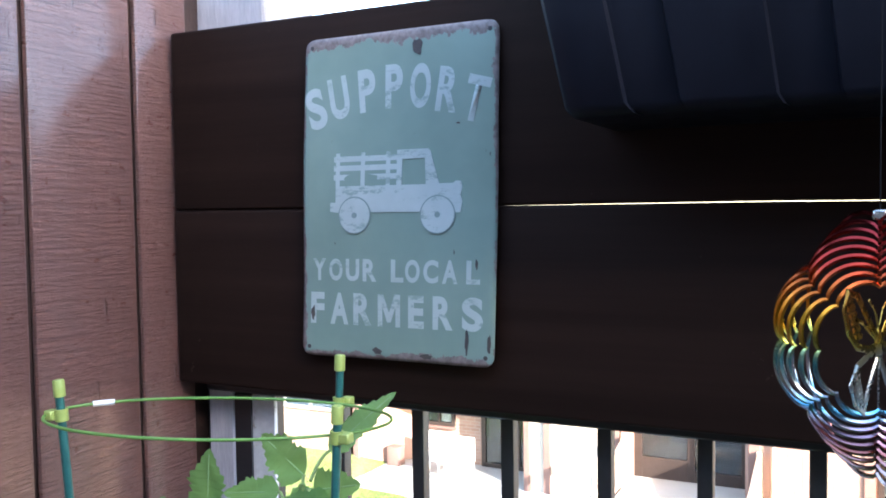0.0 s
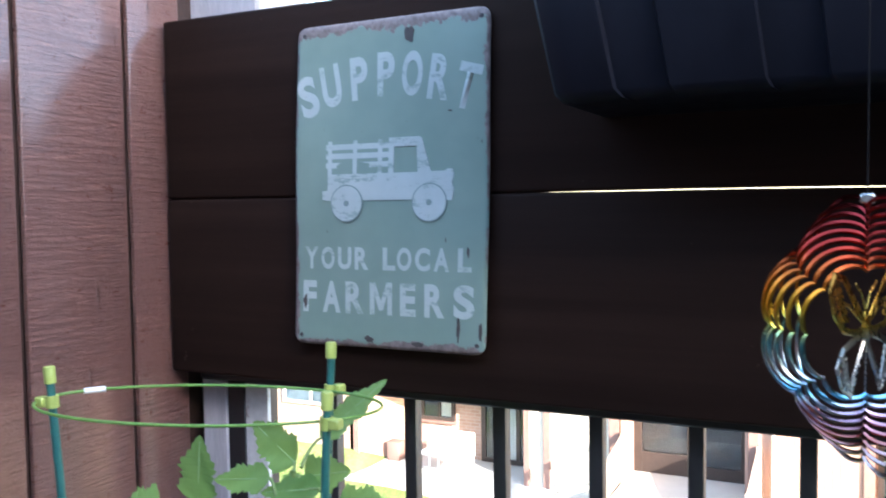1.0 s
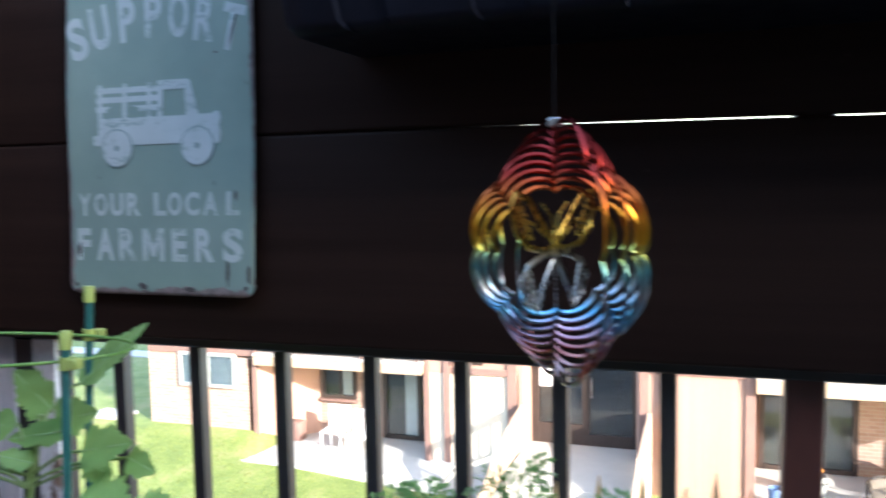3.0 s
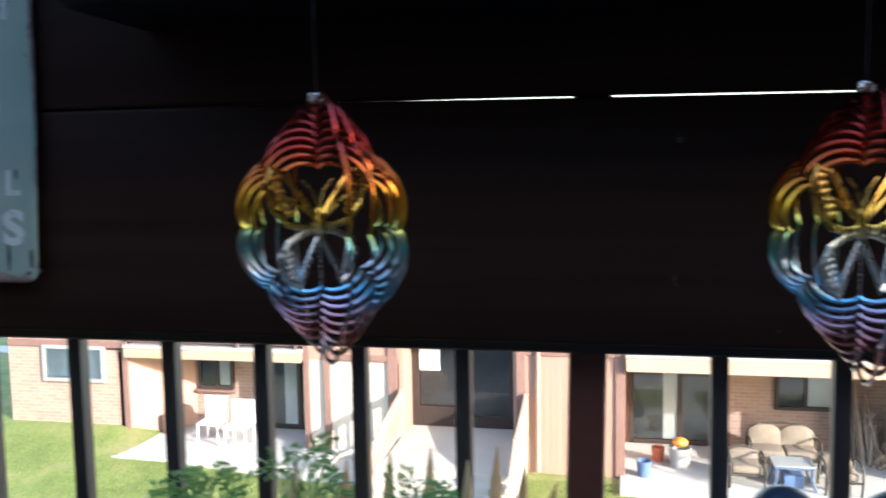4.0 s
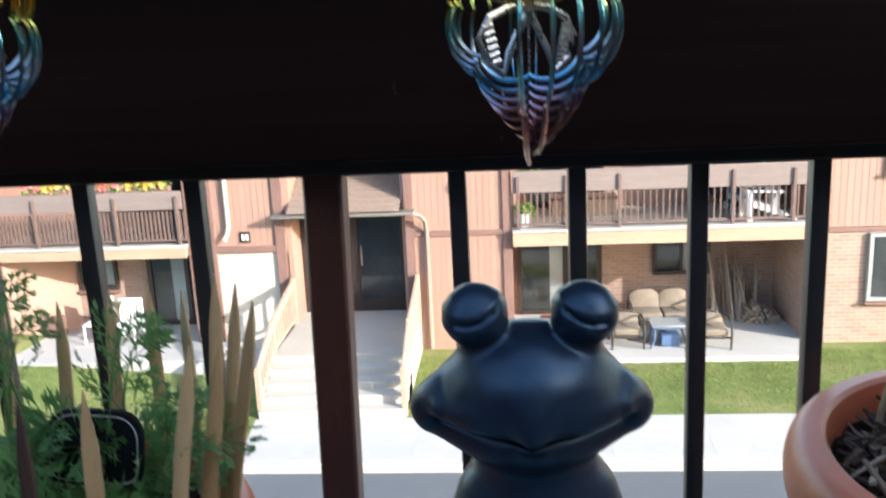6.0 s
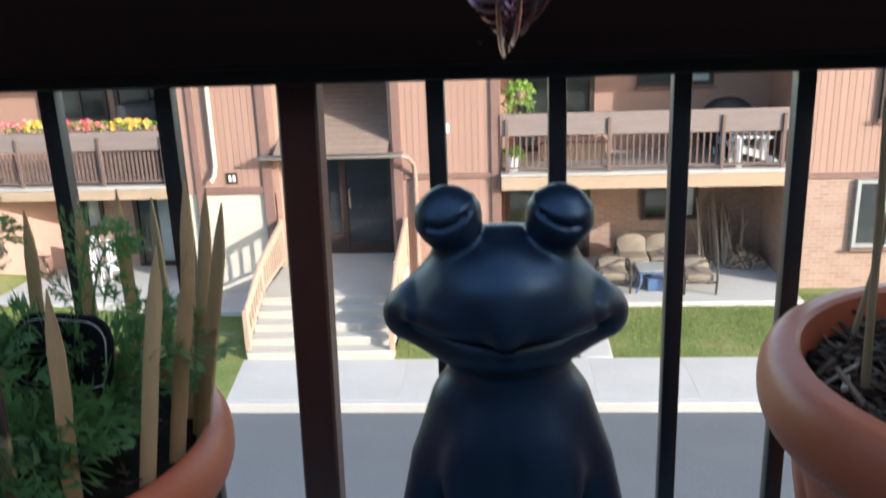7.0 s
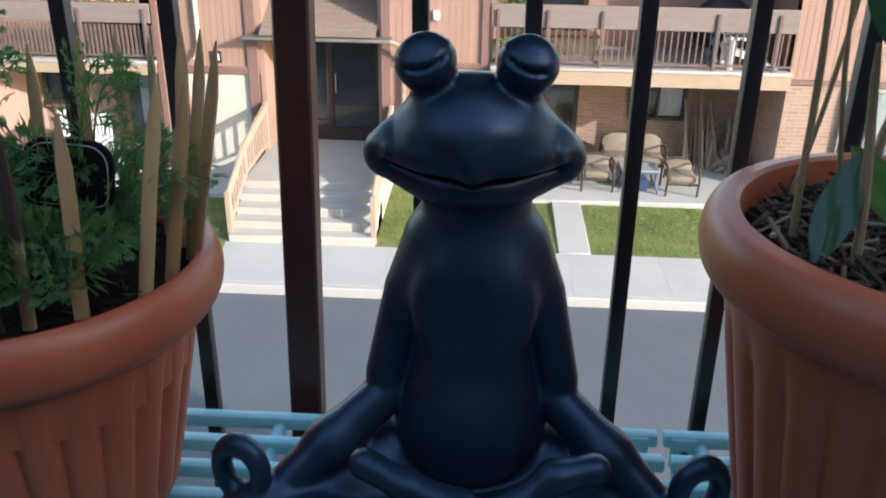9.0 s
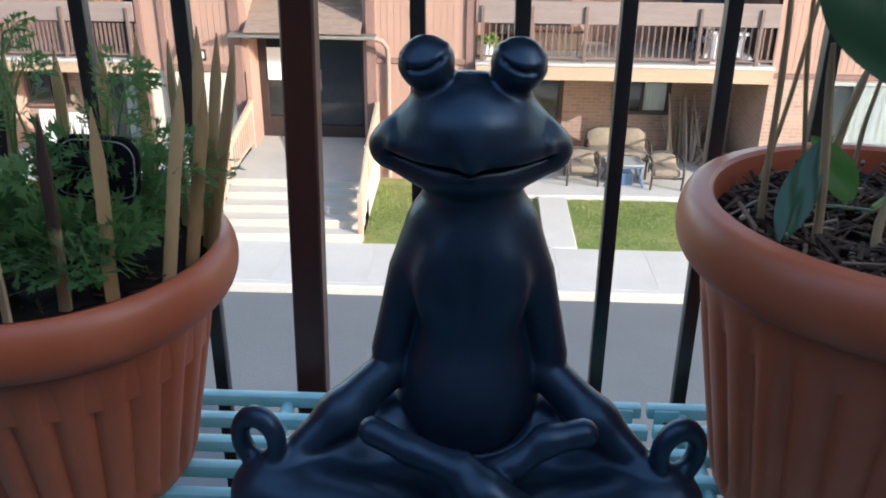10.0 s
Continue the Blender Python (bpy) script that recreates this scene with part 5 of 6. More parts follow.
for u, v in ((0.0085, 0.2985), (0.1965, 0.2985), (0.0085, 0.0085), (0.1965, 0.0085)):
    bm = bmesh.new()
    p = on_sign(u, v, 0.0)
    tube(bm, [p + Vector((0, -0.0016, 0)), Vector((p.x, 0.606, p.z))], 0.0021, 12)
    part("screw", bm, M_CHIP, sign, "small dark fixing screw")

# ---- hanging planter box ----
planter = thing("planter_box", (0.24, 0.55, 0.926), "dark navy ribbed plastic planter box hung on the boards", "planter")
bm = bmesh.new()
XL, XR, YF, YB, ZB, ZT = -0.151, 0.66, 0.477, 0.6035, 0.934, 1.115


def ring_at(k, off):
    """The outline of the box at height k (0 bottom, 1 top), with ribs on the front."""
    x0, x1 = XL - 0.036 * k + off, XR + 0.036 * k - off
    yf = YF - 0.012 * k + off
    c = 0.02
    pts = [(x0, YB - off * 0.5)]
    pts += [(x0, yf + c), (x0 + c * 0.3, yf + c * 0.3), (x0 + c, yf)]
    n = 8
    span = (x1 - c) - (x0 + c)
    for i in range(n):
        a, b = x0 + c + span * (i + 0.30) / n, x0 + c + span * (i + 0.66) / n
        pts += [(a - 0.0015, yf), (a, yf + 0.0045), (b, yf + 0.0045), (b + 0.0015, yf)]
    pts += [(x1 - c, yf), (x1 - c * 0.3, yf + c * 0.3), (x1, yf + c), (x1, YB - off * 0.5)]
    return pts


levels = [(0.0, 0.010, 0.0), (0.0, 0.004, 0.002), (0.03, 0.0, 0.008), (0.5, 0.0, None), (0.93, 0.0, None), (0.935, -0.006, None), (1.0, -0.006, None), (1.0, 0.004, None), (0.5, 0.004, None), (0.04, 0.006, None)]
prev = None
for k, off, dz in levels:
    z = ZB + (ZT - ZB) * k if dz is None else ZB + dz
    rng_pts = [bm.verts.new((x, y, z)) for x, y in ring_at(k, off)]
    if prev:
        for i in range(len(rng_pts)):
            j = (i + 1) % len(rng_pts)
            bm.faces.new((prev[i], prev[j], rng_pts[j], rng_pts[i]))
    else:
        bm.faces.new(rng_pts[::-1])
    prev = rng_pts
bm.faces.new(prev)
part("body", bm, M_PLANTER, planter)
for x in (0.0, 0.5):
    bm = bmesh.new()
    for r_ in ((x, x + 0.02, 0.5995, 0.603, 1.02, 1.1), (x, x + 0.02, 0.5995, 0.644, 1.065, 1.069), (x, x + 0.02, 0.640, 0.644, 1.0, 1.068)):
        box(bm, *r_)
    part("bracket", bm, M_IRON, planter, "flat black hanging bracket")


# ---- wind spinners ----
def spinner(x, y, zc, R, turn, step, front_turn, group="wind spinners hanging by the boards"):
    """Nested scalloped rings, each turned a little further about the upright axis, with a butterfly in the middle."""
    t = thing("wind_spinner", (x, y, zc), "hanging rainbow metal wind spinner with a butterfly in nested scalloped rings", "wind spinner", group)
    rings = 9
    for i in range(rings):
        r0 = R * (0.50 + 0.50 * i / (rings - 1))
        wid = R * 0.038
        bm = bmesh.new()
        n = 128
        loops = []
        for rr, d in ((r0, -0.0003), (r0 - 0.5 * wid, -0.0013), (r0 - wid, -0.0003), (r0 - wid, 0.0003), (r0 - 0.5 * wid, 0.0013), (r0, 0.0003)):
            lp = []
            for k in range(n):
                a = 6.28318 * k / n
                lobe = abs(math.sin(4 * a))
                q = rr * (0.90 + 0.105 * lobe ** 0.62)
                lp.append(bm.verts.new((q * math.sin(a), d, q * math.cos(a))))
            loops.append(lp)
        for j in range(6):
            a_, b_ = loops[j], loops[(j + 1) % 6]
            for k in range(n):
                bm.faces.new((a_[k], a_[(k + 1) % n], b_[(k + 1) % n], b_[k]))
        bmesh.ops.recalc_face_normals(bm, faces=bm.faces)
        ang = radians(turn + step * i)
        bmesh.ops.rotate(bm, verts=bm.verts, cent=(0, 0, 0), matrix=Matrix.Rotation(ang, 3, "Z"))
        # short links at top and bottom keep the rings together
        for s in (1, -1):
            if i < rings - 1:
                z0 = s * r0 * 0.9
                z1 = s * R * (0.50 + 0.50 * (i + 1) / (rings - 1)) * 0.9
                box(bm, -0.0011, 0.0011, -0.0006, 0.0006, min(z0, z1) - 0.001, max(z0, z1) + 0.001)
        bmesh.ops.translate(bm, verts=bm.verts, vec=(x, y, zc))
        part("ring", bm, M_SPIN, t)
    # butterfly: body, four wing outlines with toothed inner edges
    bm = bmesh.new()
    s = R * 0.50
    tube(bm, [(0, 0, -0.28 * s), (0, 0, 0.0), (0, 0, 0.16 * s), (0, 0, 0.3 * s)], [0.05 * s, 0.1 * s, 0.1 * s, 0.04 * s], 8)
    for m_ in (1, -1):
        up = [(0, 0.1), (0.3, 0.42), (0.62, 0.78), (0.9, 0.86), (0.98, 0.62), (0.86, 0.3), (0.6, 0.08), (0.3, 0.02), (0, 0.05)]
        lo = [(0, -0.02), (0.3, -0.06), (0.62, -0.18), (0.78, -0.42), (0.66, -0.68), (0.42, -0.84), (0.32, -0.6), (0.14, -0.3), (0, -0.1)]
        for shape in (up, lo):
            tube(bm, [(m_ * a * s, 0.0, b * s) for a, b in shape], 0.055 * s, 6)
        for k in range(6):
            f = k / 5
            a, b = 0.93 - 0.25 * f, 0.72 - 0.5 * f
            tube(bm, [(m_ * a * s, 0, b * s), (m_ * (a - 0.16) * s, 0, (b + 0.02) * s)], 0.050 * s, 5)
            a, b = 0.72 - 0.12 * f, -0.3 - 0.42 * f
            tube(bm, [(m_ * a * s, 0, b * s), (m_ * (a - 0.15) * s, 0, (b + 0.04) * s)], 0.050 * s, 5)
        tube(bm, [(0, 0, 0.25 * s), (m_ * 0.12 * s, 0, 0.55 * s), (m_ * 0.3 * s, 0, 0.7 * s)], 0.025 * s, 5)
        tube(bm, [(m_ * 0.05 * s, 0, 0.12 * s), (m_ * 0.5 * s, 0, 0.42 * s), (m_ * 0.8 * s, 0, 0.5 * s)], 0.03 * s, 5)
    tube(bm, [(0, 0, -0.28 * s), (0, 0, -0.46 * R)], 0.02 * s, 5)
    for v in bm.verts:
        v.co.y *= 0.45
    bmesh.ops.rotate(bm, verts=bm.verts, cent=(0, 0, 0), matrix=Matrix.Rotation(radians(front_turn), 3, "Z"))
    bmesh.ops.translate(bm, verts=bm.verts, vec=(x, y, zc))
    part("butterfly", bm, M_BUTTERFLY, t, "gold and silver toothed butterfly")
    bm = bmesh.new()
    box(bm, x - 0.004, x + 0.004, y - 0.003, y + 0.003, zc + R * 0.9, zc + R * 0.9 + 0.006, bevel=0.001)
    part("swivel", bm, M_STEEL, t, "bright steel swivel")
    part("line", tube(bmesh.new(), [(x, y, zc + R * 0.9 + 0.004), (x, y, CEIL_Z - 0.09)], 0.0004, 6), M_STRING, t, "thin dark hanging line")
    return t


spinner(0.050, 0.455, 0.787, 0.0835, 31, -11.2, 64)
spinner(0.358, 0.463, 0.784, 0.0835, -5, -11.2, 40)


# ---- slatted teal tables ----
TABLE_Z = 0.258


def slat_table(x0, x1, rods, brackets, lab):
    t = thing("slatted_table", ((x0 + x1) / 2, 0.4, FLOOR), lab, "table", "low teal tables along the railing")
    for i in range(12):
        y = 0.605 - 0.0355 * i
        bm = bmesh.new()
        box(bm, x0, x1, y - 0.012, y, TABLE_Z - 0.0125, TABLE_Z, bevel=0.0018, seg=2)
        part("slat", bm, M_TEAL, t)
    for x in rods:
        part("rod", tube(bmesh.new(), [(x, 0.600, TABLE_Z - 0.011), (x, 0.2, TABLE_Z - 0.011)], 0.0065, 10), M_TEAL, t, "round teal cross rod")
    for x in brackets:
        bm = boxes((x - 0.012, x + 0.012, 0.589, 0.5925, TABLE_Z - 0.032, TABLE_Z - 0.0005), (x - 0.012, x + 0.012, 0.562, 0.592, TABLE_Z - 0.032, TABLE_Z - 0.029), bevel=0.001)
        b = part("bracket", bm, M_TEAL, t, "small pierced teal bracket")
        part("bolt", tube(bmesh.new(), [(x, 0.5885, TABLE_Z - 0.016), (x, 0.5955, TABLE_Z - 0.016)], 0.0042, 8), M_CHIP, b, "dark bolt hole")
    for x in (rods[0], rods[-1]):
        for ya, yb in ((0.59, 0.24), (0.24, 0.59)):
            part("leg", tube(bmesh.new(), [(x, ya, TABLE_Z - 0.014), (x, yb, FLOOR + 0.008)], 0.0075, 8), M_TEAL, t)
    return t


slat_table(-0.16, 0.5275, (-0.1, 0.183, 0.48), (0.507,), "low teal enamelled slatted metal table by the railing")
slat_table(0.5335, 1.2, (0.566, 0.85, 1.15), (0.551,), "low teal enamelled slatted metal table beside its twin")


# ---- pots ----
def flower_pot(x, y, rim_z, r_in, lip_w, lab, lip_h=0.036, over=0.019):
    h_ = rim_z - TABLE_Z
    ro = r_in + lip_w
    rb = ro - over
    t = thing("plant_pot", (x, y, TABLE_Z), lab, "pot", "terracotta pots on the tables")
    n_fl = 26

    def wave(a, r, z):
        k = (z - TABLE_Z) / h_
        if 0.06 < k < 0.76:
            fade = min(1.0, (k - 0.06) / 0.04, (0.76 - k) / 0.14)
            q = abs(((a * n_fl / 6.28318) % 1.0) - 0.5) * 2
            return r - 0.0042 * fade * max(0.0, 1 - (1 - q) * 2.2) + 0.0016 * fade * (1 - q)
        return r

    body = [(0.0, TABLE_Z + 0.001), (rb * 0.70, TABLE_Z + 0.001), (rb * 0.735, TABLE_Z + 0.008)]
    body += [(rb * (0.74 + 0.26 * k), TABLE_Z + h_ * (0.04 + 0.78 * k)) for k in (i / 22 for i in range(23))]
    body += [(rb * 0.995, rim_z - lip_h + 0.006)]
    part("body", lathe(bmesh.new(), body, (x, y), 208, wave), M_TERRA, t, "fluted terracotta-coloured side")
    lip = []
    hz = lip_h * 0.5 - 0.001
    for i in range(17):
        a = -1.45 + i * (3.05 / 16)
        lip.append((ro - 0.0125 + 0.0130 * math.cos(a), rim_z - hz - 0.001 + hz * math.sin(a)))
    lip = [(rb * 0.98, rim_z - lip_h - 0.002), (ro - 0.0125, rim_z - lip_h + 0.0005)] + lip + [(r_in + 0.003, rim_z), (r_in, rim_z - 0.003), (r_in - 0.003, rim_z - 0.03), (rb - 0.006, rim_z - lip_h - 0.02), (rb - 0.010, rim_z - 0.09)]
    part("lip", lathe(bmesh.new(), lip, (x, y), 128), M_TERRA, t, "thick rounded lip")
    return t


LP, RP = (0.030, 0.487, 0.471, 0.1300), (0.672, 0.482, 0.518, 0.1370)
flower_pot(*LP, 0.0145, "terracotta-coloured fluted plastic pot of carrot greens and stakes", 0.046)
flower_pot(*RP, 0.0240, "large terracotta-coloured fluted plastic pot of mulch and canes", 0.050, 0.019)


def soil_z(x, y):
    return 0.006 * noise.noise((x * 40, y * 40, 0)) + 0.004 * noise.noise((x * 110, y * 110, 3))


SOIL_L, SOIL_R = LP[2] - 0.020, RP[2] - 0.024
tagged(part("potting_soil", disc(bmesh.new(), (LP[0], LP[1], SOIL_L), LP[3] - 0.004, 64, soil_z, 16), M_SOIL), "dark moist potting soil in the carrot pot", "soil", kind="stuff")
tagged(part("potting_soil", disc(bmesh.new(), (RP[0], RP[1], SOIL_R), RP[3] - 0.003, 64, soil_z, 16), M_SOIL), "dark potting soil under the mulch", "soil", kind="stuff")


def chips(cx, cy, cz, r, count, seed, size, name, label, mat):
    rg = random.Random(seed)
    bm = bmesh.new()
    for i in range(count):
        a, q = rg.uniform(0, 6.283), r * math.sqrt(rg.random())
        L, W, T = rg.uniform(0.4, 1.0) * size, rg.uniform(0.05, 0.16) * size, rg.uniform(0.03, 0.07) * size
        b0 = bmesh.ops.create_cube(bm, size=1.0)["verts"]
        rot = Euler((rg.uniform(-0.5, 0.5), rg.uniform(-0.55, 0.55), rg.uniform(0, 6.28))).to_matrix()
        p = Vector((cx + q * math.cos(a), cy + q * math.sin(a), cz + rg.uniform(-0.002, 0.009)))
        for v in b0:
            s = 0.5 if v.co.x > 0 else 1.0
            v.co = rot @ Vector((v.co.x * L, v.co.y * W * s + 0.15 * W * math.sin(v.co.x * 5), v.co.z * T)) + p
    return tagged(part(name, bm, mat, smooth=False), label, "mulch", kind="stuff")


chips(RP[0], RP[1], SOIL_R + 0.003, RP[3] - 0.014, 1300, 4, 0.030, "bark_mulch", "shredded brown bark mulch in the pot", M_MULCH)
chips(RP[0], RP[1], SOIL_R + 0.008, RP[3] - 0.016, 70, 9, 0.040, "wood_shreds", "long pale wood shreds lying on the mulch", M_SHRED)
chips(LP[0], LP[1], SOIL_L + 0.001, LP[3] - 0.012, 90, 6, 0.016, "soil_crumbs", "pale crumbs and chips on the dark soil", M_MULCH)


# ---- stakes in the carrot pot ----
def flat_stake(bx, by, tx, ty, tz, mat=None, w=0.0095, label="pointed split-bamboo garden stake in the carrot pot"):
    base, tip = Vector((bx, by, SOIL_L - 0.03)), Vector((tx, ty, tz))
    d = (tip - base).normalized()
    side = Vector((math.cos(bx * 90), 0.35 * math.sin(by * 70), 0)).normalized()
    side = (side - d * side.dot(d)).normalized()
    th = d.cross(side)
    bm = bmesh.new()
    rows = []
    L = (tip - base).length
    for k, ww, tt in ((0, 1, 1), (0.35, 1.02, 1), (0.62, 0.98, 1), (1 - 0.036 / L, 0.96, 0.95), (1 - 0.022 / L, 0.70, 0.85), (1 - 0.008 / L, 0.30, 0.6), (1.0, 0.08, 0.35)):
        p = base + (tip - base) * k + side * 0.0006 * math.sin(k * 9 + bx * 50)
        hw, ht = w * 0.5 * ww, 0.0019 * tt
        rows.append([bm.verts.new(p + side * hw * a + th * ht * b) for a, b in ((-1, -0.5), (-0.6, -1), (0.6, -1), (1, -0.5), (1, 0.6), (-1, 0.6))])
    for a, b in zip(rows, rows[1:]):
        for k in range(6):
            bm.faces.new((a[k], a[(k + 1) % 6], b[(k + 1) % 6], b[k]))
    bm.faces.new(rows[-1])
    bm.faces.new(rows[0][::-1])
    bmesh.ops.recalc_face_normals(bm, faces=bm.faces)
    ob = part("garden_stake", bm, mat or M_STAKE, origin=(bx, by, SOIL_L))
    return tagged(ob, label, "stake", "garden stakes in the carrot pot")


STAKES = [(0.104, 0.428, 0.113, 0.428, 0.592), (0.130, 0.460, 0.161, 0.460, 0.605), (0.139, 0.486, 0.169, 0.486, 0.595),
          (0.147, 0.511, 0.190, 0.494, 0.620), (0.143, 0.520, 0.166, 0.536, 0.619), (0.132, 0.545, 0.142, 0.564, 0.619),
          (0.115, 0.565, 0.122, 0.555, 0.610), (0.085, 0.580, 0.090, 0.572, 0.612), (0.045, 0.588, 0.055, 0.584, 0.603),
          (0.010, 0.580, 0.026, 0.566, 0.601), (-0.030, 0.560, -0.014, 0.566, 0.600), (0.048, 0.392, 0.050, 0.392, 0.585), (-0.02, 0.40, -0.02, 0.395, 0.6)]
for s in STAKES:
    flat_stake(*s)
flat_stake(0.078, 0.411, 0.086, 0.410, 0.592, M_STAKEDIP, label="garden stake with a dark weathered upper half in the carrot pot")

# slate plant tag with a cream outline
tag = thing("plant_tag", (0.086, 0.475, 0.455), "black slate plant tag with a cream outline in the carrot pot", "plant tag")
ol = []
W, H = 0.0335, 0.0255
for k in range(40):
    a = 6.28318 * k / 40
    c, s = math.cos(a), math.sin(a)
    ol.append((W * math.copysign(abs(c) ** 0.35, c), H * math.copysign(abs(s) ** 0.35, s) + (0.005 * math.cos(c * 2.2) if s > 0 else 0)))
bm = bmesh.new()


def on_tag(u, v, d):
    return Vector((0.086 + u, 0.480 + 0.25 * v - d - 0.15 * u, 0.5310 + v * 0.78))


flat(bm, ol, 0, 0.004, on_tag)
bmesh.ops.recalc_face_normals(bm, faces=bm.faces)
part("plate", bm, M_TAG, tag)
part("outline", tube(bmesh.new(), [on_tag(u * 0.9, v * 0.88, 0.0042) for u, v in ol + ol[:1]], 0.0004, 5), M_TAGLINE, tag, "thin cream outline")
part("stem", boxes((0.082, 0.090, 0.4735, 0.4765, 0.43, 0.52)), M_TAG, tag)


# ---- carrot greens ----
def frond(bm, base, top, width, rg):
    """A feathery carrot leaf: a stalk, paired branches and narrow lobes."""
    base, top = Vector(base), Vector(top)
    mid = base.lerp(top, 0.30)
    mid.z = base.z + (top.z - base.z) * 1.12 + 0.012
    pts = bez(base, mid, top, 14)
    tube(bm, pts, [0.0013 - 0.00006 * i for i in range(15)], 5)
    length = (top - base).length
    for i in (5, 8, 10, 12, 14):
        p = pts[i]
        d = (pts[min(14, i + 1)] - pts[i - 1]).normalized()
        k = (i - 5) / 9
        br = width * (1.0 - 0.72 * k) * rg.uniform(0.8, 1.15)
        side = d.cross(Vector((0, 0, 1)))
        if side.length < 0.2:
            side = d.cross(Vector((1, 0, 0)))
        side.normalize()
        for sgn in (1, -1):
            b = (side * sgn * 0.85 + d * 0.6 + Vector((0, 0, rg.uniform(-0.2, 0.3)))).normalized()
            e = p + b * br + Vector((0, 0, -0.2 * br))
            q = bez(p, p + b * br * 0.5 + Vector((0, 0, 0.1 * br)), e, 5)
            tube(bm, q, 0.0004, 3, cap=False)
            up = b.cross(side).normalized() + Vector((0, 0, 0.6))
            s2 = b.cross(up).normalized()
            up = s2.cross(b).normalized()
            for j in range(1, 5):
                f = 1.2 - 0.6 * j / 4
                for sg in (1, -1):
                    L = br * (0.48 if top.z > 0.565 else 0.60) * f * rg.uniform(0.75, 1.2)
                    dirv = (s2 * sg * 0.7 + b * 0.8 + up * rg.uniform(-0.25, 0.25)).normalized()
                    w = dirv.cross(up).normalized() * (0.0012 if top.z > 0.565 else 0.0018)
                    a0 = q[j]
                    bm.faces.new([bm.verts.new(v) for v in (a0, a0 + dirv * L * 0.5 + w, a0 + dirv * L, a0 + dirv * L * 0.5 - w)])
                    c0 = a0 + dirv * L * 0.4
                    for s3 in (1, -1):
                        dv = (dirv * 0.85 + dirv.cross(up) * s3 * 0.55).normalized() * L * 0.48
                        ww = dv.cross(up).normalized() * (0.0010 if top.z > 0.565 else 0.0015)
                        bm.faces.new([bm.verts.new(v) for v in (c0, c0 + dv * 0.5 + ww, c0 + dv, c0 + dv * 0.5 - ww)])


rg = random.Random(17)
ROOTS = [(0.03, 0.52), (0.08, 0.505), (-0.01, 0.545), (0.085, 0.45), (0.0, 0.445), (-0.05, 0.50)]
TIPS = [  # where the leaves end: tall ones at the back, low ones over the soil
    (0.095, 0.550, 0.592), (0.030, 0.530, 0.588), (0.020, 0.520, 0.616), (-0.020, 0.500, 0.612), (-0.070, 0.530, 0.592),
    (-0.098, 0.520, 0.588), (0.095, 0.560, 0.575), (0.178, 0.490, 0.528), (0.140, 0.540, 0.535),
    (0.095, 0.425, 0.500), (0.060, 0.420, 0.500), (0.020, 0.410, 0.515), (-0.030, 0.405, 0.530), (-0.070, 0.430, 0.545),
    (-0.090, 0.470, 0.560), (0.030, 0.450, 0.535), 
    (-0.080, 0.560, 0.555), (0.060, 0.395, 0.490), (-0.010, 0.390, 0.500), (0.130, 0.450, 0.495),
    (0.045, 0.430, 0.500), (-0.055, 0.400, 0.495), (0.150, 0.505, 0.500),
    (0.030, 0.400, 0.505), (0.078, 0.462, 0.530), (0.060, 0.470, 0.545), (0.000, 0.425, 0.530), (-0.050, 0.440, 0.520), (0.105, 0.445, 0.490), (0.055, 0.465, 0.500), (0.020, 0.465, 0.520),
    (-0.030, 0.480, 0.530), (0.110, 0.545, 0.520), (-0.070, 0.480, 0.530), (0.125, 0.490, 0.505),
    (0.090, 0.400, 0.485), (0.035, 0.385, 0.488), (-0.035, 0.430, 0.495), (0.010, 0.470, 0.500), (0.075, 0.440, 0.490), (-0.080, 0.450, 0.500)]
picks = [min(range(len(ROOTS)), key=lambda q: abs(math.hypot(ROOTS[q][0] - tip[0], ROOTS[q][1] - tip[1]) - 0.045) + 0.01 * rg.random()) for tip in TIPS]
carrots = {k: thing("carrot_plant", (*ROOTS[k], SOIL_L), "feathery green carrot plant growing in the pot", "plant", "carrot plants in the pot") for k in sorted(set(picks))}
for k, tip in zip(picks, TIPS):
    bx, by = ROOTS[k]
    bm = bmesh.new()
    frond(bm, (bx + rg.uniform(-0.005, 0.005), by + rg.uniform(-0.005, 0.005), SOIL_L), tip, rg.uniform(0.045, 0.056) if tip[2] > 0.565 else rg.uniform(0.046, 0.060), rg)
    part("frond", bm, M_CARROT, carrots[k], smooth=False)


# ---- canes and broad leaves in the right pot ----
def cane(b, t, r=0.0042):
    b, t = Vector(b), Vector(t)
    pts, rad = [], []
    n = 9
    for i in range(n + 1):
        k = i / n
        pts.append(b + (t - b) * k + Vector((0.0012 * math.sin(k * 7 + b.x * 60), 0.0008 * math.cos(k * 9), 0)))
        rad.append(r * (1.1 if i % 4 == 2 else 1.0) * (1 - 0.25 * k))
    rad[-1] = r * 0.45
    ob = part("bamboo_cane", tube(bmesh.new(), pts, rad, 8), M_CANE, origin=(b.x, b.y, b.z + 0.03))
    tagged(ob, "thin bamboo cane standing in the mulch", "cane", "bamboo canes in the pot")


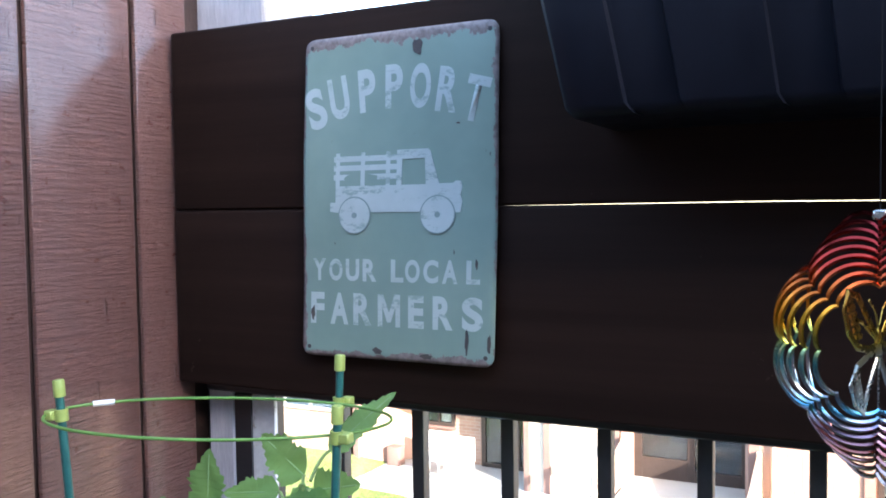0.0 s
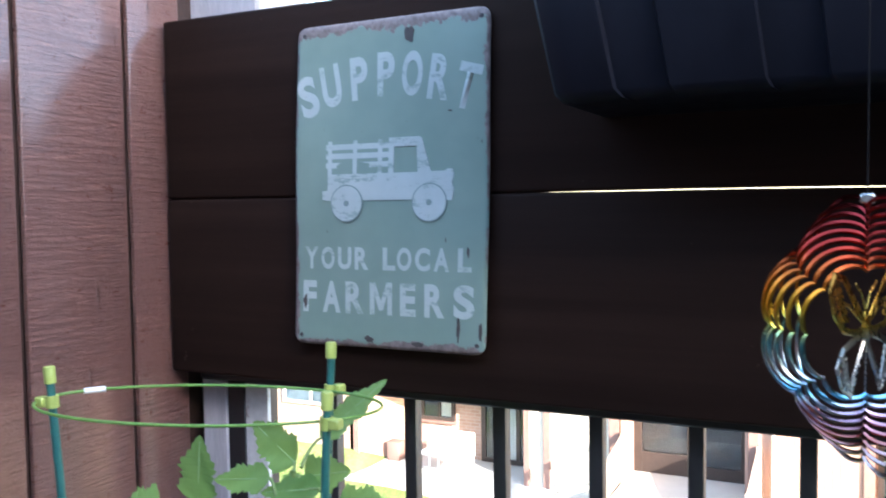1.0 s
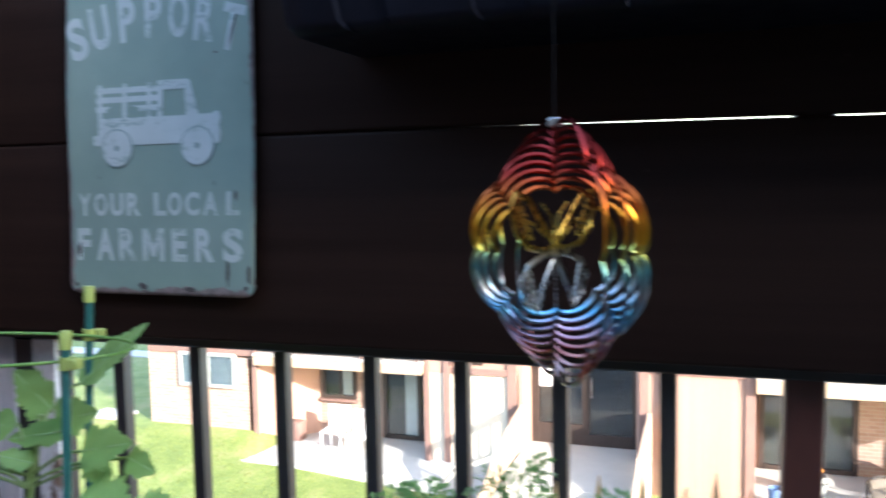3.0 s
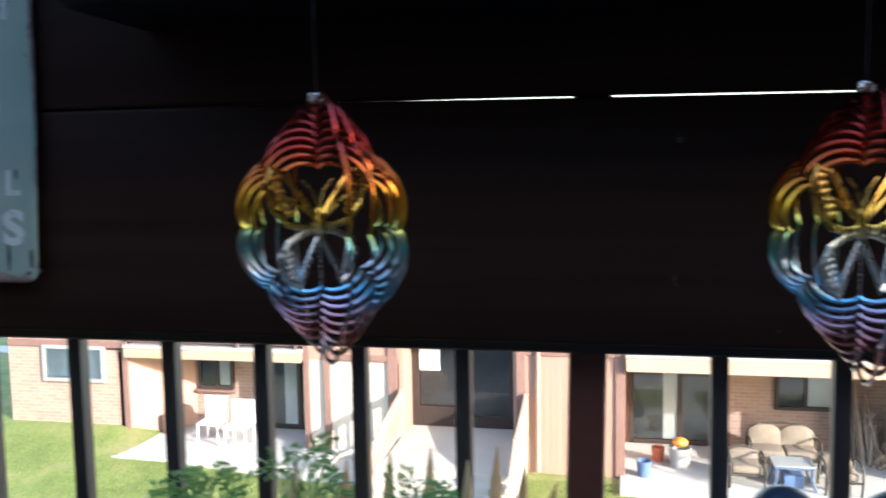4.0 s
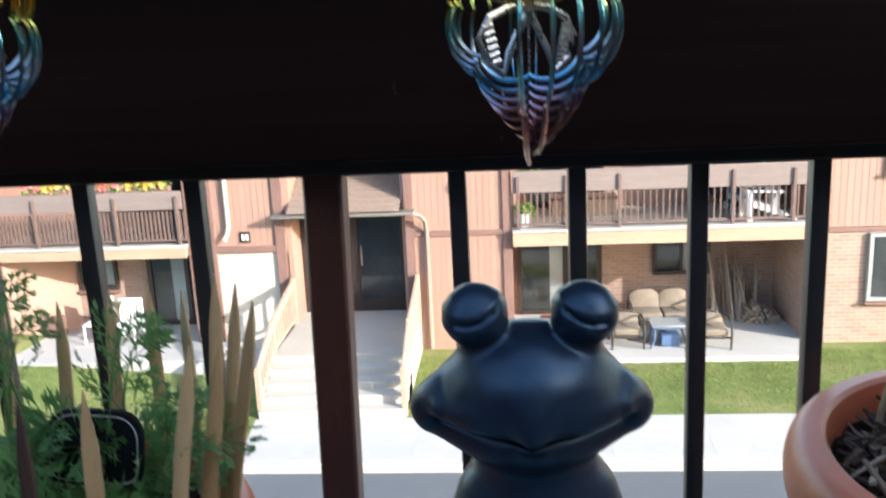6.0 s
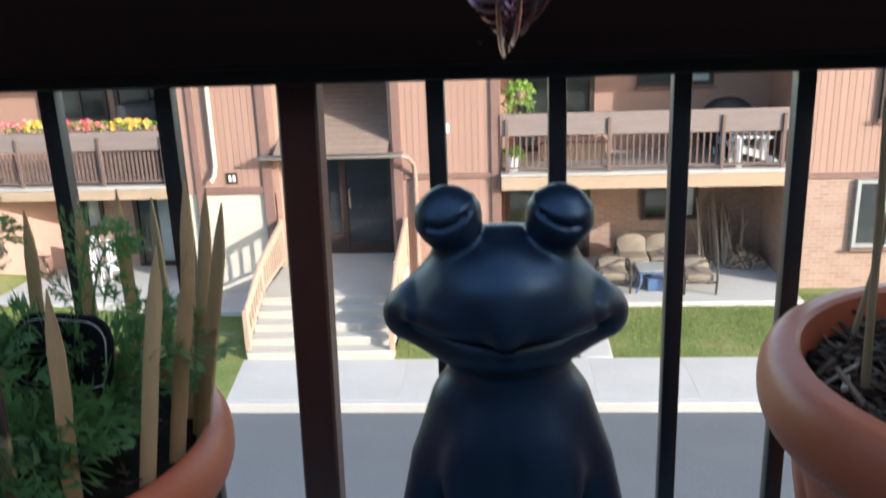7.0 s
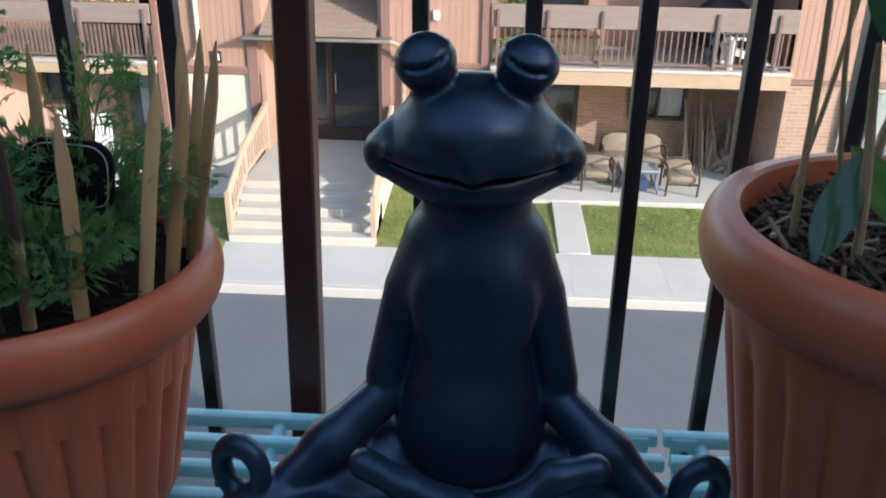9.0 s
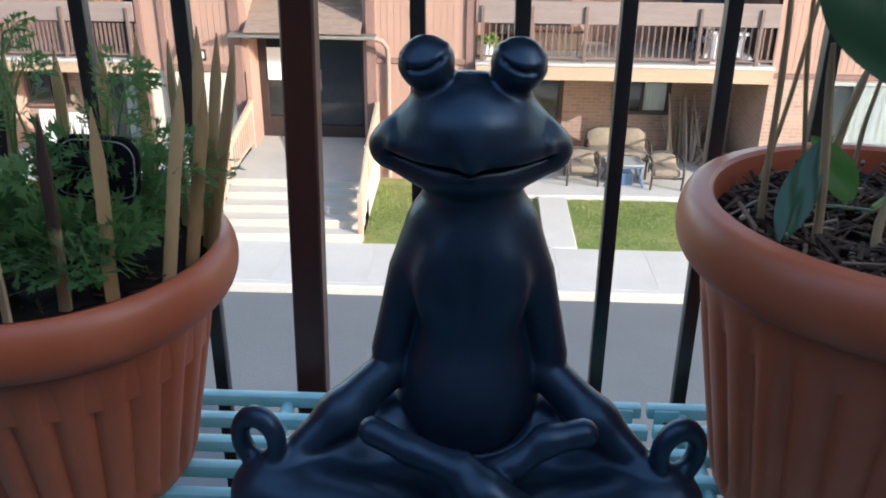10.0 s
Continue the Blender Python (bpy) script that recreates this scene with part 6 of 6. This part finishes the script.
SZ = SOIL_R - 0.03
for b, t, r in (((0.569, 0.482, SZ), (0.566, 0.500, 0.672), 0.0027), ((0.585, 0.560, SZ), (0.612, 0.560, 0.665), 0.0021), ((0.626, 0.560, SZ), (0.597, 0.545, 0.668), 0.0021),
                ((0.596, 0.442, SZ), (0.583, 0.455, 0.636), 0.0034), ((0.628, 0.550, SZ), (0.655, 0.560, 0.600), 0.0042), ((0.622, 0.430, SZ), (0.640, 0.452, 0.545), 0.0036),
                ((0.690, 0.540, SZ), (0.700, 0.545, 0.66), 0.0022), ((0.70, 0.44, SZ), (0.71, 0.45, 0.65), 0.0022), ((0.630, 0.505, SZ), (0.648, 0.52, 0.61), 0.002)):
    cane(b, t, r)


def blade(bm, base, tip, normal, width, fold=0.25, droop=0.0, lobes=0, tooth=0.0, seed=0, nl=26, nw=7, point=0.8):
    """A leaf blade: oval outline, fold along the midrib, droop, lobes and teeth along the rim."""
    rg = random.Random(seed)
    base, tip, up = Vector(base), Vector(tip), Vector(normal).normalized()
    ax = tip - base
    L = ax.length
    d = ax / L
    side = d.cross(up).normalized()
    up = side.cross(d)
    ph = rg.uniform(0, 6)
    rows = []
    for i in range(nl + 1):
        s = i / nl
        half = width * 0.5 * (math.sin(math.pi * min(1, s ** point)) ** 0.75)
        if lobes:
            half *= 1 - 0.30 * (0.5 + 0.5 * math.cos(lobes * 6.283 * s + 0.6)) * (1 - s * 0.4)
        if tooth:
            half += tooth * width * (((s * 9 + ph) % 1.0) - 0.4) * (0.2 if s in (0, 1) else 1) * math.sin(math.pi * s)
        half = max(half, 0.0004)
        row = []
        for j in range(-nw, nw + 1):
            w = j / nw
            p = base + d * L * s + side * half * w + up * (fold * abs(w) * half - droop * L * s * s + 0.05 * half * math.sin(9 * s + 4 * w + ph))
            row.append(bm.verts.new(p))
        rows.append(row)
    for a, b in zip(rows, rows[1:]):
        for j in range(2 * nw):
            bm.faces.new((a[j], a[j + 1], b[j + 1], b[j]))
    return bm


bl = thing("broad_leaf_plant", (0.672, 0.50, SOIL_R), "young plant with broad smooth dark green leaves in the mulch", "plant")
part("stem", tube(bmesh.new(), bez((0.672, 0.50, SOIL_R - 0.01), (0.68, 0.49, 0.58), (0.66, 0.45, 0.655), 10), 0.004, 8), M_STEMGREEN, bl)
leaf = part("leaf", blade(bmesh.new(), (0.577, 0.436, 0.711), (0.616, 0.425, 0.615), (-0.15, -0.85, 0.5), 0.072, 0.12, 0.05, seed=3, point=0.7), M_BIGLEAF, bl, "broad glossy dark green leaf")
part("vein", tube(bmesh.new(), bez((0.577, 0.4345, 0.711), (0.593, 0.429, 0.672), (0.6125, 0.4225, 0.625), 8), 0.0008, 5), M_VEIN, leaf, "pale midrib")
part("leaf_stalk", tube(bmesh.new(), bez((0.66, 0.45, 0.655), (0.62, 0.445, 0.73), (0.577, 0.436, 0.711), 8), 0.0022, 6), M_STEMGREEN, bl)
leaf = part("leaf", blade(bmesh.new(), (0.590, 0.462, 0.570), (0.566, 0.440, 0.502), (-0.75, -0.6, 0.15), 0.027, 0.12, 0.0, seed=5, point=1.0), M_BIGLEAF, bl, "dark green leaf hanging to the mulch")
leaf = part("leaf", blade(bmesh.new(), (0.622, 0.466, 0.527), (0.584, 0.466, 0.572), (0.1, -0.8, 0.5), 0.028, 0.2, 0.0, seed=8, point=0.8), M_FRESHLEAF, bl, "fresh green leaf lit from behind")
part("vein", tube(bmesh.new(), bez((0.635, 0.4605, 0.521), (0.61, 0.460, 0.5245), (0.592, 0.4585, 0.5255), 6), 0.0010, 5), M_VEIN, bl, "pale midrib")
part("leaf_stalk", tube(bmesh.new(), bez((0.672, 0.50, SOIL_R), (0.665, 0.48, 0.54), (0.634, 0.462, 0.522), 6), 0.0025, 6), M_STEMGREEN, bl)
part("leaf", blade(bmesh.new(), (0.69, 0.49, 0.62), (0.78, 0.46, 0.64), (0.1, -0.6, 0.8), 0.09, 0.15, 0.1, seed=4, point=0.62), M_BIGLEAF, bl)

# ---- tomato plant in its cage ----
TP = (-0.418, 0.428)
POT_TOP = 0.22
tp = thing("tomato_pot", (TP[0], TP[1], FLOOR), "terracotta-coloured pot on the balcony floor holding a caged tomato plant", "pot")
pr = [(0.0, FLOOR + 0.001), (0.10, FLOOR + 0.001), (0.145, POT_TOP - 0.03), (0.155, POT_TOP - 0.03), (0.158, POT_TOP), (0.14, POT_TOP), (0.135, POT_TOP - 0.05), (0.0, POT_TOP - 0.05)]
part("body", lathe(bmesh.new(), pr, TP, 48), M_TERRA, tp)
cage = thing("plant_cage", (TP[0], TP[1], POT_TOP - 0.05), "green plant cage of coated poles with a ring and lime clips", "plant cage")
POLES = [((-0.528, 0.374, 0.7116), (-0.5343, 0.3727, 0.740)), ((-0.3089, 0.4298, 0.7027), (-0.309, 0.431, 0.7266)), ((-0.3554, 0.5074, 0.7083), (-0.3563, 0.5092, 0.7491))]
ux, uy = -0.4188, 0.4269
pl_n = (Vector(POLES[1][0]) - Vector(POLES[0][0])).cross(Vector(POLES[2][0]) - Vector(POLES[0][0]))


def ring_z(x, y):
    p0 = Vector(POLES[0][0])
    return p0.z - (pl_n.x * (x - p0.x) + pl_n.y * (y - p0.y)) / pl_n.z


ring_pts = []
for k in range(73):
    a = 6.28318 * k / 72
    u, w = 0.138 * math.cos(a), 0.0545 * math.sin(a)
    x, y = ux + 0.9 * u - 0.435 * w, uy + 0.435 * u + 0.9 * w
    ring_pts.append((x, y, ring_z(x, y)))
part("ring", tube(bmesh.new(), ring_pts, 0.0013, 8, cap=False), M_RING, cage, "green coated wire ring")
part("sleeve", tube(bmesh.new(), ring_pts[27:30], 0.0026, 8), M_WHITEPL, cage, "white plastic joining sleeve")
for clip, top in POLES:
    c, t = Vector(clip), Vector(top)
    foot = Vector((TP[0] + (t.x - TP[0]) * 0.72, TP[1] + (t.y - TP[1]) * 0.72, POT_TOP - 0.06))
    part("pole", tube(bmesh.new(), [foot, t - Vector((0, 0, 0.004))], 0.0034, 10), M_CAGEPOLE, cage, "teal coated pole")
    d = (t - foot).normalized()
    part("cap", tube(bmesh.new(), [t - d * 0.0135, t - d * 0.001, t], [0.0046, 0.0046, 0.004], 12), M_CLIP, cage, "lime plastic end cap")
    on = foot + d * ((c.z - foot.z) / d.z)
    out = Vector((ux - on.x, uy - on.y, 0)).normalized()
    bm = bmesh.new()
    tube(bm, [on - d * 0.0048, on + d * 0.0048], 0.0052, 12)
    e = on - out * 0.008
    box(bm, e.x - 0.0045, e.x + 0.0045, e.y - 0.0045, e.y + 0.0045, e.z - 0.004, e.z + 0.004, bevel=0.001)
    part("clip", bm, M_CLIP, cage, "lime plastic clip")

tomato = thing("tomato_plant", (TP[0], TP[1], POT_TOP - 0.05), "young tomato plant with lobed light green leaves", "plant")
trunk = bez((TP[0], TP[1], POT_TOP - 0.06), (-0.40, 0.44, 0.45), (-0.357, 0.452, 0.655), 14)
part("stem", tube(bmesh.new(), trunk, [0.0055 - 0.00022 * i for i in range(15)], 8), M_STEMGREEN, tomato)
LEAVES = [  # stalk start, leaf base, tip, facing, width
    ((-0.355, 0.46, 0.655), (-0.3630, 0.5000, 0.6680), (-0.3130, 0.5250, 0.7180), (-0.2, -0.95, 0.2), 0.0189),
    ((-0.365, 0.44, 0.61), (-0.4270, 0.4200, 0.6300), (-0.4200, 0.4150, 0.6850), (0.2, -0.98, 0.15), 0.0255),
    ((-0.365, 0.44, 0.635), (-0.3750, 0.4450, 0.6480), (-0.4290, 0.4400, 0.6420), (0.1, -0.85, 0.5), 0.0189),
    ((-0.365, 0.44, 0.61), (-0.4630, 0.4150, 0.6250), (-0.4980, 0.4050, 0.6190), (0.1, -0.75, 0.65), 0.0255),
    ((-0.36, 0.455, 0.64), (-0.3790, 0.4850, 0.6490), (-0.4360, 0.5000, 0.6750), (0.1, -0.95, 0.3), 0.0272),
    ((-0.36, 0.45, 0.64), (-0.3520, 0.4600, 0.6480), (-0.3060, 0.4550, 0.6600), (0.1, -0.95, 0.3), 0.0247),
    ((-0.36, 0.445, 0.63), (-0.3270, 0.4450, 0.6460), (-0.3820, 0.4400, 0.6380), (0.0, -0.75, 0.65), 0.0181),
    ((-0.36, 0.445, 0.61), (-0.3080, 0.4400, 0.6340), (-0.2550, 0.4300, 0.6480), (0.1, -0.85, 0.5), 0.0263),
    ((-0.36, 0.445, 0.6), (-0.2660, 0.4400, 0.6330), (-0.2350, 0.4300, 0.6280), (0.2, -0.9, 0.3), 0.0165),
    ((-0.365, 0.44, 0.6), (-0.3840, 0.4300, 0.6140), (-0.4260, 0.4200, 0.6090), (0.0, -0.7, 0.7), 0.0206),
    ((-0.365, 0.44, 0.6), (-0.4280, 0.4200, 0.6160), (-0.4680, 0.4100, 0.6010), (0.0, -0.7, 0.7), 0.0222),
    ((-0.365, 0.45, 0.63), (-0.3820, 0.4700, 0.6350), (-0.3640, 0.4700, 0.6460), (0.1, -0.8, 0.6), 0.0091),
    ((-0.365, 0.44, 0.6), (-0.3560, 0.4400, 0.6200), (-0.3860, 0.4300, 0.6280), (0.0, -0.7, 0.7), 0.0140),
    ((-0.365, 0.44, 0.6), (-0.3120, 0.4500, 0.6220), (-0.2820, 0.4400, 0.6170), (0.1, -0.8, 0.6), 0.0181),
    ((-0.37, 0.435, 0.58), (-0.42, 0.41, 0.60), (-0.485, 0.385, 0.615), (0.2, -0.6, 0.8), 0.045),
    ((-0.36, 0.435, 0.58), (-0.30, 0.42, 0.60), (-0.245, 0.415, 0.60), (0.1, -0.6, 0.8), 0.045),
    ((-0.37, 0.435, 0.55), (-0.36, 0.38, 0.56), (-0.32, 0.35, 0.57), (0.1, -0.5, 0.85), 0.05),
    ((-0.38, 0.435, 0.5), (-0.44, 0.44, 0.54), (-0.50, 0.45, 0.55), (0.1, -0.4, 0.9), 0.05),
    ((-0.38, 0.435, 0.5), (-0.32, 0.47, 0.55), (-0.25, 0.49, 0.58), (0.1, -0.5, 0.85), 0.05)]
for i, (s0, lb, tip, nrm, wd) in enumerate(LEAVES):
    mid = ((Vector(s0) + Vector(lb)) / 2 + Vector((0, 0, 0.008)))
    stalk = part("leaf_stalk", tube(bmesh.new(), bez(s0, mid, lb, 6), 0.0014, 6), M_STEMGREEN, tomato)
    leaf = part("leaf", blade(bmesh.new(), lb, tip, nrm, wd * 1.45, 0.14, 0.04, 2.4, 0.11, seed=i + 30, nl=72, point=0.60), M_TOMATO, tomato)
    part("vein", tube(bmesh.new(), bez(lb, (Vector(lb) + Vector(tip)) / 2, Vector(lb).lerp(Vector(tip), 0.92) - Vector(nrm).normalized() * 0.03 * (Vector(tip) - Vector(lb)).length, 5), 0.0005, 5), M_LEAFVEIN, leaf)


# ---- the frog statue ----
def surface(field, lo, hi, step):
    """A closed skin round the inside (field < 0) of a solid given as a function, by averaging edge crossings cell by cell."""
    nx, ny, nz = (int((b - a) / step) + 2 for a, b in zip(lo, hi))
    xs, ys, zs = (a + step * np.arange(n) for a, n in zip(lo, (nx, ny, nz)))
    F = field(xs[:, None, None], ys[None, :, None], zs[None, None, :]).astype(np.float32)
    ins = F < 0
    total = np.zeros((nx - 1, ny - 1, nz - 1, 3), np.float32)
    count = np.zeros((nx - 1, ny - 1, nz - 1), np.float32)
    corners = [(i, j, k) for i in (0, 1) for j in (0, 1) for k in (0, 1)]

    def sub(A, c):
        return A[c[0]:nx - 1 + c[0], c[1]:ny - 1 + c[1], c[2]:nz - 1 + c[2]]

    for axis in range(3):
        for c in corners:
            if c[axis]:
                continue
            e = list(c)
            e[axis] = 1
            f0, f1 = sub(F, c), sub(F, tuple(e))
            cross = (f0 < 0) != (f1 < 0)
            t = np.where(cross, f0 / np.where(cross, f0 - f1, 1), 0)
            for ax in range(3):
                total[..., ax] += np.where(cross, c[ax] + (t if ax == axis else 0), 0)
            count += cross
    has = count > 0
    index = np.full(has.shape, -1, np.int64)
    index[has] = np.arange(has.sum())
    cells = np.argwhere(has)
    co = (cells + total[has] / count[has][:, None]) * step + np.array(lo)
    quads = []
    for axis in range(3):
        a, b = (axis + 1) % 3, (axis + 2) % 3
        s0, s1 = [slice(None)] * 3, [slice(None)] * 3
        s0[axis], s1[axis] = slice(0, -1), slice(1, None)
        i0, i1 = ins[tuple(s0)], ins[tuple(s1)]
        for flip, sel in ((False, i0 & ~i1), (True, ~i0 & i1)):
            at = np.argwhere(sel)
            at = at[(at[:, a] > 0) & (at[:, b] > 0) & (at[:, a] < (nx, ny, nz)[a] - 1) & (at[:, b] < (nx, ny, nz)[b] - 1)]
            da, db = np.eye(3, dtype=int)[a], np.eye(3, dtype=int)[b]
            q = [index[tuple((at - x).T)] for x in (da + db, db, 0 * da, da)]
            q = np.stack(q if not flip else q[::-1], 1)
            quads.append(q[(q >= 0).all(1)])
    return co, np.concatenate(quads)


def smin(a, b, k):
    h_ = np.clip(0.5 + 0.5 * (b - a) / k, 0, 1)
    return b + (a - b) * h_ - k * h_ * (1 - h_)


FX, FZ = 0.3555, TABLE_Z


def frog_field(X, Y, Z):
    x, y, z = X - FX, Y, Z
    ax = np.sqrt(x * x + 1e-9)

    def ell(c, r):
        q = np.sqrt(((ax - c[0]) / r[0]) ** 2 + ((y - c[1]) / r[1]) ** 2 + ((z - c[2]) / r[2]) ** 2)
        return (q - 1) * min(r)

    def mid(c, r):
        q = np.sqrt(((x - c[0]) / r[0]) ** 2 + ((y - c[1]) / r[1]) ** 2 + ((z - c[2]) / r[2]) ** 2)
        return (q - 1) * min(r)

    def cap(a, b, r0, r1, xx=None):
        xx = ax if xx is None else xx
        d = np.subtract(b, a)
        t = np.clip(((xx - a[0]) * d[0] + (y - a[1]) * d[1] + (z - a[2]) * d[2]) / (d @ d), 0, 1)
        return np.sqrt((xx - a[0] - t * d[0]) ** 2 + (y - a[1] - t * d[1]) ** 2 + (z - a[2] - t * d[2]) ** 2) - (r0 + (r1 - r0) * t)

    # head: brow, wide mouth with a bowed upper lip, lower jaw set back
    head = mid((0, 0.494, 0.571), (0.046, 0.047, 0.0305))
    head = smin(head, cap((0.0, 0.474, 0.564), (0.0610, 0.498, 0.5505), 0.028, 0.0115), 0.014)
    head = smin(head, cap((0.026, 0.490, 0.584), (0.0530, 0.497, 0.5560), 0.0110, 0.0120), 0.012)
    head = smin(head, cap((0.0, 0.472, 0.588), (0.0, 0.4480, 0.5610), 0.0080, 0.0050), 0.014)
    head = smin(head, cap((0.0, 0.490, 0.5920), (0.026, 0.489, 0.5920), 0.0120, 0.0120), 0.012)
    q2 = np.minimum(ax, 0.052) ** 2
    y0, z0, y1, z1 = 0.476 + 5.0 * q2, 0.5805 - 9.0 * q2, 0.4575 + 3.0 * q2 + 1600.0 * q2 * q2, 0.5560
    t = np.clip(((y - y0) * (y1 - y0) + (z - z0) * (z1 - z0)) / ((y1 - y0) ** 2 + (z1 - z0) ** 2), 0, 1)
    face = np.sqrt((y - y0 - t * (y1 - y0)) ** 2 + (z - z0 - t * (z1 - z0)) ** 2 + np.maximum(ax - 0.052, 0) ** 2) - (0.0155 - 0.0075 * t) * (1 - 130.0 * q2)
    head = smin(head, face, 0.012)
    jaw = cap((0.0, 0.488, 0.5400), (0.0585, 0.502, 0.5445), 0.0235, 0.0140)
    jaw = smin(jaw, mid((0, 0.496, 0.534), (0.044, 0.040, 0.0195)), 0.014)
    jaw = smin(jaw, mid((0, 0.4590, 0.5415), (0.010, 0.0085, 0.0048)), 0.004)
    # the upper lip hangs over the jaw along a bowed line with a small beak in the middle
    line = 0.5475 + 0.30 * ax * ax + 0.35 * np.clip(ax - 0.050, 0, 1) - 0.0022 * np.exp(-(ax / 0.008) ** 2)
    head = smin(head, cap((0.0, 0.4510, 0.5600), (0.0, 0.4435, 0.5515), 0.0060, 0.0046), 0.008)
    upper = -smin(-head, z - line, 0.0022)
    lower = -smin(-jaw, (line - 0.0036) - z, 0.0026)
    core = mid((0, 0.510, 0.550), (0.061, 0.036, 0.016))
    skull = smin(np.minimum(upper, core), lower, 0.0012)
    w = np.clip((ax - 0.055) / 0.009, 0, 1)
    skull = (1 - w) * skull + w * smin(head, jaw, 0.009)
    eye = ell((0.0312, 0.481, 0.6125), (0.0192, 0.0190, 0.0190))
    ex = ax - 0.0312
    lidz = 0.6120 - 0.32 * ex + 22.0 * ex * ex
    lid = np.maximum(np.maximum(np.abs(z - lidz) - 0.0013, -(eye + 0.0024)), np.maximum(np.abs(ex) - 0.0112, y - 0.478))
    eye = eye - 0.0011 * np.clip(1 - np.abs(z - lidz - 0.0045) / 0.0045, 0, 1) - 0.0008 * np.clip(1 - np.abs(z - lidz + 0.0045) / 0.0045, 0, 1)
    eye = -smin(-eye, lid, 0.0014)
    skull = smin(skull, eye, 0.0060)
    # everything below the neck sits a little to one side
    x = x - 0.0032
    ax = np.sqrt(x * x + 1e-9)
    trunk_ = smin(mid((0, 0.497, 0.452), (0.040, 0.038, 0.055)), mid((0, 0.500, 0.350), (0.058, 0.062, 0.066)), 0.045)
    trunk_ = smin(trunk_, cap((0.0, 0.503, 0.535), (0.0, 0.503, 0.48), 0.0355, 0.036, x), 0.020)
    trunk_ = smin(trunk_, ell((0.020, 0.467, 0.448), (0.018, 0.008, 0.020)), 0.022)
    trunk_ = -smin(-trunk_, cap((0.0, 0.452, 0.470), (0.0, 0.4480, 0.425), 0.0022, 0.0010, x), 0.010)
    body_ = smin(trunk_, skull, 0.007)
    # arms
    arm = smin(cap((0.0325, 0.504, 0.486), (0.0480, 0.500, 0.448), 0.0170, 0.0165), cap((0.0480, 0.500, 0.448), (0.0620, 0.490, 0.381), 0.0165, 0.0162), 0.0004)
    body_ = smin(body_, arm, 0.0035 + 0.018 * np.clip((z - 0.415) / 0.04, 0, 1))
    fore = smin(cap((0.0605, 0.486, 0.3685), (0.100, 0.461, 0.338), 0.0160, 0.0175), cap((0.100, 0.461, 0.338), (0.142, 0.432, 0.308), 0.0175, 0.0120), 0.01)
    body_ = smin(body_, fore, 0.0035)
    # legs folded under, shins and feet crossing in front
    thigh = cap((0.045, 0.505, 0.306), (0.150, 0.430, 0.285), 0.038, 0.030)
    thigh = smin(thigh, cap((0.150, 0.428, 0.285), (0.05, 0.388, 0.288), 0.030, 0.027), 0.014)
    thigh = smin(thigh, mid((0, 0.45, 0.280), (0.13, 0.075, 0.028)), 0.02)
    body_ = smin(body_, thigh, 0.006)
    footL = smin(cap((-0.070, 0.420, 0.352), (-0.041, 0.408, 0.345), 0.0112, 0.0100, x), cap((-0.041, 0.408, 0.345), (-0.004, 0.396, 0.338), 0.0100, 0.0125, x), 0.008)
    footL = smin(footL, cap((-0.004, 0.396, 0.338), (0.012, 0.386, 0.326), 0.0125, 0.016, x), 0.006)
    footL = smin(footL, cap((0.012, 0.386, 0.326), (0.050, 0.376, 0.300), 0.016, 0.021, x), 0.012)
    footR = smin(cap((0.085, 0.420, 0.356), (0.058, 0.413, 0.354), 0.0112, 0.0108, x), cap((0.058, 0.413, 0.354), (0.034, 0.405, 0.336), 0.0108, 0.0100, x), 0.008)
    footR = smin(footR, cap((0.034, 0.405, 0.336), (0.012, 0.404, 0.326), 0.0100, 0.011, x), 0.008)
    body_ = smin(body_, np.minimum(footL, footR), 0.003)
    # a crease between thigh and shin
    crease = cap((0.145, 0.402, 0.315), (0.075, 0.405, 0.330), 0.0025, 0.0025)
    body_ = -smin(-body_, crease, 0.006)
    # hands: thumb and finger closed to a ring, other fingers laid down with grooves between
    hx, hy, hz = ax - 0.1600, y - 0.432, z - 0.3325
    c, s = math.cos(0.30), math.sin(0.30)
    u, v = hx * c + hy * s, hz
    w = -hx * s + hy * c
    ringd = np.sqrt((np.sqrt((u * 1.2) ** 2 + (v * 0.93) ** 2) - 0.0190) ** 2 + w * w) - 0.0084
    body_ = smin(body_, ringd, 0.004)
    body_ = smin(body_, cap((0.136, 0.434, 0.310), (0.156, 0.424, 0.302), 0.0135, 0.0135), 0.006)
    for dx, dz in ((0.002, 0.0), (-0.012, -0.003), (-0.026, -0.006)):
        body_ = smin(body_, cap((0.148 + dx, 0.428, 0.306 + dz), (0.166 + dx * 1.2, 0.394, 0.284 + dz), 0.0085, 0.0070), 0.0018)
    return np.maximum(body_, FZ + 0.001 - z)


co, quads = surface(frog_field, (FX - 0.215, 0.345, FZ - 0.004), (FX + 0.215, 0.585, 0.642), 0.0018)
fm = bpy.data.meshes.new("frog_statue")
fm.from_pydata(co.tolist(), [], quads.tolist())
fm.materials.append(M_FROG)
fm.shade_smooth()
frog = new("frog_statue", fm)
sm = frog.modifiers.new("soft", "SMOOTH")
sm.factor, sm.iterations = 0.5, 2
tagged(frog, "dark blue-black resin statue of a meditating frog on the teal table", "statue")
